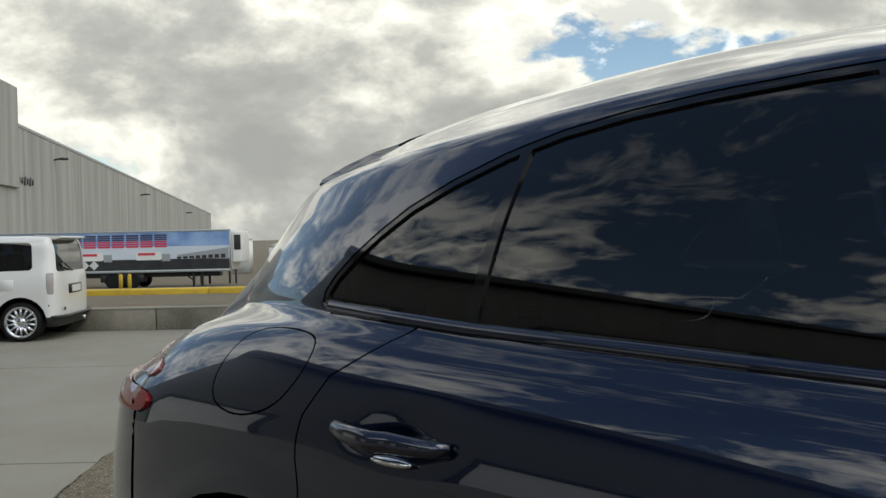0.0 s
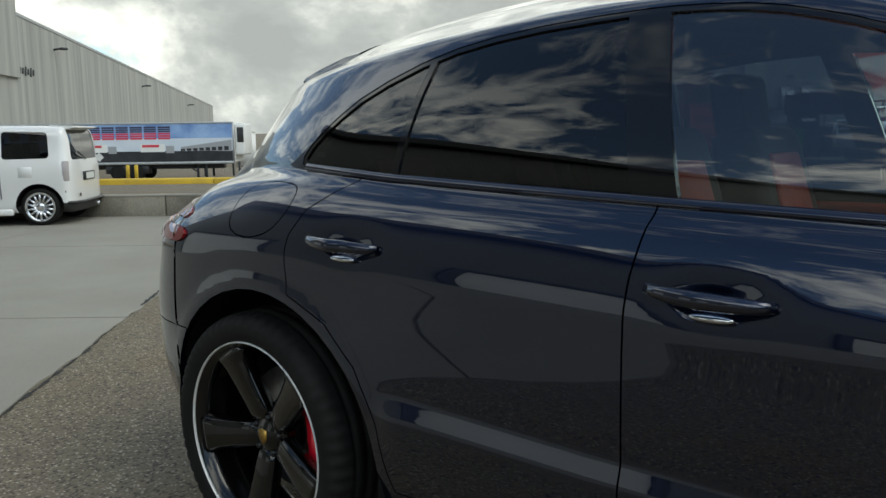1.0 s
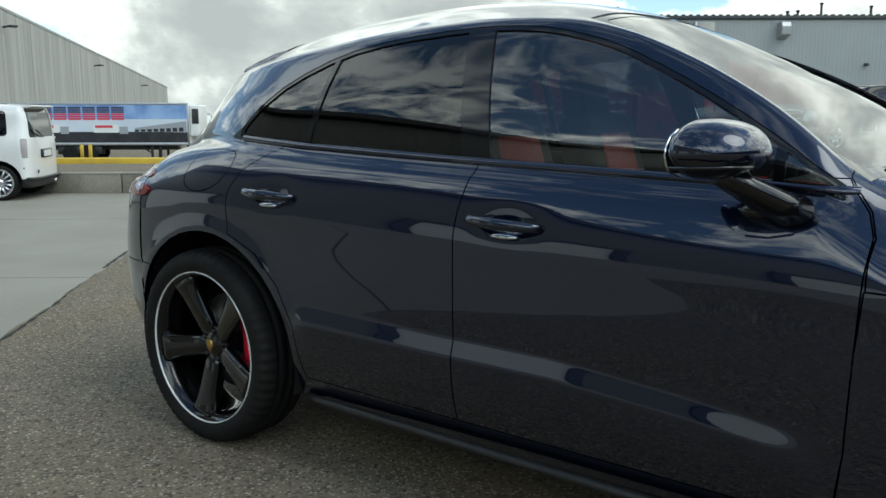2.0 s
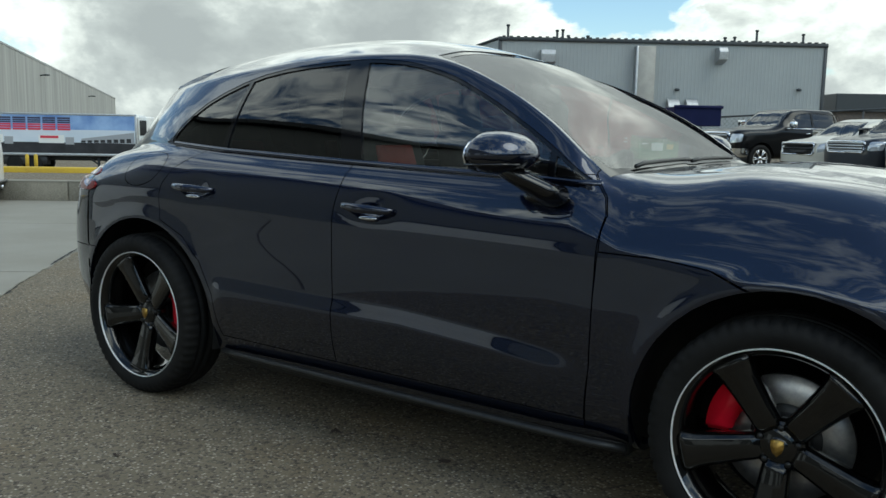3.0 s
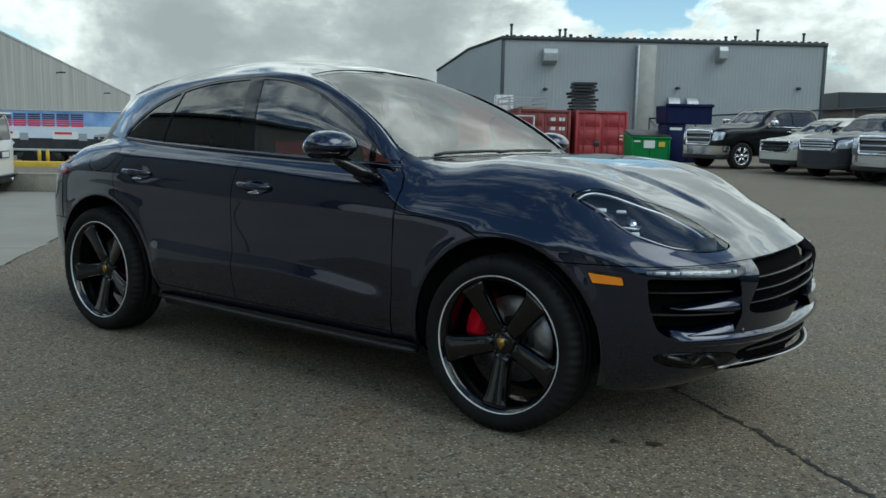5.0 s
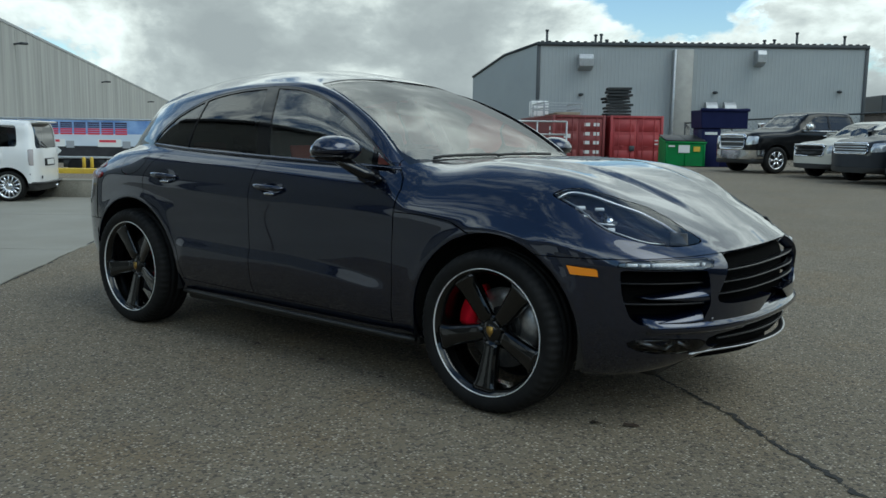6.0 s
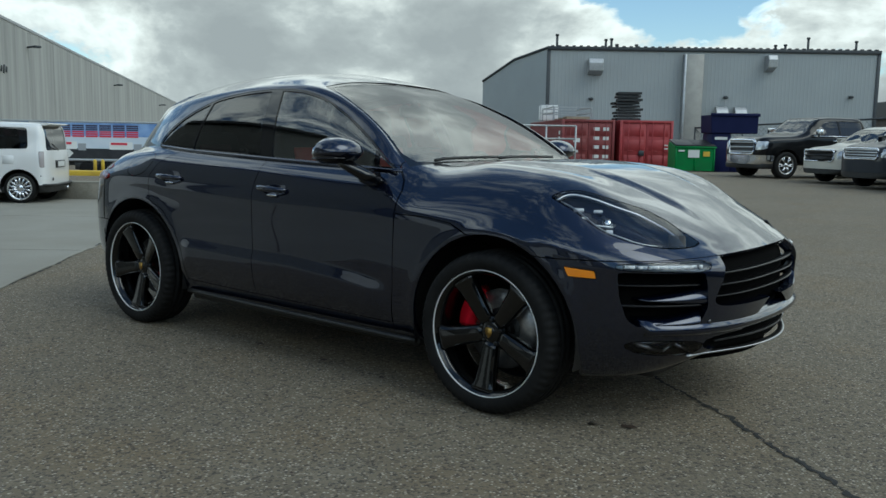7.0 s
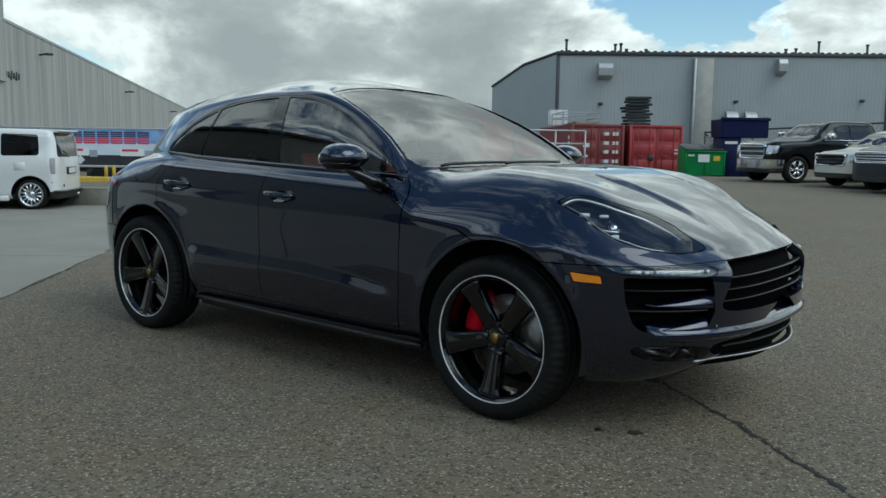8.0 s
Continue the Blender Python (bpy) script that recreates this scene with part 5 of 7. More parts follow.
KD, KN = Vector((0.766, 0.642)), Vector((-0.642, 0.766))


def along(s, d, z=0.0):
    """A place s along the kerb line and d behind it."""
    return Vector((KX + KD.x * s + KN.x * d, KY + KD.y * s + KN.y * d, z))


def ground_z(s, d):
    """The lot's height: level round the car, a raised road behind the kerb that falls towards the yard."""
    left = 1 - float(smooth_step(6.0, 14.0, s))
    back = float(np.interp(d, [-8.4, 0.06, 0.30, 1.5, 6.7, 9.0, 16, 40, 60, 140], [0.0, -0.13, 0.19, 0.18, 0.0, -0.05, -0.35, -1.75, -1.9, -3.2]))
    right = float(np.interp(d, [8, 14, 28, 60], [0.0, 0.05, -0.28, -0.32]))
    return back * left + right * (1 - left)


def build_ground():
    ss = np.unique(np.r_[-900, -500, -300, -200, -120, -80, np.arange(-50, 6, 4), np.arange(6, 15, 1), np.arange(18, 60, 6), 80, 120, 200, 400, 900])
    ds = np.unique(np.r_[-900, -300, -100, -50, -25, -12, -8.4, -4.2, -1, 0.0, 0.06, 0.18, 0.30, 1.5, np.arange(3, 18, 1.5), np.arange(20, 62, 4), 80, 110, 140, 250, 500, 1500])
    bm = bmesh.new()
    vs = [[bm.verts.new(along(s, d, ground_z(s, d))) for d in ds] for s in ss]
    for i in range(len(ss) - 1):
        for j in range(len(ds) - 1):
            bm.faces.new((vs[i][j], vs[i + 1][j], vs[i + 1][j + 1], vs[i][j + 1]))
    ob = part("ground", bm, ASPHALT)
    tagged(ob, "worn grey asphalt lot with pale stones showing", "ground", kind="structure")
    return ob


ground = build_ground()


def build_slabs():
    """Pale concrete bays that meet the asphalt along a slanting edge, with open joints."""
    road = thing("pavement", "pale concrete paving in large bays beside the asphalt", "pavement", kind="structure")
    edge_a, edge_b = (6.0, -8.85), (-14.0, 11.15)
    for i in range(-4, 4):
        for j in range(0, 6):
            s0, s1 = i * 4.6 + 0.006, (i + 1) * 4.6 - 0.006
            d1, d0 = -j * 4.2 - 0.02, -(j + 1) * 4.2 + 0.0
            poly = [tuple(along(s, d).xy) for s, d in ((s0, d0), (s1, d0), (s1, d1), (s0, d1))]
            poly = clip_outline(poly, edge_a, edge_b)
            # keep the paving's side of the slanting edge
            if len(poly) < 3:
                continue
            bm = bmesh.new()
            rng = random.Random(i * 31 + j)
            fine = []
            for p, q in zip(poly, poly[1:] + poly[:1]):
                n = max(1, int(math.dist(p, q) / 0.12)) if abs(p[0] + p[1] + 2.85) < 0.02 and abs(q[0] + q[1] + 2.85) < 0.02 else 1
                for k in range(n):
                    t = k / n
                    w = rng.uniform(-0.012, 0.014) if n > 1 and k else 0
                    fine.append((p[0] + (q[0] - p[0]) * t + w, p[1] + (q[1] - p[1]) * t + w))
            prism(bm, fine, -0.10, 0.010, "z")
            for v in bm.verts:
                v.co.z -= 0.13 * min(1.0, max(0.0, ((v.co.x - KX) * KN.x + (v.co.y - KY) * KN.y + 8.4) / 8.4))
            part("concrete_bay", bm, CONCRETE, road, smooth=False)
    return road


build_slabs()


def wavy_strip(bm, a, b, width, z, seed, steps=60, wander=0.03):
    """A crack: a thin uneven strip from a to b."""
    rng = random.Random(seed)
    a, b = Vector(a), Vector(b)
    d = (b - a).normalized()
    n = Vector((-d.y, d.x))
    off, prev = 0.0, None
    for k in range(steps + 1):
        t = k / steps
        off = off * 0.85 + rng.uniform(-1, 1) * wander * 0.4
        c = a + (b - a) * t + n * (off + wander * math.sin(t * 9 + seed))
        w = width * rng.uniform(0.12, 1.5)
        cur = [bm.verts.new((*(c - n * w), z)), bm.verts.new((*(c + n * w), z))]
        if prev:
            bm.faces.new((prev[0], cur[0], cur[1], prev[1]))
        prev = cur


bm = bmesh.new()
wavy_strip(bm, (2.4, 0.80), (5.6, -1.92), 0.013, 0.0035, 3, 260, 0.030)
part("asphalt_crack", bm, TAR, ground)
bm = bmesh.new()
wavy_strip(bm, (-1.2, -1.66), (-5.2, 2.34), 0.012, 0.0035, 8, 120, 0.012)
part("joint_crack", bm, TAR, ground)


def leaf_bits():
    """Small dark leaves and tar specks on the asphalt."""
    rng = random.Random(5)
    spots = [(3.404, -0.697, 0.028), (3.267, -0.761, 0.026), (1.61, -0.811, 0.030), (1.086, -0.82, 0.028), (2.1, -0.86, 0.02), (2.45, -0.95, 0.016), (3.9, -1.6, 0.012), (0.6, -1.5, 0.012), (2.7, -2.0, 0.010), (1.9, -1.45, 0.012), (4.6, -0.2, 0.014)]
    for x, y, r in spots:
        bm = bmesh.new()
        vs = []
        for k in range(9):
            a = 2 * math.pi * k / 9
            rr = r * rng.uniform(0.55, 1.15) * (1.3 if k % 3 == 0 else 0.8)
            vs.append(bm.verts.new((x + rr * 1.4 * math.cos(a), y + rr * 0.8 * math.sin(a), 0.003 + rng.uniform(0, 0.010))))
        c = bm.verts.new((x, y, 0.008))
        for k in range(9):
            bm.faces.new((vs[k], vs[(k + 1) % 9], c))
        ob = part("fallen_leaf", bm, LEAF)
        tagged(ob, "small dry dark leaf lying on the asphalt", "leaf", "leaves on the asphalt")


LEAF = mottled("dry_leaf", (0.030, 0.020, 0.014), (0.055, 0.034, 0.022), 40, rough=0.8)
leaf_bits()


def slab_along(name, mat, s0, s1, d0, d1, z0, z1, bevel=0.02, parent=None, label="", category="", kind="", piece=3.0):
    """A long low block laid along the kerb line, in lengths that follow the ground."""
    top = thing(name, label, category, kind=kind) if parent is None else parent
    s = s0
    while s < s1 - 0.05:
        e = min(s1, s + piece)
        bm = bmesh.new()
        box(bm, (0, 0, 0), (e - s - 0.008, d1 - d0, z1 - z0), bevel, 2)
        a = along(s, d0, z0)
        m = Matrix.Translation(a) @ pose(0, 0, 0, 0, 0, math.degrees(math.atan2(KD.y, KD.x)))
        bmesh.ops.transform(bm, matrix=m, verts=bm.verts)
        part("kerb_stone", bm, mat, top)
        s = e
    return top


slab_along("kerb", KERB_CONCRETE, -26, 7.0, 0.0, 0.42, -0.25, 0.225, 0.03, label="weathered grey concrete kerb beside the paving", category="kerb", kind="structure")
slab_along("yellow_kerb", YELLOW, -24, 3.6, 6.55, 6.85, -0.15, 0.15, 0.03, label="yellow painted concrete kerb before the yard", category="kerb", kind="structure")
# paler concrete strip stands for light catching the kerb's top edge
slab_along("kerb_lit_edge", CONCRETE, -26, 7.0, -0.004, 0.11, 0.20, 0.232, 0.008, label="pale strip standing for the lit top edge of the kerb", category="kerb", kind="structure")


# ---- surroundings ----
TILT_UP = mottled("tilt_up_concrete", (0.42, 0.42, 0.395), (0.28, 0.28, 0.265), 0.35, rough=0.9, fine=0.15, stretch=(2.2, 2.2, 0.12))
GREY_METAL = mottled("grey_siding", (0.305, 0.325, 0.330), (0.280, 0.300, 0.305), 0.4, rough=0.5, fine=0.1)
DUCT = mottled("duct_sheet", (0.34, 0.33, 0.30), (0.28, 0.27, 0.25), 1.5, rough=0.6, fine=0.15)
DARK_TRIM = principled("dark_trim", (0.03, 0.035, 0.04), 0.5)
WHITE_PAINT = mottled("white_paint", (0.78, 0.78, 0.76), (0.68, 0.68, 0.66), 0.8, rough=0.4, fine=0.1)
CREAM = mottled("cream_metal", (0.52, 0.52, 0.47), (0.45, 0.45, 0.41), 0.8, rough=0.5)
GALV = mottled("galvanised", (0.42, 0.43, 0.44), (0.34, 0.35, 0.36), 6, rough=0.42, metal=0.7)
RED_A = mottled("red_container", (0.33, 0.030, 0.035), (0.25, 0.028, 0.030), 0.9, rough=0.55, fine=0.3)
RED_B = mottled("maroon_container", (0.20, 0.032, 0.032), (0.15, 0.028, 0.027), 0.9, rough=0.6, fine=0.3)
GREEN = mottled("green_bin", (0.008, 0.19, 0.040), (0.010, 0.13, 0.034), 1.5, rough=0.5, fine=0.3, Specular_IOR_Level=0.25)
NAVY_BIN = mottled("navy_bin", (0.005, 0.008, 0.040), (0.009, 0.012, 0.052), 1.5, rough=0.55, fine=0.3, Specular_IOR_Level=0.12)
LABEL_WHITE = principled("label_white", (0.62, 0.62, 0.60), 0.6)
WOOD = mottled("pallet_wood", (0.24, 0.19, 0.13), (0.34, 0.28, 0.20), 4, rough=0.85, fine=0.4)
BLACK_PLASTIC = mottled("black_plastic", (0.012, 0.012, 0.013), (0.025, 0.025, 0.025), 5, rough=0.5)
BLUE_PRINT = mottled("blue_print", (0.10, 0.20, 0.46), (0.30, 0.44, 0.68), 0.6, rough=0.4)
PALE_PRINT = mottled("pale_print", (0.62, 0.66, 0.72), (0.52, 0.58, 0.66), 0.7, rough=0.4)
RED_PRINT = principled("red_print", (0.55, 0.03, 0.06), 0.45)
INK = mottled("dark_print", (0.012, 0.013, 0.016), (0.035, 0.035, 0.04), 1.2, rough=0.8)
GREY_PRINT = principled("grey_print", (0.30, 0.31, 0.33), 0.5)


def facing(a, b):
    """A pose at a with x along the ground from a to b, y away from the side that is seen."""
    d = Vector((b[0] - a[0], b[1] - a[1]))
    return pose(a[0], a[1], 0, 0, 0, math.degrees(math.atan2(d.y, d.x))), d.length


def build_warehouse():
    a, b = (-60.5, 19.3), (-194.8, 133.9)
    d = Vector((b[0] - a[0], b[1] - a[1]))
    n = 18
    top = lambda t: 12.0 + (8.14 - 12.0) * t
    house = thing("warehouse", "long pale grey concrete tilt-up warehouse", "building")
    nrm = Vector((d.y, -d.x)).normalized()
    if nrm.dot(Vector((5, -4)) - Vector(a)) < 0:
        nrm = -nrm
    for k in range(n):
        t0, t1 = k / n + 0.0002, (k + 1) / n - 0.0002
        bm = bmesh.new()
        pts = [Vector(a) + d * t for t in (t0, t1)]
        lo = [(*p, -6) for p in pts]
        hi = [(*p, top(t)) for p, t in zip(pts, (t0, t1))]
        off = Vector((*(-nrm * 0.25), 0))
        front = [bm.verts.new(v) for v in (lo[0], lo[1], hi[1], hi[0])]
        back = [bm.verts.new(Vector(v) + off) for v in (lo[0], lo[1], hi[1], hi[0])]
        bm.faces.new(front), bm.faces.new(list(reversed(back)))
        for i in range(4):
            bm.faces.new((front[i], back[i], back[(i + 1) % 4], front[(i + 1) % 4]))
        bmesh.ops.recalc_face_normals(bm, faces=bm.faces)
        part("wall_panel", bm, TILT_UP, house, smooth=False)
    bm = bmesh.new()
    q = [Vector(a), Vector(b), Vector(b) - nrm * 60, Vector(a) - nrm * 60]
    hs = [top(0) - 0.3, top(1) - 0.3, top(1) - 0.3, top(0) - 0.3]
    lo = [bm.verts.new((*(p - nrm * 0.3), -6)) for p in q]
    hi = [bm.verts.new((*(p - nrm * 0.3), h)) for p, h in zip(q, hs)]
    bm.faces.new(hi)
    for i in range(4):
        bm.faces.new((lo[i], lo[(i + 1) % 4], hi[(i + 1) % 4], hi[i]))
    bmesh.ops.recalc_face_normals(bm, faces=bm.faces)
    part("roof", bm, TILT_UP, house, smooth=False)
    bm = bmesh.new()
    prev = None
    for t in (0, 1):
        p = Vector(a) + d * t
        cur = [bm.verts.new((*(p + nrm * o), top(t) + h)) for o, h in ((0.06, -0.22), (0.06, 0.03), (-0.3, 0.03), (-0.3, -0.22))]
        if prev:
            for i in range(4):
                bm.faces.new((prev[i], prev[(i + 1) % 4], cur[(i + 1) % 4], cur[i]))
        prev = cur
    part("roof_edge", bm, GALV, house, smooth=False)
    # stair tower above the roof at the near end
    bm = bmesh.new()
    p0 = Vector(a) + d * 0.0
    p1 = Vector(a) + d * 0.098
    m = pose(p0.x, p0.y, 0, 0, 0, math.degrees(math.atan2(d.y, d.x)))
    ln = (p1 - p0).length
    box(bm, (0, -0.3 if nrm.dot(Vector((-d.y, d.x))) < 0 else -9, 6), (ln, 9 if nrm.dot(Vector((-d.y, d.x))) < 0 else 0.3, 14.6), 0.05, 1)
    bmesh.ops.transform(bm, matrix=m, verts=bm.verts)
    part("roof_tower", bm, TILT_UP, house, smooth=False)
    # wall lamps and the sign
    lamps = ((-82.5, 38.1, 9.45), (-117.5, 67.96, 8.2), (-156.2, 101.0, 6.85))
    for x, y, z in lamps:
        t = (Vector((x, y)) - Vector(a)).dot(d) / d.length_squared
        p = Vector(a) + d * t
        bm = bmesh.new()
        tube(bm, [(p.x, p.y, z), (p.x + nrm.x * 0.7, p.y + nrm.y * 0.7, z + 0.12)], 0.10, 8)
        box(bm, (p.x + nrm.x * 0.9 - 0.35, p.y + nrm.y * 0.9 - 0.35, z - 0.02), (p.x + nrm.x * 0.9 + 0.35, p.y + nrm.y * 0.9 + 0.35, z + 0.20), 0.05, 1)
        part("wall_lamp", bm, DARK_TRIM, house)
    t0 = (Vector((-73.6, 30.6)) - Vector(a)).dot(d) / d.length_squared
    t1 = (Vector((-77.0, 33.4)) - Vector(a)).dot(d) / d.length_squared
    for k in range(7):
        p = Vector(a) + d * (t0 + (t1 - t0) * k / 6)
        bm = bmesh.new()
        h = 0.62 if k == 0 else (0.40 if k in (3, 5) else 0.26)
        q = p + nrm * 0.06
        m = pose(q.x, q.y, 6.75 + (0.30 if k == 0 else 0), 0, 22, math.degrees(math.atan2(d.y, d.x)))
        box(bm, (-0.13, -0.05, -h), (0.13, 0.05, h), 0.02, 1, m)
        part("sign_stroke", bm, DARK_TRIM, house)
    return house


build_warehouse()


NAVY_PRINT = principled("navy_print", (0.03, 0.03, 0.07), 0.45)


def build_trailer():
    a, b = (-55.9, 20.55), (-43.75, 30.75)
    m, ln = facing(a, b)
    base = -1.78
    tr = thing("semi_trailer", "white refrigerated semi-trailer with a blue printed side", "trailer", m @ pose(0, 0, base))
    z0, z1 = 1.10, 3.66
    part("cargo_box", box_bm((0, 0, z0), (ln, 2.55, z1), 0.03, 2), WHITE_PAINT, tr)
    part("top_rail", box_bm((0, -0.03, z1 - 0.10), (ln, 0.0, z1 + 0.02), 0.01, 1), GALV, tr)
    part("bottom_rail", box_bm((0, -0.03, z0 - 0.10), (ln, 0.0, z0 + 0.06), 0.01, 1), GALV, tr)
    part("front_post", box_bm((ln - 0.10, -0.035, z0), (ln + 0.01, 0.0, z1), 0.01, 1), GALV, tr)

    def print_on(name, mat, x0, x1, lo, hi, lift=0.006, label=""):
        return part(name, box_bm((x0, -lift, lo), (x1, 0.01, hi)), mat, tr, label, smooth=False)
    e = ln - 0.12
    print_on("sky_print", BLUE_PRINT, 0.05, e, 2.65, z1 - 0.11, 0.008, "blue printed sky band")
    print_on("pale_print", PALE_PRINT, 0.05, e, 1.85, 2.65, 0.008)
    print_on("road_print", INK, 0.05, e, z0 + 0.07, 1.85, 0.008, "dark printed road band")
    # lettering of a company name, as plain striped blocks
    for k in range(10):
        x = e - 3.95 - k * 0.90
        for lo, hi, mat in ((2.60, 2.72, RED_PRINT), (2.76, 2.87, RED_PRINT), (2.91, 3.01, RED_PRINT), (3.05, 3.14, NAVY_PRINT), (3.17, 3.27, NAVY_PRINT), (3.30, 3.42, NAVY_PRINT)):
            print_on("letter_block", mat, x - 0.78, x, lo, hi, 0.014)
    # printed building and lorries
    bm = bmesh.new()
    prism(bm, [(e - 0.05, 2.52), (e - 3.3, 2.10), (e - 3.3, 1.90), (e - 0.05, 1.80)], -0.012, 0.01, "y")
    part("print_building", bm, GREY_PRINT, tr, smooth=False)
    for k in range(8):
        x = e - 0.25 - k * 0.40
        h = 0.26 - 0.02 * k
        print_on("print_dock", INK, x - 0.28, x, 1.86, 1.86 + h, 0.016)
    for x0 in (e - 5.9, e - 9.6, e - 13.0):
        print_on("print_lorry", WHITE_PAINT, x0, x0 + 1.55, 1.80, 2.30, 0.013)
        print_on("print_lorry", RED_PRINT, x0 + 0.1, x0 + 1.2, 2.10, 2.26, 0.016)
        print_on("print_cab", GREY_PRINT, x0 + 1.62, x0 + 2.15, 1.72, 2.18, 0.013)
        print_on("print_wheel", INK, x0 + 0.2, x0 + 0.5, 1.66, 1.80, 0.016)
    for k in range(3):
        bm = bmesh.new()
        x = e - 8.6 - k * 0.62
        prism(bm, [(x, 1.22), (x + 0.30, 1.52), (x, 1.82), (x - 0.30, 1.52)], -0.018, 0.01, "y")
        part("warning_diamond", bm, LABEL_WHITE, tr, "pale hazard diamond", smooth=False)
    # cooling unit on the front wall
    part("cooling_unit", box_bm((ln + 0.02, 0.15, z0 + 0.45), (ln + 0.62, 2.40, z1 - 0.12), 0.10, 3), WHITE_PAINT, tr)
    part("unit_grille", box_bm((ln + 0.16, 0.12, z0 + 1.25), (ln + 0.58, 0.16, z1 - 0.35), 0.03, 2), BLACK_PLASTIC, tr)
    for x in (ln - 2.6, ln - 2.05):
        part("landing_leg", box_bm((x, 0.35, 0.12), (x + 0.14, 0.50, z0), 0.02, 1), DARK_TRIM, tr)
        part("leg_foot", box_bm((x - 0.08, 0.28, 0.0), (x + 0.22, 0.57, 0.12), 0.02, 1), DARK_TRIM, tr)
        part("landing_leg", box_bm((x, 2.05, 0.12), (x + 0.14, 2.20, z0), 0.02, 1), DARK_TRIM, tr)
    bm = bmesh.new()
    tube(bm, [(ln - 3.4, 0.42, z0 - 0.05), (ln - 2.5, 0.42, 0.45)], 0.05, 6)
    part("leg_brace", bm, DARK_TRIM, tr)
    part("frame_rail", box_bm((0.3, 0.9, z0 - 0.42), (ln - 1.0, 1.65, z0 - 0.10), 0.02, 1), DARK_TRIM, tr)
    part("pallet_box", box_bm((ln - 8.4, 0.10, 0.42), (ln - 5.6, 0.7, z0 - 0.12), 0.04, 1), BLACK_PLASTIC, tr)
    for x in (1.6, 2.9, ln - 7.6, ln - 6.4):
        for y in (0.05, 2.22):
            bm = bmesh.new()
            lathe(bm, [(0.0, 0.02), (0.24, 0.0), (0.46, 0.0), (0.51, 0.05), (0.51, 0.25), (0.0, 0.28)], 24, pose(x, y, 0.51))
            part("wheel", bm, RUBBER, tr)
    for x in (ln - 0.35, ln + 0.05):
        part("coupling_leg", box_bm((x, 0.6, 0.20), (x + 0.12, 0.75, z0), 0.02, 1), DARK_TRIM, tr)
    return tr


build_trailer()


def post(name, label, s, d, z, h, r, mat, group=""):
    p = along(s, d, z)
    bm = bmesh.new()
    tube(bm, [(p.x, p.y, z - 0.1), (p.x, p.y, z + h - r), (p.x, p.y, z + h - 0.3 * r)], [r, r, r * 0.6], 14)
    return tagged(part(name, bm, mat), label, "bollard", group)


for s in (3.2, -4.88, -4.60):
    post("bollard", "yellow steel bollard standing behind the kerb", s, 14.0 if s < 0 else 9.5, ground_z(s, 14.0 if s < 0 else 9.5), 0.50 if s < 0 else 0.9, 0.06 if s < 0 else 0.11, YELLOW, "yellow bollards")


def far_boxes():
    """White tanks and trailers beyond the yard."""
    for (x, y), w, h, z in (((-64.8, 47.3), 1.9, 3.1, -1.95), ((-62.4, 49.4), 1.4, 2.4, -1.95), ((-60.6, 51.2), 1.8, 2.7, -1.95)):
        th = thing("storage_tank", "white storage tank far beyond the yard", "tank", pose(x, y, z), "far white tanks")
        bm = bmesh.new()
        bmesh.ops.create_cone(bm, cap_ends=True, segments=28, radius1=w / 2, radius2=w / 2, depth=h)
        bmesh.ops.transform(bm, matrix=pose(0, 0, h / 2), verts=bm.verts)
        part("shell", bm, WHITE_PAINT, th)
        bm = bmesh.new()
        bmesh.ops.create_cone(bm, cap_ends=True, segments=28, radius1=w / 2 + 0.05, radius2=0.1, depth=0.3)
        bmesh.ops.transform(bm, matrix=pose(0, 0, h + 0.15), verts=bm.verts)
        part("lid", bm, CREAM, th)


far_boxes()


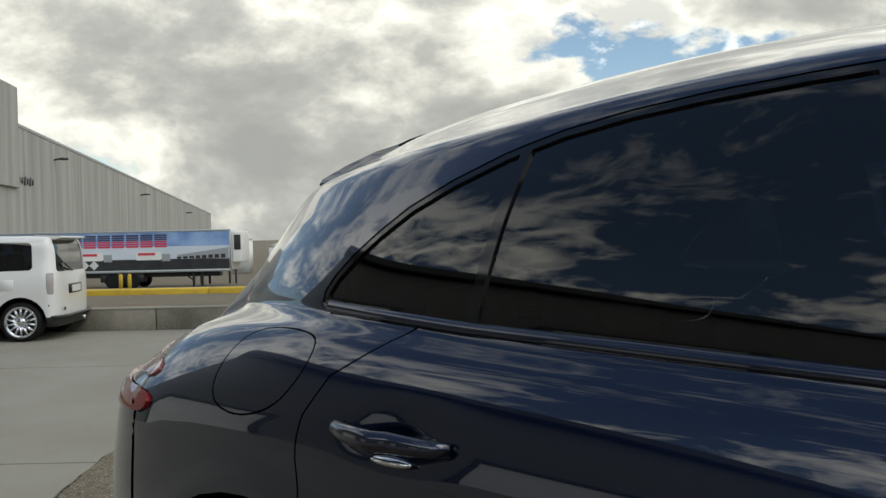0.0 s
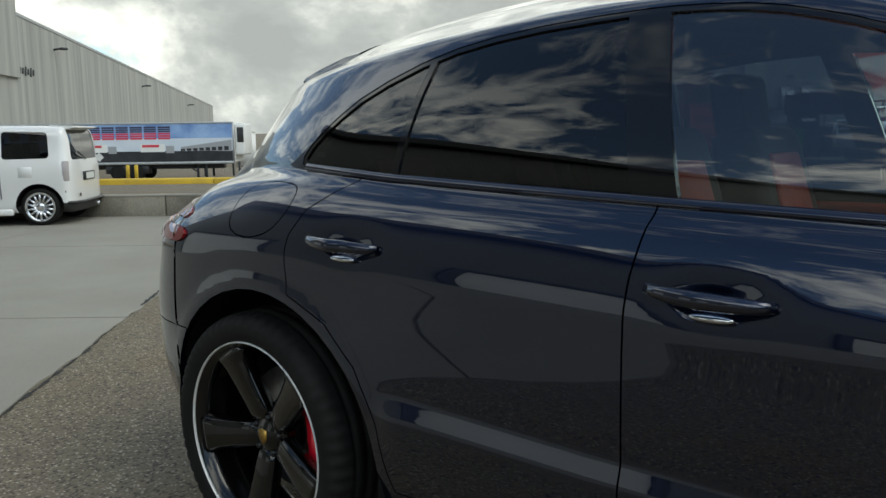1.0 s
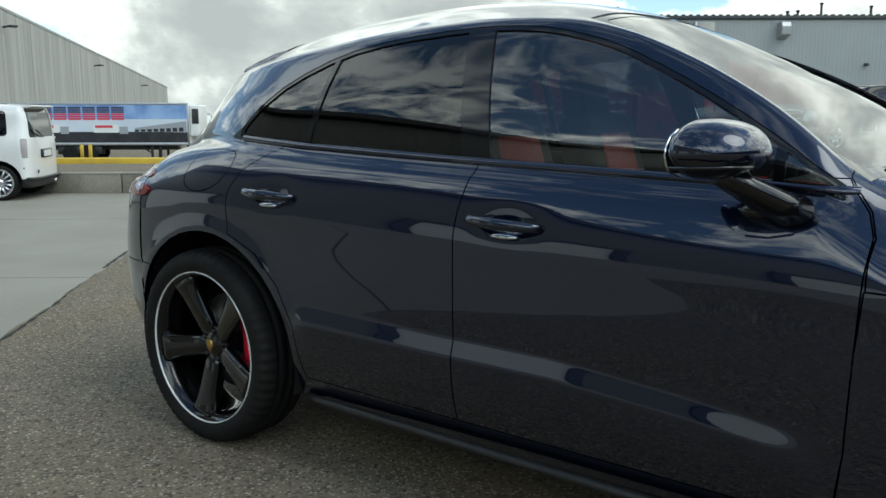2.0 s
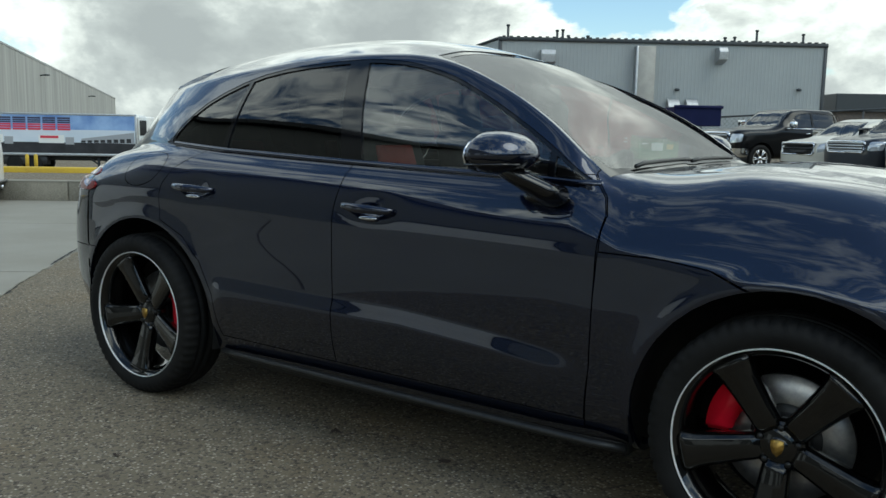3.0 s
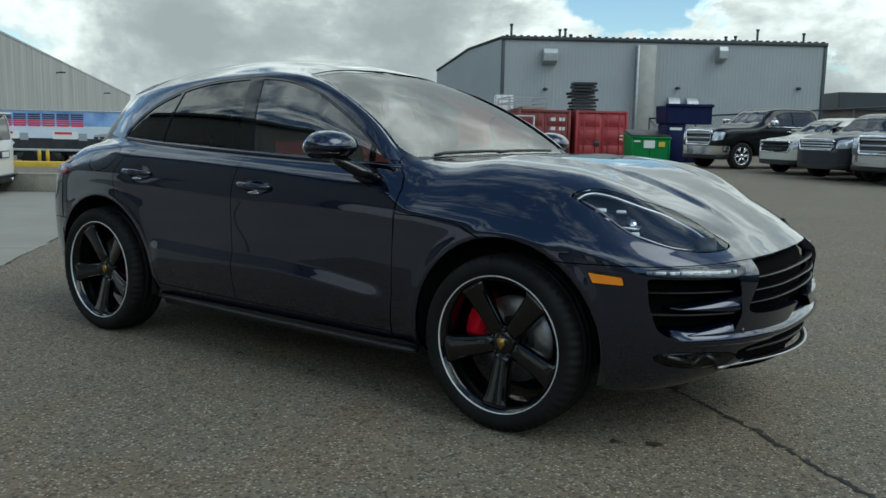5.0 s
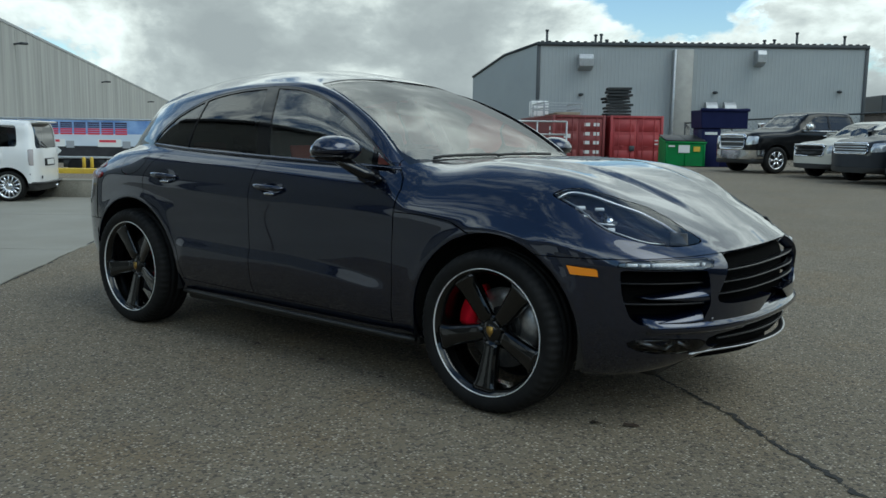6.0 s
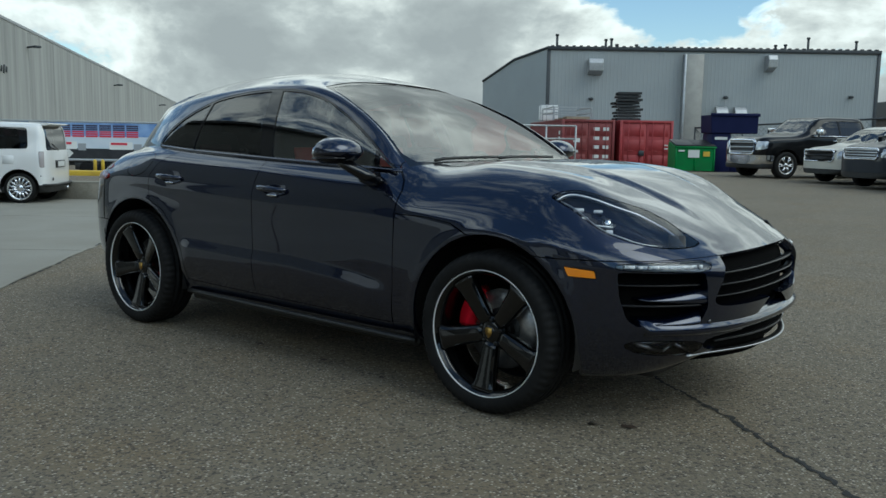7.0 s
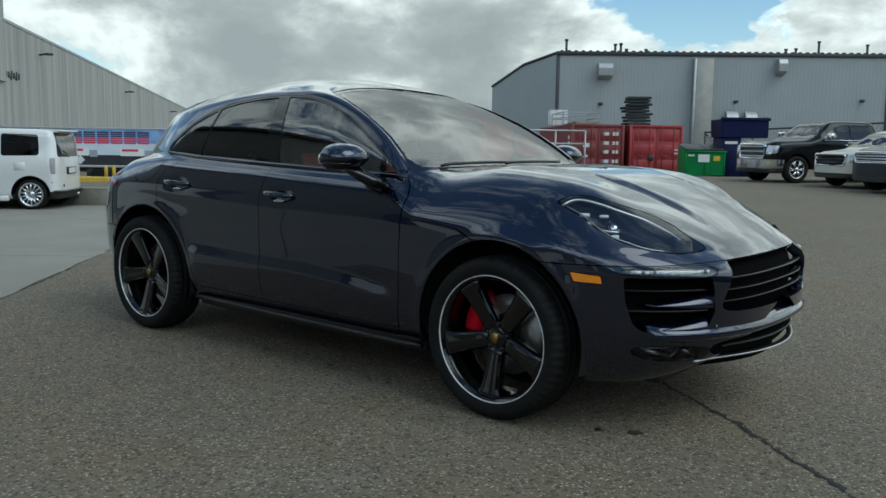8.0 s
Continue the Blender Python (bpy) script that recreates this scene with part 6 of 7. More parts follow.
def build_metal_building():
    a, b = (-27.6, 48.5), (-9.2, 62.3)
    m, ln = facing(a, b)
    h = 7.62
    house = thing("metal_building", "grey metal-clad industrial building with dark trim", "building", m)
    # front wall in ribbed sheets
    n = 22
    for k in range(n):
        x0, x1 = ln * k / n, ln * (k + 1) / n
        bm = bmesh.new()
        ribs = 4
        prof = []
        for r in range(ribs):
            w = (x1 - x0) / ribs
            s = x0 + r * w
            prof += [(s, 0.0), (s + w * 0.72, 0.0), (s + w * 0.80, -0.010), (s + w * 0.92, -0.010)]
        prof += [(x1, 0.0), (x1, 0.12), (x0, 0.12)]
        prism(bm, prof, -1.0, h, "z")
        part("wall_sheet", bm, GREY_METAL, house, smooth=False)
    # end wall that falls away to the rear
    minv = m.inverted()
    e0 = minv @ Vector((-27.6, 48.5, 0))
    e1 = minv @ Vector((-31.9, 50.55, 0))
    e2 = minv @ Vector((-36.4, 52.75, 0))
    bm = bmesh.new()
    face = [(e0.x, e0.y + 0.01, -1), (e2.x, e2.y, -1), (e2.x, e2.y, 5.75), (e1.x, e1.y, 7.10), (e0.x, e0.y + 0.01, h)]
    v0 = [bm.verts.new(p) for p in face]
    v1 = [bm.verts.new((p[0] + 0.12, p[1] + 0.25, p[2])) for p in face]
    bm.faces.new(v0), bm.faces.new(list(reversed(v1)))
    for i in range(5):
        bm.faces.new((v0[i], v1[i], v1[(i + 1) % 5], v0[(i + 1) % 5]))
    bmesh.ops.recalc_face_normals(bm, faces=bm.faces)
    part("end_wall", bm, GREY_METAL, house, smooth=False)
    bm = bmesh.new()
    roof = [(0, 0.12, h - 0.05), (ln, 0.12, h - 0.05), (ln, 24, 5.4), (e2.x + 1, 24, 5.4), (e2.x + 0.1, e2.y + 0.1, 5.70), (e1.x + 0.1, e1.y + 0.1, 7.04)]
    bm.faces.new([bm.verts.new(p) for p in roof])
    bmesh.ops.solidify(bm, geom=bm.faces[:], thickness=0.1)
    part("roof", bm, DARK_TRIM, house, smooth=False)
    part("far_wall", box_bm((ln - 0.12, 0.12, -1), (ln, 24, 5.3)), GREY_METAL, house, smooth=False)
    bm = bmesh.new()
    tube(bm, [(e0.x, e0.y - 0.03, h + 0.03), (e1.x, e1.y - 0.03, 7.14), (e2.x, e2.y - 0.03, 5.79)], 0.10, 6)
    part("gable_trim", bm, DARK_TRIM, house)
    part("eaves_trim", box_bm((-0.1, -0.14, h - 0.16), (ln + 0.1, -0.002, h + 0.10), 0.02, 1), DARK_TRIM, house)
    for k in range(46):
        x = ln * (k + 0.5) / 46
        part("eaves_rib", box_bm((x - 0.10, -0.16, h + 0.10), (x + 0.10, 0.10, h + 0.17)), DARK_TRIM, house, smooth=False)
    part("corner_trim", box_bm((-0.13, -0.07, -1), (0.13, -0.002, h - 0.16), 0.01, 1), DARK_TRIM, house)
    part("corner_trim", box_bm((ln - 0.14, -0.07, -1), (ln + 0.10, -0.002, h - 0.16), 0.01, 1), DARK_TRIM, house)
    part("duct", box_bm((9.55, -0.60, -1), (10.75, -0.04, h - 0.36), 0.03, 1), DUCT, house, "grey-beige vertical duct on the wall")
    part("duct_side", box_bm((9.40, -0.62, -1), (9.55, -0.05, h - 0.36), 0.02, 1), GALV, house)
    for x, z, w in ((3.25, 6.35, 1.0), (15.4, 6.75, 0.62)):
        bm = bmesh.new()
        prism(bm, [(-0.9, z - 0.35), (-0.05, z - 0.6), (-0.05, z + 0.5), (-0.75, z + 0.5), (-0.95, z + 0.2)], x - w / 2, x + w / 2, "x")
        bmesh.ops.bevel(bm, geom=bm.edges[:], offset=0.03, segments=1, affect="EDGES")
        part("vent_hood", bm, GALV, house, "galvanised wall vent hood", smooth=False)
    for x, z in ((3.05, 4.1), (12.5, 4.35), (21.2, 4.5)):
        bm = bmesh.new()
        blob(bm, (x, -0.15, z), (0.19, 0.16, 0.11))
        part("wall_lamp", bm, DARK_TRIM, house)
    for x in (12.2, 13.5):
        bm = bmesh.new()
        prism(bm, rounded([(-0.8, 2.3), (-0.8, 3.0), (-0.5, 3.6), (-0.05, 3.75), (-0.05, 2.3)], 1), x - 0.4, x + 0.4, "x")
        part("exhaust_hood", bm, GALV, house, "galvanised exhaust hood", smooth=False)
    for x, hh in ((0.7, 1.0), (4.2, 0.7), (4.6, 0.75), (5.0, 0.35), (6.4, 0.35), (16.3, 0.45), (17.0, 0.5), (18.6, 1.0), (22.0, 0.8)):
        bm = bmesh.new()
        tube(bm, [(x, 1.5, h - 0.3), (x, 1.5, h + hh)], 0.09, 8)
        tube(bm, [(x, 1.5, h + hh), (x, 1.5, h + hh + 0.12)], 0.13, 8)
        part("roof_vent", bm, DARK_TRIM, house)
    return house


build_metal_building()


def build_low_building():
    m, ln = facing((-10.5, 76.0), (25.0, 98.0))
    th = thing("low_building", "long low brown building with a dark flat roof edge", "building", m)
    part("wall", box_bm((0, 0, -1), (ln, 14, 4.0)), mottled("brown_wall", (0.16, 0.13, 0.11), (0.12, 0.10, 0.09), 0.4, rough=0.85), th, smooth=False)
    part("roof_edge", box_bm((-0.4, -0.5, 3.4), (ln + 0.4, 14.4, 4.9), 0.05, 1), DARK_TRIM, th, smooth=False)
    for k in range(8):
        part("window", box_bm((2 + k * 4.6, -0.03, 1.0), (4.2 + k * 4.6, 0.02, 2.4)), TINT_REAR, th, smooth=False)


build_low_building()


def ribbed(bm, x0, x1, z0, z1, y, pitch=0.28, deep=0.036, axis="y"):
    """A sheet of trapezoid corrugations."""
    n = max(1, int((x1 - x0) / pitch))
    w = (x1 - x0) / n
    prof = []
    for k in range(n):
        s = x0 + k * w
        prof += [(s, 0), (s + w * 0.25, 0), (s + w * 0.5, deep), (s + w * 0.75, deep)]
    prof.append((x1, 0))
    lo = [bm.verts.new((p, y + q, z0) if axis == "y" else (y + q, p, z0)) for p, q in prof]
    hi = [bm.verts.new((p, y + q, z1) if axis == "y" else (y + q, p, z1)) for p, q in prof]
    for i in range(len(prof) - 1):
        bm.faces.new((lo[i], lo[i + 1], hi[i + 1], hi[i]))


def build_container(a, b, base, mat, label, long=12.2, marks=False):
    """A shipping container: door end from a to b, the body behind it."""
    m, w = facing(a, b)
    c = thing("shipping_container", label, "container", m @ pose(0, 0, base), "red shipping containers")
    h = 2.58
    bm = bmesh.new()
    ribbed(bm, 0.10, long - 0.10, 0.14, h - 0.10, 0.0)
    bmesh.ops.transform(bm, matrix=Matrix(((0, 1, 0, 0.02), (1, 0, 0, 0), (0, 0, 1, 0), (0, 0, 0, 1))), verts=bm.verts)
    bmesh.ops.recalc_face_normals(bm, faces=bm.faces)
    part("side_wall", bm, mat, c, smooth=False)
    bm = bmesh.new()
    ribbed(bm, 0.10, long - 0.10, 0.14, h - 0.10, 0.0)
    bmesh.ops.transform(bm, matrix=Matrix(((0, -1, 0, w - 0.02), (1, 0, 0, 0), (0, 0, 1, 0), (0, 0, 0, 1))), verts=bm.verts)
    part("side_wall", bm, mat, c, smooth=False)
    part("roof", box_bm((0.05, 0.05, h - 0.06), (w - 0.05, long, h - 0.02)), mat, c, smooth=False)
    part("back_wall", box_bm((0.05, long - 0.08, 0.1), (w - 0.05, long, h - 0.05)), mat, c, smooth=False)
    part("floor", box_bm((0.05, 0.05, 0.02), (w - 0.05, long, 0.12)), DARK_TRIM, c, smooth=False)
    for x in (0.0, w - 0.13):
        for y in (0.0, long - 0.13):
            part("corner_post", box_bm((x, y, 0), (x + 0.13, y + 0.13, h), 0.01, 1), mat, c)
    part("door_sill", box_bm((0.13, 0.0, 0.0), (w - 0.13, 0.11, 0.15), 0.01, 1), mat, c)
    part("door_header", box_bm((0.13, 0.0, h - 0.14), (w - 0.13, 0.11, h), 0.01, 1), mat, c)
    for x in (0.0, w - 0.08):
        part("side_rail", box_bm((x, 0.13, 0.0), (x + 0.08, long - 0.13, 0.14), 0.01, 1), mat, c)
        part("side_rail", box_bm((x, 0.13, h - 0.10), (x + 0.08, long - 0.13, h), 0.01, 1), mat, c)
    half = (w - 0.26) / 2
    for k in range(2):
        x0 = 0.13 + k * half + 0.008
        x1 = x0 + half - 0.016
        door = part("door", box_bm((x0, 0.045, 0.16), (x1, 0.095, h - 0.15), 0.01, 1), mat, c)
        for z in (0.16, 0.95, 1.70):
            part("door_panel", box_bm((x0 + 0.10, 0.030, z + 0.06), (x1 - 0.10, 0.05, z + 0.66), 0.012, 1), mat, door)
        for f in (0.25, 0.75):
            bm = bmesh.new()
            xr = x0 + (x1 - x0) * f
            tube(bm, [(xr, 0.012, 0.06), (xr, 0.012, h - 0.06)], 0.02, 8)
            box(bm, (xr - 0.02, -0.01, 1.0), (xr + 0.26, 0.012, 1.05), 0.005, 1)
            part("lock_rod", bm, mat, door)
    if marks:
        for z in (0.62, 1.10, 1.55, 2.02):
            for x in (w * 0.60, w * 0.78):
                part("door_label", box_bm((x, 0.018, z), (x + 0.30, 0.028, z + 0.17)), LABEL_WHITE, c, "white printed label", smooth=False)
        part("door_label", box_bm((w * 0.22, 0.018, 1.42), (w * 0.22 + 0.34, 0.028, 1.62)), LABEL_WHITE, c, "white printed label", smooth=False)
        part("door_label", box_bm((w * 0.25, 0.018, 0.90), (w * 0.25 + 0.18, 0.028, 1.02)), LABEL_WHITE, c, "white printed label", smooth=False)
        for z in (1.2, 1.5, 1.8):
            part("side_mark", box_bm((-0.006, 0.6, z), (0.004, 1.0, z + 0.2)), LABEL_WHITE, c, "white printed mark", smooth=False)
    else:
        part("door_label", box_bm((w * 0.84, 0.018, 1.30), (w * 0.84 + 0.20, 0.028, 1.36)), LABEL_WHITE, c, "white printed label", smooth=False)
        part("door_label", box_bm((w * 0.84, 0.018, 1.12), (w * 0.84 + 0.20, 0.028, 1.18)), LABEL_WHITE, c, "white printed label", smooth=False)
        part("lock_box", box_bm((w * 0.36, -0.06, 0.78), (w * 0.36 + 0.28, 0.02, 1.05), 0.02, 1), DARK_TRIM, c)
    return m @ pose(0, 0, base + h)


TOP_B = build_container((-17.75, 34.15), (-15.68, 35.92), -0.32, RED_B, "maroon shipping container with white labels on its doors", marks=True)
TOP_A = build_container((-15.45, 36.05), (-13.33, 37.78), -0.32, RED_A, "bright red shipping container standing with closed doors")


def pallet(m, mat, label, group):
    p = thing("pallet", label, "pallet", m, group)
    for k in range(6):
        part("deck_board", box_bm((0.0, 0.02 + k * 0.20, 0.115), (1.2, 0.15 + k * 0.20, 0.14)), mat, p, smooth=False)
    for y in (0.0, 0.56, 1.12):
        part("bearer", box_bm((0.0, y, 0.02), (1.2, y + 0.10, 0.115)), mat, p, smooth=False)
    return p


rng = random.Random(11)
proto = None
for k in range(9):
    m = TOP_A @ pose(-0.05 + rng.uniform(-0.08, 0.08), 0.4 + rng.uniform(-0.1, 0.1), -0.018 + k * 0.165, 0, 0, rng.uniform(-5, 5))
    if proto is None:
        proto = pallet(m, BLACK_PLASTIC, "black plastic pallet in a tall stack on a container", "stacked black pallets")
    else:
        copy_thing(proto, m)
for k in range(3):
    pallet(TOP_B @ pose(0.3 + 0.3 * k, 0.5 + 2.4 * k, 0.01, 0, 0, 8 * k), WOOD, "weathered wooden pallet lying on a container", "wooden pallets")
rackm = TOP_B @ pose(0.1, 3.6, 0.0)
rack = thing("steel_rack", "low galvanised steel rack lying on a container", "rack", rackm)
for x in (0.0, 2.1):
    for y in (0.0, 4.2):
        part("rack_post", box_bm((x, y, 0), (x + 0.07, y + 0.07, 0.75)), GALV, rack, smooth=False)
for z in (0.40, 0.70):
    for x in (0.0, 2.1):
        part("rack_beam", box_bm((x, 0.07, z), (x + 0.06, 4.2, z + 0.07)), GALV, rack, smooth=False)
    for y in (0.0, 4.2):
        part("rack_beam", box_bm((0.07, y, z), (2.1, y + 0.06, z + 0.07)), GALV, rack, smooth=False)
tote = thing("bulk_tank", "white plastic bulk tank in a cage on a container", "tank", TOP_B @ pose(0.2, 9.4, 0.0))
part("tank", box_bm((0.05, 0.05, 0.1), (1.15, 0.95, 1.05), 0.08, 3), WHITE_PAINT, tote)
for x in (0.0, 0.4, 0.8, 1.18):
    part("cage_bar", box_bm((x, 0.0, 0), (x + 0.03, 0.03, 1.1)), GALV, tote, smooth=False)
for z in (0.05, 0.55, 1.08):
    part("cage_bar", box_bm((0.0, -0.02, z), (1.2, 0.0, z + 0.03)), GALV, tote, smooth=False)


def build_green_bin():
    m, w = facing((-10.85, 32.45), (-9.45, 33.55))
    d = thing("waste_bin", "green steel waste bin with black lids and labels", "bin", m @ pose(0, 0, -0.20))
    bm = bmesh.new()
    prism(bm, [(0.0, 0.12), (0.0, 1.18), (1.3, 1.42), (1.3, 0.12)], 0.0, w, "x")
    bmesh.ops.bevel(bm, geom=bm.edges[:], offset=0.02, segments=1, affect="EDGES")
    part("bin_body", bm, GREEN, d, smooth=False)
    for x in (0.0, w * 0.5 - 0.03, w - 0.07):
        part("bin_rib", box_bm((x, -0.04, 0.12), (x + 0.06, 0.0, 1.18), 0.01, 1), GREEN, d)
    part("bin_rim", box_bm((-0.05, -0.06, 1.14), (w + 0.05, 0.02, 1.22), 0.015, 1), GREEN, d)
    for k in range(2):
        bm = bmesh.new()
        box(bm, (0, 0, 0), (w / 2 - 0.02, 1.4, 0.05), 0.015, 2, pose(k * w / 2 + 0.01, -0.04, 1.23, 10))
        part("bin_lid", bm, BLACK_PLASTIC, d)
    part("bin_label", box_bm((w * 0.32, -0.048, 0.72), (w * 0.60, -0.001, 1.06)), LABEL_WHITE, d, "white notice label", smooth=False)
    part("bin_label", box_bm((w * 0.70, -0.048, 0.78), (w * 0.86, -0.001, 1.0)), YELLOW, d, "yellow notice label", smooth=False)
    part("bin_label", box_bm((0.12, -0.048, 0.98), (0.40, -0.001, 1.05)), LABEL_WHITE, d, "white printed bar", smooth=False)
    for x in (0.15, w - 0.25):
        part("bin_foot", box_bm((x, 0.1, 0.0), (x + 0.1, 1.2, 0.12)), DARK_TRIM, d, smooth=False)


build_green_bin()


def build_blue_bin():
    m, w = facing((-9.72, 33.6), (-8.10, 34.95))
    d = thing("waste_compactor", "dark blue steel waste compactor with a raised hopper", "bin", m @ pose(0, 0, -0.24))
    bm = bmesh.new()
    prism(bm, [(0.03, 1.86), (-0.02, 2.68), (w + 0.02, 2.78), (w + 0.02, 1.86)], 0.0, 1.5, "y")
    bmesh.ops.bevel(bm, geom=bm.edges[:], offset=0.03, segments=1, affect="EDGES")
    part("hopper", bm, NAVY_BIN, d, smooth=False)
    part("body", box_bm((0.10, 0.08, 0.0), (0.95, 1.4, 1.86), 0.03, 1), NAVY_BIN, d)
    part("side_box", box_bm((0.95, 0.3, 0.0), (w - 0.1, 1.4, 1.35), 0.03, 1), NAVY_BIN, d)
    part("rim", box_bm((-0.06, -0.06, 2.62), (w + 0.08, 0.0, 2.76), 0.02, 1), NAVY_BIN, d)
    part("plate", box_bm((0.22, 0.060, 1.58), (0.78, 0.079, 1.70)), LABEL_WHITE, d, "white printed bar", smooth=False)


build_blue_bin()


def build_fence():
    f = thing("yard_fence", "dark chain-link yard fence on steel posts", "fence")
    a, b = Vector((-13.1, 40.0, 1.95)), Vector((6.5, 42.0, 3.1))
    n = 8
    bm = bmesh.new()
    tube(bm, [a, b], 0.045, 8)
    part("top_rail", bm, DARK_TRIM, f)
    for k in range(n + 1):
        p = a + (b - a) * k / n
        bm = bmesh.new()
        tube(bm, [(p.x, p.y, -0.4), (p.x, p.y, p.z + 0.05)], 0.04, 8)
        part("fence_post", bm, DARK_TRIM, f)
    bm = bmesh.new()
    step = 0.22
    ln = (b - a).length
    for k in range(int(ln / step)):
        for s in (-1, 1):
            x0 = k * step
            p, q = a + (b - a) * (x0 / ln), a + (b - a) * (min(ln, max(0, x0 + s * 2.2)) / ln)
            tube(bm, [(p.x, p.y, -0.2), (q.x, q.y, q.z)], 0.006, 3, caps=False)
    part("wire_mesh", bm, DARK_TRIM, f)["kind"] = "stuff"


build_fence()


def build_railing():
    r = thing("guard_railing", "galvanised pipe guard railing beyond the car", "railing")
    a, b = Vector((-16.2, 21.5, 0)), Vector((-11.8, 25.2, 0))
    for z in (0.75, 1.25, 1.75):
        bm = bmesh.new()
        tube(bm, [a + Vector((0, 0, z)), b + Vector((0, 0, z))], 0.035, 8)
        part("rail", bm, GALV, r)
    for k in range(6):
        p = a + (b - a) * k / 5
        bm = bmesh.new()
        tube(bm, [(p.x, p.y, -0.3), (p.x, p.y, 1.76)], 0.035, 8)
        part("railing_post", bm, GALV, r)


build_railing()


# a plain dark hall closes the place behind the camera
def build_hall():
    th = thing("hall", "long grey plain-walled hall with roller doors closing the lot", "building")
    wall = mottled("hall_wall", (0.178, 0.184, 0.175), (0.152, 0.158, 0.150), 0.3, rough=0.85, fine=0.1)
    part("wall", box_bm((-5.6, -18.0, -0.5), (60, 0, 6.7), 0.05, 1), wall, th, smooth=False)
    part("roof_edge", box_bm((-5.8, -18.2, 6.7), (60.3, 0.25, 7.0), 0.03, 1), DARK_TRIM, th, smooth=False)
    for x in (-3.6, 2.2, 8.0, 13.8, 19.6):
        door = part("roller_door", box_bm((x, 0.0, -0.4), (x + 3.0, 0.05, 3.4), 0.02, 1), WHITE_PAINT, th, "pale roller door", smooth=False)
        for a, b in ((x - 0.25, x), (x + 3.0, x + 3.25)):
            part("door_jamb", box_bm((a, 0.0, -0.4), (b, 0.14, 3.7), 0.02, 1), DARK_TRIM, door, smooth=False)
        part("door_head", box_bm((x, 0.0, 3.4), (x + 3.0, 0.14, 3.7), 0.02, 1), DARK_TRIM, door, smooth=False)
    th.matrix_world = pose(-6.5, -7.0, 0, 0, 0, -50)


build_hall()


# unseen dark block, added to keep bright low sky out of the nose's reflection
def build_sky_blocker():
    th = thing("hall", "low dark plain block added out of view against bright sky", "building")
    wall = mottled("sky_blocker_wall", (0.060, 0.062, 0.060), (0.045, 0.047, 0.046), 0.3, rough=0.85, fine=0.1)
    part("wall", box_bm((0, -38, -0.5), (14, 22, 6.4), 0.05, 1), wall, th, smooth=False)
    part("roof_edge", box_bm((-0.2, -38.2, 6.4), (14.2, 22.2, 6.65), 0.03, 1), DARK_TRIM, th, smooth=False)
    th.matrix_world = pose(24.0, 0, 0)


build_sky_blocker()


# ---- parked vehicles ----
WHITE_CAR = principled("white_car_paint", (0.74, 0.74, 0.73), 0.30, Coat_Weight=1.0, Coat_Roughness=0.03)
PEARL_CAR = principled("pearl_car_paint", (0.50, 0.48, 0.42), 0.40, 0.05, Coat_Weight=0.5, Coat_Roughness=0.08)
BLACK_CAR = principled("black_car_paint", (0.004, 0.0042, 0.005), 0.30, Specular_IOR_Level=0.10, Coat_Weight=0.45, Coat_Roughness=0.03)
GREY_CAR = principled("dark_grey_car_paint", (0.024, 0.028, 0.036), 0.35, 0.2, Specular_IOR_Level=0.15, Coat_Weight=0.5, Coat_Roughness=0.03)
SLATE_CAR = principled("slate_car_paint", (0.080, 0.092, 0.115), 0.38, 0.3, Coat_Weight=0.5, Coat_Roughness=0.04)


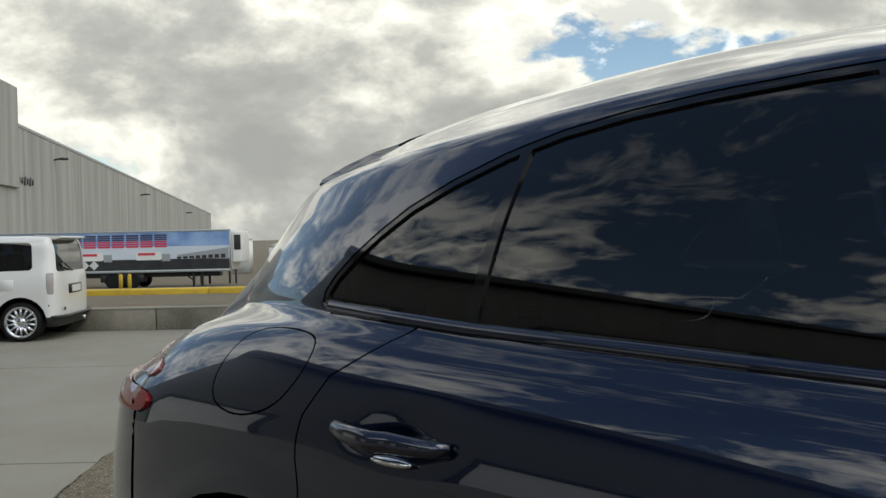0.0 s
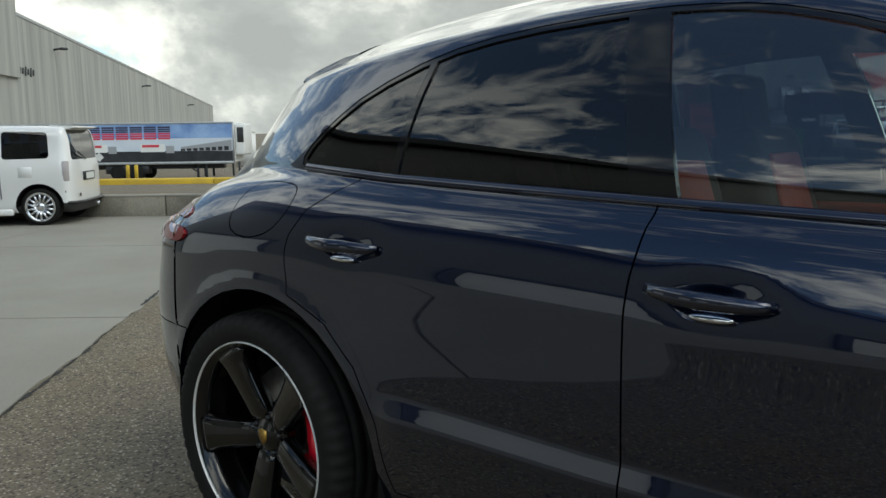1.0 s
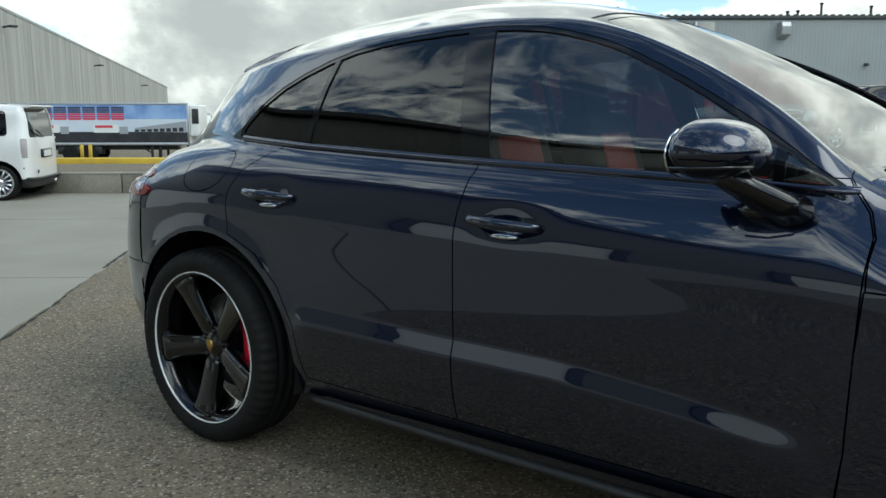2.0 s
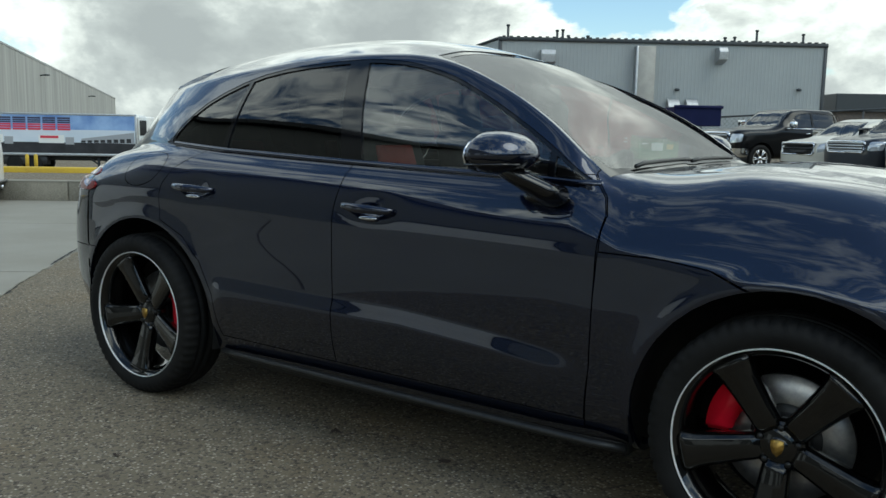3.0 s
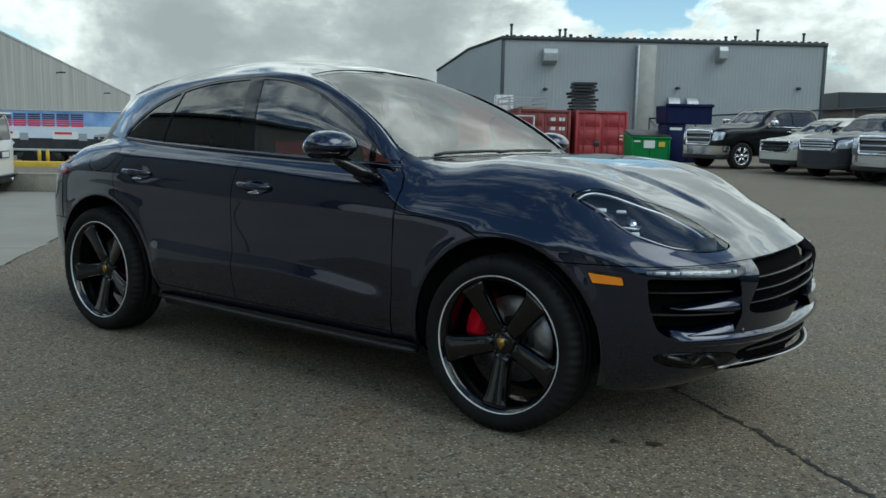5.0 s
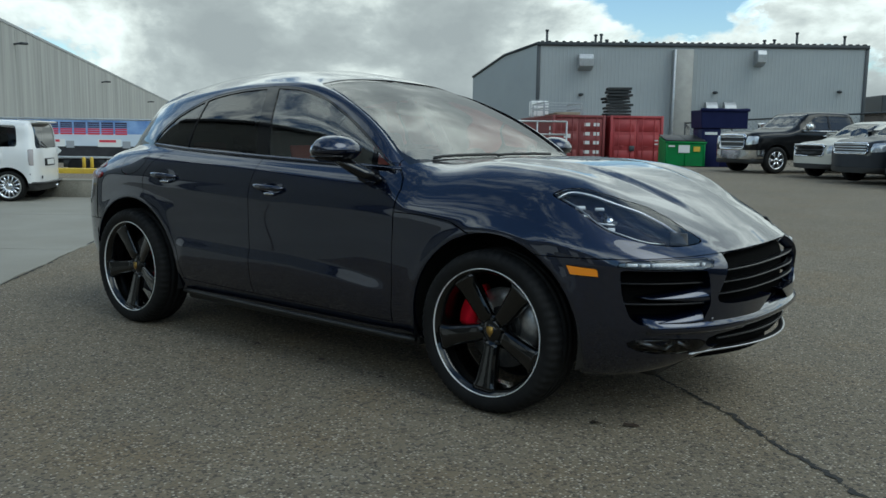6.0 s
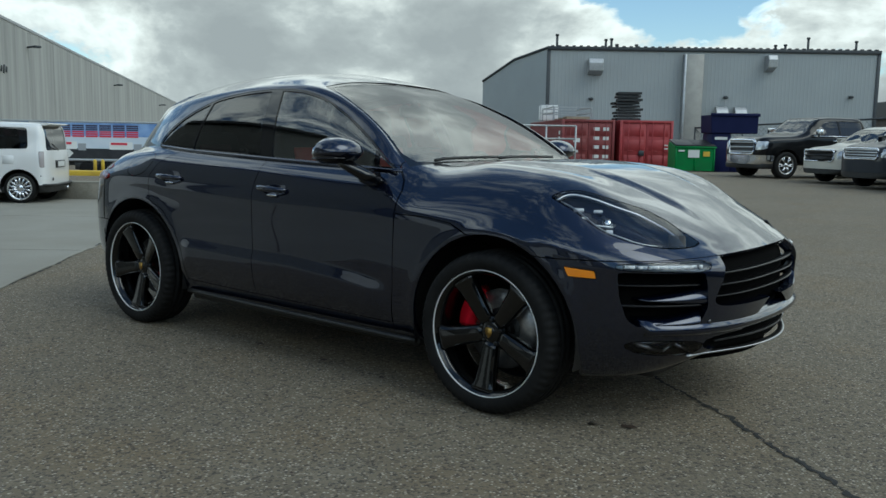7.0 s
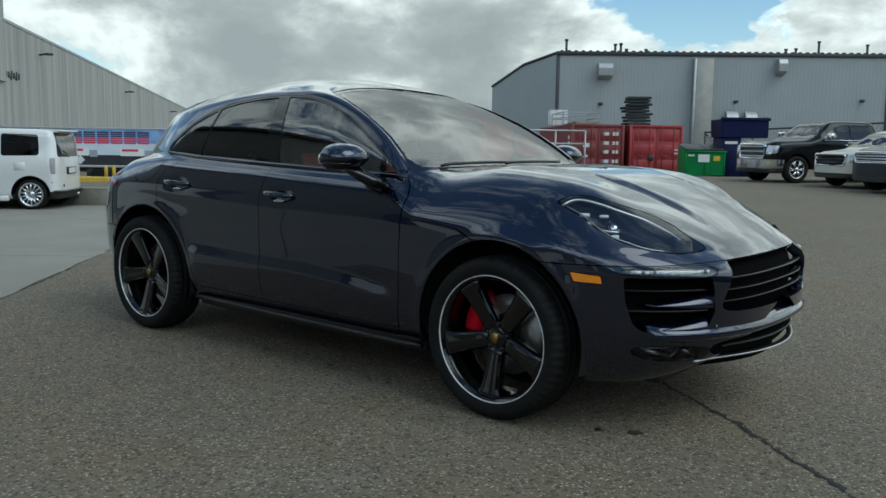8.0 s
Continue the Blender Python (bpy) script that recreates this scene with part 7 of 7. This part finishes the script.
def vehicle(name, label, m, paint, spec):
    """A parked vehicle, its nose along +x and its rear at x = 0, from a few curves and outlines."""
    car = thing(name, label, "car", m)
    L, W, low, belt = spec["length"], spec["width"] / 2, spec["low"], spec["belt"]
    xs = np.concatenate([0.35 * (1 - np.cos(np.linspace(0.03, 1, 10) * math.pi / 2)), np.arange(0.42, L - 0.42, 0.085), L - 0.40 * (1 - np.sin(np.linspace(0, 0.985, 12) * math.pi / 2))])
    top = eased(spec["top"], xs, 0.045)
    tf, tr = np.clip((xs - L + 0.7) / 0.7, 0, 1), np.clip((spec.get("tail", 0.3) - xs) / spec.get("tail", 0.3), 0, 1)
    tip = (1 - tf ** spec.get("blunt", 3.4)) ** (1 / spec.get("blunt", 3.4)) * (1 - tr ** 4.0) ** 0.25
    vtip = (1 - np.clip((xs - L + 0.28) / 0.28, 0, 1) ** 3.0) ** (1 / 3.0) * (1 - np.clip((0.16 - xs) / 0.16, 0, 1) ** 3) ** (1 / 3)
    roofw = spec["roofw"] / 2
    grid = []
    for i, x in enumerate(xs):
        mid = 0.62
        up = top[i]
        zb = min(belt, up - 0.10)
        gl = float(smooth_step(0.12, 0.40, up - belt))
        w = W * tip[i]
        rw = (roofw * gl + (W - 0.10) * (1 - gl)) * tip[i]
        rows = [(w * 0.90, low), (w * 0.965, low + 0.05), (w * 0.985, low + 0.22), (w, 0.5 * (low + zb) + 0.1), (w * 0.995, zb - 0.12), (w * 0.97, zb), ((w * 0.95 + rw) / 2, (zb + up) / 2 - 0.02),
                (rw, up - 0.085), (rw - 0.075 * tip[i], up - 0.025), (rw * 0.55, up - 0.006), (0, up)]
        yz = spline(np.array(rows), 40)
        yz[:, 1] = np.where(yz[:, 1] > mid, mid + (yz[:, 1] - mid) * vtip[i], yz[:, 1])
        pts = np.c_[np.full(len(yz), x), -yz[:, 0], yz[:, 1]]
        pts[:, 0] += spec.get("rake", 0.0) * np.clip((0.35 - x) / 0.35, 0, 1) * np.clip((pts[:, 2] - 0.9) / 0.7, 0, 1)
        pts[-1, 1] = 0
        grid.append(pts)
    for k, end in ((0, 0), (len(grid), -1)):
        edge = grid[end]
        for f in (0.75, 0.45, 0.2, 0.0):
            cap = edge.copy()
            cap[:, 1] *= f
            grid.insert(0 if end == 0 else len(grid), cap)
    sh = Shell(np.array(grid))
    flank = lambda c, n: n.y < -0.2 and c.y < -0.2
    for ax in spec["axles"]:
        sh.cut("arch", ring(ax, spec["wheel"] - 0.0, spec["wheel"] + 0.07, 28), "y", lambda c, n: c.y < -0.4, reach=0.3)
    for k, win in enumerate(spec["windows"]):
        sh.cut("side_window_%d" % k, fillet(win, 0.06), "y", flank, only=["body"], reach=0.3)
    fr = lambda c, n: n.z > 0.12 and n.x > 0.1
    ws = spec["screen"]
    sh.cut("screen", [(ws[0], 0.3), (ws[0], -ws[2]), (ws[1], -ws[3]), (ws[1], 0.3)], "z", fr, only=["body"], reach=0.3)
    if "tailgate" in spec:
        tg = spec["tailgate"]
        sh.cut("tail_glass", fillet([(tg[2], tg[0]), (-tg[2], tg[0]), (-tg[3], tg[1]), (tg[3], tg[1])], 0.06), "x", lambda c, n: n.x < -0.35 and c.x < 0.6, only=["body"], reach=0.3)
    if "tail_lamp" in spec:
        sh.cut("tail_lamp", fillet(spec["tail_lamp"], 0.03), "y", lambda c, n: c.x < 0.5 and n.y < -0.45, only=["body"], reach=0.3)
    front = lambda c, n: c.x > L - 0.75
    sh.cut("grille", fillet(spec["grille"], 0.05), "x", front, only=["body"], reach=0.3)
    sh.cut("head_lamp", fillet(spec["lamp"], 0.05), "x", front, only=["body"], reach=0.3)
    if "bumper" in spec:
        sh.cut("bumper", spec["bumper"], "y", lambda c, n: c.x > spec["axles"][1] + spec["wheel"] + 0.02, only=["body"], reach=0.3)
        if spec["bumper"][0][0] < 0:
            sh.cut("rear_bumper", spec["bumper"], "y", lambda c, n: c.x < spec["axles"][0] - spec["wheel"] - 0.02, only=["body"], reach=0.3)
    sh.panel("body", paint, car, "C", gap=0.002, depth=0.02, as_name="body", clean=True)
    for s in "RL":
        for k in range(len(spec["windows"])):
            sh.panel("side_window_%d" % k, TINT_REAR, car, s, gap=0.0, depth=0.01, sink=0.012, as_name="window_pane")
        sh.panel("head_lamp", HEADLAMP, car, s, gap=0.002, depth=0.01, sink=0.004)
        if "tail_lamp" in spec:
            sh.panel("tail_lamp", LAMP_SMOKE, car, s, gap=0.002, depth=0.01, as_name="tail_lamp")
    sh.panel("screen", WINDSHIELD_FAR, car, "C", gap=0.0, depth=0.01, sink=0.006, as_name="windscreen")
    if "tailgate" in spec:
        sh.panel("tail_glass", TINT_REAR, car, "C", gap=0, depth=0.01, sink=0.01, as_name="tailgate_window")
    sh.panel("grille", BLACK_PLASTIC, car, "C", gap=0, depth=-0.02, sink=0.02, as_name="grille")
    if "bumper" in spec:
        sh.panel("bumper", spec["bumper_mat"], car, "C", gap=0.002, depth=0.02, clean=True)
        if "rear_bumper" in sh.names:
            sh.panel("rear_bumper", spec["bumper_mat"], car, "C", gap=0.002, depth=0.02, as_name="bumper", clean=True)
    sh.bm.free()
    gz = [p[1] for p in spec["grille"]]
    gy = max(abs(p[0]) for p in spec["grille"])
    nb = spec.get("bars", 3)
    for k in range(nb):
        z = min(gz) + (max(gz) - min(gz)) * (k + 0.5) / nb
        bm = bmesh.new()
        box(bm, (L - 0.075 - 0.02, -gy * 0.92, z - 0.022), (L - 0.004, gy * 0.92, z + 0.022), 0.01, 2)
        part("grille_bar", bm, spec.get("bar_mat", CHROME), car)
    if "frame" in spec:
        lo, hi, r = min(gz), max(gz), spec["frame"]
        bm = bmesh.new()
        tube(bm, [(L - 0.02, 0, lo), (L - 0.02, gy * 0.90, lo), (L - 0.03, gy * 0.98, lo + 0.05), (L - 0.03, gy, hi - 0.05), (L - 0.03, gy * 0.95, hi), (L - 0.02, 0, hi),
                  (L - 0.03, -gy * 0.95, hi), (L - 0.03, -gy, hi - 0.05), (L - 0.03, -gy * 0.98, lo + 0.05), (L - 0.02, -gy * 0.90, lo), (L - 0.02, 0, lo)], r, 8)
        part("grille_frame", bm, CHROME, car, "chrome grille surround")
    if "valance" in spec:
        part("valance", box_bm((L - 0.60, -W * 0.90, low - spec["valance"]), (L - 0.10, W * 0.90, low + 0.03), 0.04, 2), BLACK_TRIM, car, "black plastic lower valance")
    if "waist" in spec:
        for sy in (-1, 1):
            bm = bmesh.new()
            tube(bm, [(x, W * 0.985 * sy, belt + 0.012) for x in spec["waist"]], 0.014, 6)
            part("waist_strip", bm, CHROME, car, "chrome strip under the side windows")
    part("under_tray", box_bm((0.25, -W * 0.8, low - 0.02), (L - 0.3, W * 0.8, low + 0.10), 0.02, 1), BLACK_TRIM, car)
    part("cabin_floor", box_bm((0.3, -W * 0.85, belt - 0.25), (spec["screen"][0] - 0.1, W * 0.85, belt - 0.2)), CABIN, car)
    for x in spec["seats"]:
        for y in (-0.38, 0.38):
            bm = bmesh.new()
            box(bm, (x - 0.07, y - 0.24, belt - 0.3), (x + 0.07, y + 0.24, belt + 0.28), 0.05, 3)
            box(bm, (x - 0.09, y - 0.13, belt + 0.30), (x, y + 0.13, belt + 0.46), 0.04, 3)
            part("seat", bm, CABIN, car)
    r = spec["wheel"]
    for ax in spec["axles"]:
        for sy in (-1, 1):
            w = new("wheel")
            w.parent = car
            w.matrix_local = pose(ax, (-W + 0.02) * -sy, r) @ (pose(0, 0, 0, 0, 0, 180) if sy < 0 else Matrix())
            w.matrix_local = pose(ax, (W - 0.02) * sy, r) @ (pose(0, 0, 0, 0, 0, 180) if sy > 0 else Matrix())
            rr = r * spec.get("rim", 0.66)
            bm = bmesh.new()
            lathe(bm, [(rr, 0.02), (rr + 0.01, 0.0), (r - 0.03, 0.0), (r, 0.03), (r, 0.21), (r - 0.04, 0.23), (rr, 0.22)], 40)
            part("tyre", bm, RUBBER, w)
            bm = bmesh.new()
            lathe(bm, [(rr + 0.012, 0.005), (rr - 0.02, 0.0), (rr - 0.03, 0.02), (rr - 0.035, 0.15)], 40)
            lathe(bm, [(0.0, 0.0), (0.05, 0.0), (0.07, 0.02), (0.07, 0.06)], 20)
            n = spec.get("spokes", 6)
            for k in range(n):
                a = 2 * math.pi * k / n
                ra = 0.02 if n > 8 else 0.03
                for off in ((-0.07, 0.07) if n > 8 else (-0.05, 0.05)):
                    tube(bm, [(0.05 * math.cos(a), 0.02, 0.05 * math.sin(a)), (rr * math.cos(a + off * 3), 0.012, rr * math.sin(a + off * 3))], ra * 0.55, 6)
            part("rim", bm, spec.get("rim_mat", CHROME), w, "bright spoked rim")
            bm = bmesh.new()
            lathe(bm, [(0.0, 0.10), (rr - 0.03, 0.10)], 24)
            part("brake_disc", bm, BLACK_TRIM, w)
            bm = bmesh.new()
            lathe(bm, [(r + 0.075, -0.005), (r + 0.08, 0.30), (0.1, 0.32)], 32)
            bmesh.ops.delete(bm, geom=[v for v in bm.verts if v.co.z < -r + low + 0.02], context="VERTS")
            part("wheel_housing", bm, BLACK_TRIM, w)
    for sy in (-1, 1):
        x, z = spec["mirror"]
        bm = bmesh.new()
        box(bm, (x - 0.06, (W - 0.02) * sy - 0.0, z - 0.09), (x + 0.09, (W - 0.02) * sy + 0.20 * sy, z + 0.10), 0.045, 3)
        bmesh.ops.recalc_face_normals(bm, faces=bm.faces)
        part("door_mirror", bm, spec.get("mirror_mat", paint), car)
        for hx in spec["handles"]:
            bm = bmesh.new()
            tube(bm, [(hx - 0.10, (W - 0.005) * sy, belt - 0.13), (hx, (W + 0.028) * sy, belt - 0.13), (hx + 0.10, (W - 0.005) * sy, belt - 0.13)], 0.014, 8)
            part("door_handle", bm, spec.get("handle_mat", paint), car)
    return car


HEADLAMP = principled("lamp_glass_far", (0.45, 0.47, 0.50), 0.12, 0.5, Coat_Weight=1.0)
LAMP_SMOKE = principled("lamp_pale_red", (0.34, 0.31, 0.31), 0.15, 0.0, Coat_Weight=1.0)
WINDSHIELD_FAR = glass("windscreen_far", (0.42, 0.47, 0.46), ior=1.75, rough=0.04)

BOXY = dict(length=3.94, width=1.69, low=0.20, belt=0.98, roofw=1.46, tail=0.20, blunt=3.6, rake=0.06,
            top=[(0, 1.49), (0.15, 1.515), (0.5, 1.53), (1.6, 1.54), (2.5, 1.51), (2.75, 1.45), (3.1, 1.12), (3.25, 1.02), (3.7, 0.95), (3.94, 0.88)],
            axles=(0.50, 2.98), wheel=0.287, rim=0.76, spokes=14,
            windows=([(0.33, 1.03), (0.35, 1.42), (1.02, 1.44), (1.02, 1.02)], [(1.08, 1.02), (1.08, 1.44), (1.80, 1.44), (1.80, 1.01)], [(1.88, 1.01), (1.88, 1.44), (2.55, 1.42), (2.85, 1.10), (2.85, 1.01)]),
            screen=(3.12, 2.62, 0.68, 0.60), tailgate=(1.00, 1.46, 0.66, 0.60),
            tail_lamp=[(0.03, 0.68), (0.12, 0.68), (0.14, 0.98), (0.04, 0.98)],
            grille=[(-0.40, 0.62), (0.3, 0.62), (0.3, 0.80), (-0.40, 0.80)], lamp=[(-0.78, 0.66), (-0.48, 0.66), (-0.46, 0.84), (-0.78, 0.86)],
            bumper=[(-0.2, 0.16), (4.2, 0.16), (4.2, 0.345), (-0.2, 0.345)], bumper_mat=BLACK_TRIM,
            seats=(1.0, 2.0), mirror=(2.75, 1.08), handles=(1.25, 2.1))
boxy_m = pose(-11.04, 4.24, -0.10, 0, 0, math.degrees(math.atan2(-0.721, -0.688))) @ Matrix.Scale(0.97, 4)
white_car = vehicle("hatchback", "white boxy hatchback with large multi-spoke rims", boxy_m, WHITE_CAR, BOXY)
bm = bmesh.new()
tube(bm, [(0.10, -0.80, 0.345), (0.0, -0.72, 0.34), (-0.03, -0.4, 0.335), (-0.035, 0.4, 0.335), (0.0, 0.72, 0.34), (0.10, 0.80, 0.345)], 0.025, 8)
part("rear_lip", bm, BLACK_TRIM, white_car)
part("plate_holder", box_bm((-0.025, -0.27, 0.66), (0.03, 0.27, 0.80), 0.01, 1), BLACK_TRIM, white_car)
part("number_plate", box_bm((-0.032, -0.20, 0.68), (-0.026, 0.20, 0.78)), LABEL_WHITE, white_car, smooth=False)
part("fuel_flap", box_bm((0.58, 0.836, 0.74), (0.78, 0.849, 0.90), 0.004, 1), WHITE_CAR, white_car)
bm = bmesh.new()
prism(bm, [(-0.02, 1.495), (0.03, 1.512), (0.36, 1.534), (0.36, 1.475), (0.06, 1.475)], -0.58, 0.58, "y")
part("roof_lip", bm, WHITE_CAR, white_car, smooth=False)

# rear wiper, side markers, tow eye, seams and pipe of the hatchback
bm = bmesh.new()
tube(bm, [(0.005, 0.05, 1.00), (-0.012, 0.30, 1.06), (-0.005, 0.46, 1.12)], 0.012, 6)
part("rear_wiper", bm, BLACK_TRIM, white_car)
for sy in (-1, 1):
    part("side_marker", box_bm((0.10, min(0.800 * sy, 0.826 * sy), 0.50), (0.19, max(0.800 * sy, 0.826 * sy), 0.535), 0.006, 1), BLACK_TRIM, white_car)
    for x in (1.05, 1.84, 2.90):
        part("door_seam", box_bm((x - 0.005, min(0.80 * sy, 0.8475 * sy), 0.42), (x + 0.005, max(0.80 * sy, 0.8475 * sy), 0.98)), BLACK_TRIM, white_car, smooth=False)
    part("sill_skirt", box_bm((0.90, min(0.74 * sy, 0.835 * sy), 0.16), (2.60, max(0.74 * sy, 0.835 * sy), 0.27), 0.03, 2), WHITE_CAR, white_car)
bm = bmesh.new()
lathe(bm, [(0.0, -0.01), (0.028, -0.008), (0.030, 0.0)], 16, pose(-0.012, 0.50, 0.45, 0, 0, -90))
part("tow_eye_cap", bm, BLACK_TRIM, white_car)
bm = bmesh.new()
tube(bm, [(0.3, -0.45, 0.24), (-0.02, -0.45, 0.24)], 0.035, 12)
part("exhaust_pipe", bm, CHROME, white_car)

PICKUP = dict(length=5.80, width=2.03, low=0.42, belt=1.28, roofw=1.58, tail=0.10, blunt=5.0,
              top=[(0, 1.33), (1.85, 1.34), (1.95, 1.40), (2.02, 1.80), (2.3, 1.87), (3.2, 1.88), (3.6, 1.84), (4.25, 1.36), (4.5, 1.30), (5.4, 1.25), (5.80, 1.17)],
              axles=(1.25, 4.90), wheel=0.405, rim=0.66, spokes=6,
              windows=([(2.12, 1.34), (2.12, 1.72), (2.95, 1.76), (2.95, 1.34)], [(3.02, 1.34), (3.02, 1.76), (3.45, 1.72), (3.98, 1.36), (3.98, 1.34)]),
              screen=(4.22, 3.60, 0.80, 0.68),
              grille=[(-0.56, 0.72), (0.3, 0.72), (0.3, 1.14), (-0.60, 1.14)], lamp=[(-0.98, 0.88), (-0.66, 0.84), (-0.66, 1.12), (-0.98, 1.12)], bars=3, frame=0.045, valance=0.13, waist=(2.1, 3.0, 4.0), bar_mat=SATIN,
              bumper=[(5.1, 0.40), (6.2, 0.40), (6.2, 0.70), (5.1, 0.70)], bumper_mat=CHROME,
              seats=(2.5, 3.2), mirror=(3.85, 1.40), mirror_mat=CHROME, handles=(2.4, 3.2), handle_mat=CHROME)
face_south = lambda x, y, k: pose(x, y, 0.03, 0, 0, -125) @ Matrix.Scale(k, 4)
vehicle("pickup_truck", "black pickup truck with a chrome grille and bumper", face_south(-1.75, 31.03, 1.13), BLACK_CAR, PICKUP)

CROSS = dict(length=4.75, width=1.90, low=0.28, belt=1.10, roofw=1.36, tail=0.35, blunt=3.2,
             top=[(0, 1.05), (0.2, 1.35), (0.5, 1.58), (1.3, 1.67), (2.3, 1.67), (2.8, 1.58), (3.5, 1.16), (3.7, 1.10), (4.4, 1.02), (4.75, 0.93)],
             axles=(0.95, 3.75), wheel=0.365, rim=0.68, spokes=6,
             windows=([(0.5, 1.20), (0.7, 1.48), (1.35, 1.53), (1.35, 1.16)], [(1.42, 1.16), (1.42, 1.53), (2.3, 1.54), (2.3, 1.15)], [(2.37, 1.15), (2.37, 1.54), (2.7, 1.48), (3.2, 1.16)]),
             screen=(3.48, 2.78, 0.72, 0.58),
             grille=[(-0.52, 0.64), (0.3, 0.64), (0.3, 0.94), (-0.60, 0.96)], lamp=[(-0.90, 0.74), (-0.66, 0.70), (-0.66, 0.94), (-0.90, 1.00)], bars=3, frame=0.026, bar_mat=GRILLE_BLACK,
             bumper=[(-0.2, 0.24), (5.2, 0.24), (5.2, 0.42), (-0.2, 0.42)], bumper_mat=BLACK_TRIM,
             seats=(1.2, 2.2), mirror=(3.0, 1.18), handles=(1.6, 2.5), handle_mat=CHROME)
vehicle("crossover_car", "pearl white crossover car with a bright grille", face_south(0.415, 27.95, 1.06), PEARL_CAR, CROSS)
OFFROAD = dict(CROSS, length=4.85, width=1.98, top=[(0, 1.20), (0.12, 1.55), (0.4, 1.74), (1.3, 1.80), (2.4, 1.80), (2.9, 1.70), (3.45, 1.26), (3.7, 1.22), (4.5, 1.15), (4.85, 1.05)], belt=1.18,
               windows=([(0.4, 1.28), (0.5, 1.62), (1.35, 1.66), (1.35, 1.25)], [(1.42, 1.25), (1.42, 1.66), (2.3, 1.66), (2.3, 1.24)], [(2.37, 1.24), (2.37, 1.66), (2.8, 1.60), (3.2, 1.26)]),
               screen=(3.44, 2.90, 0.76, 0.64), grille=[(-0.56, 0.78), (0.3, 0.78), (0.3, 1.06), (-0.60, 1.06)], lamp=[(-0.94, 0.84), (-0.66, 0.82), (-0.66, 1.06), (-0.94, 1.08)], bars=4, bar_mat=SATIN,
               mirror=(3.05, 1.28), axles=(0.95, 3.85), wheel=0.38)
vehicle("offroad_car", "dark grey off-road car with a slatted grille", face_south(2.09, 25.79, 1.04), GREY_CAR, OFFROAD)
vehicle("pickup_truck", "slate grey pickup truck with a chrome grille", face_south(4.5, 25.12, 1.05), SLATE_CAR, PICKUP)
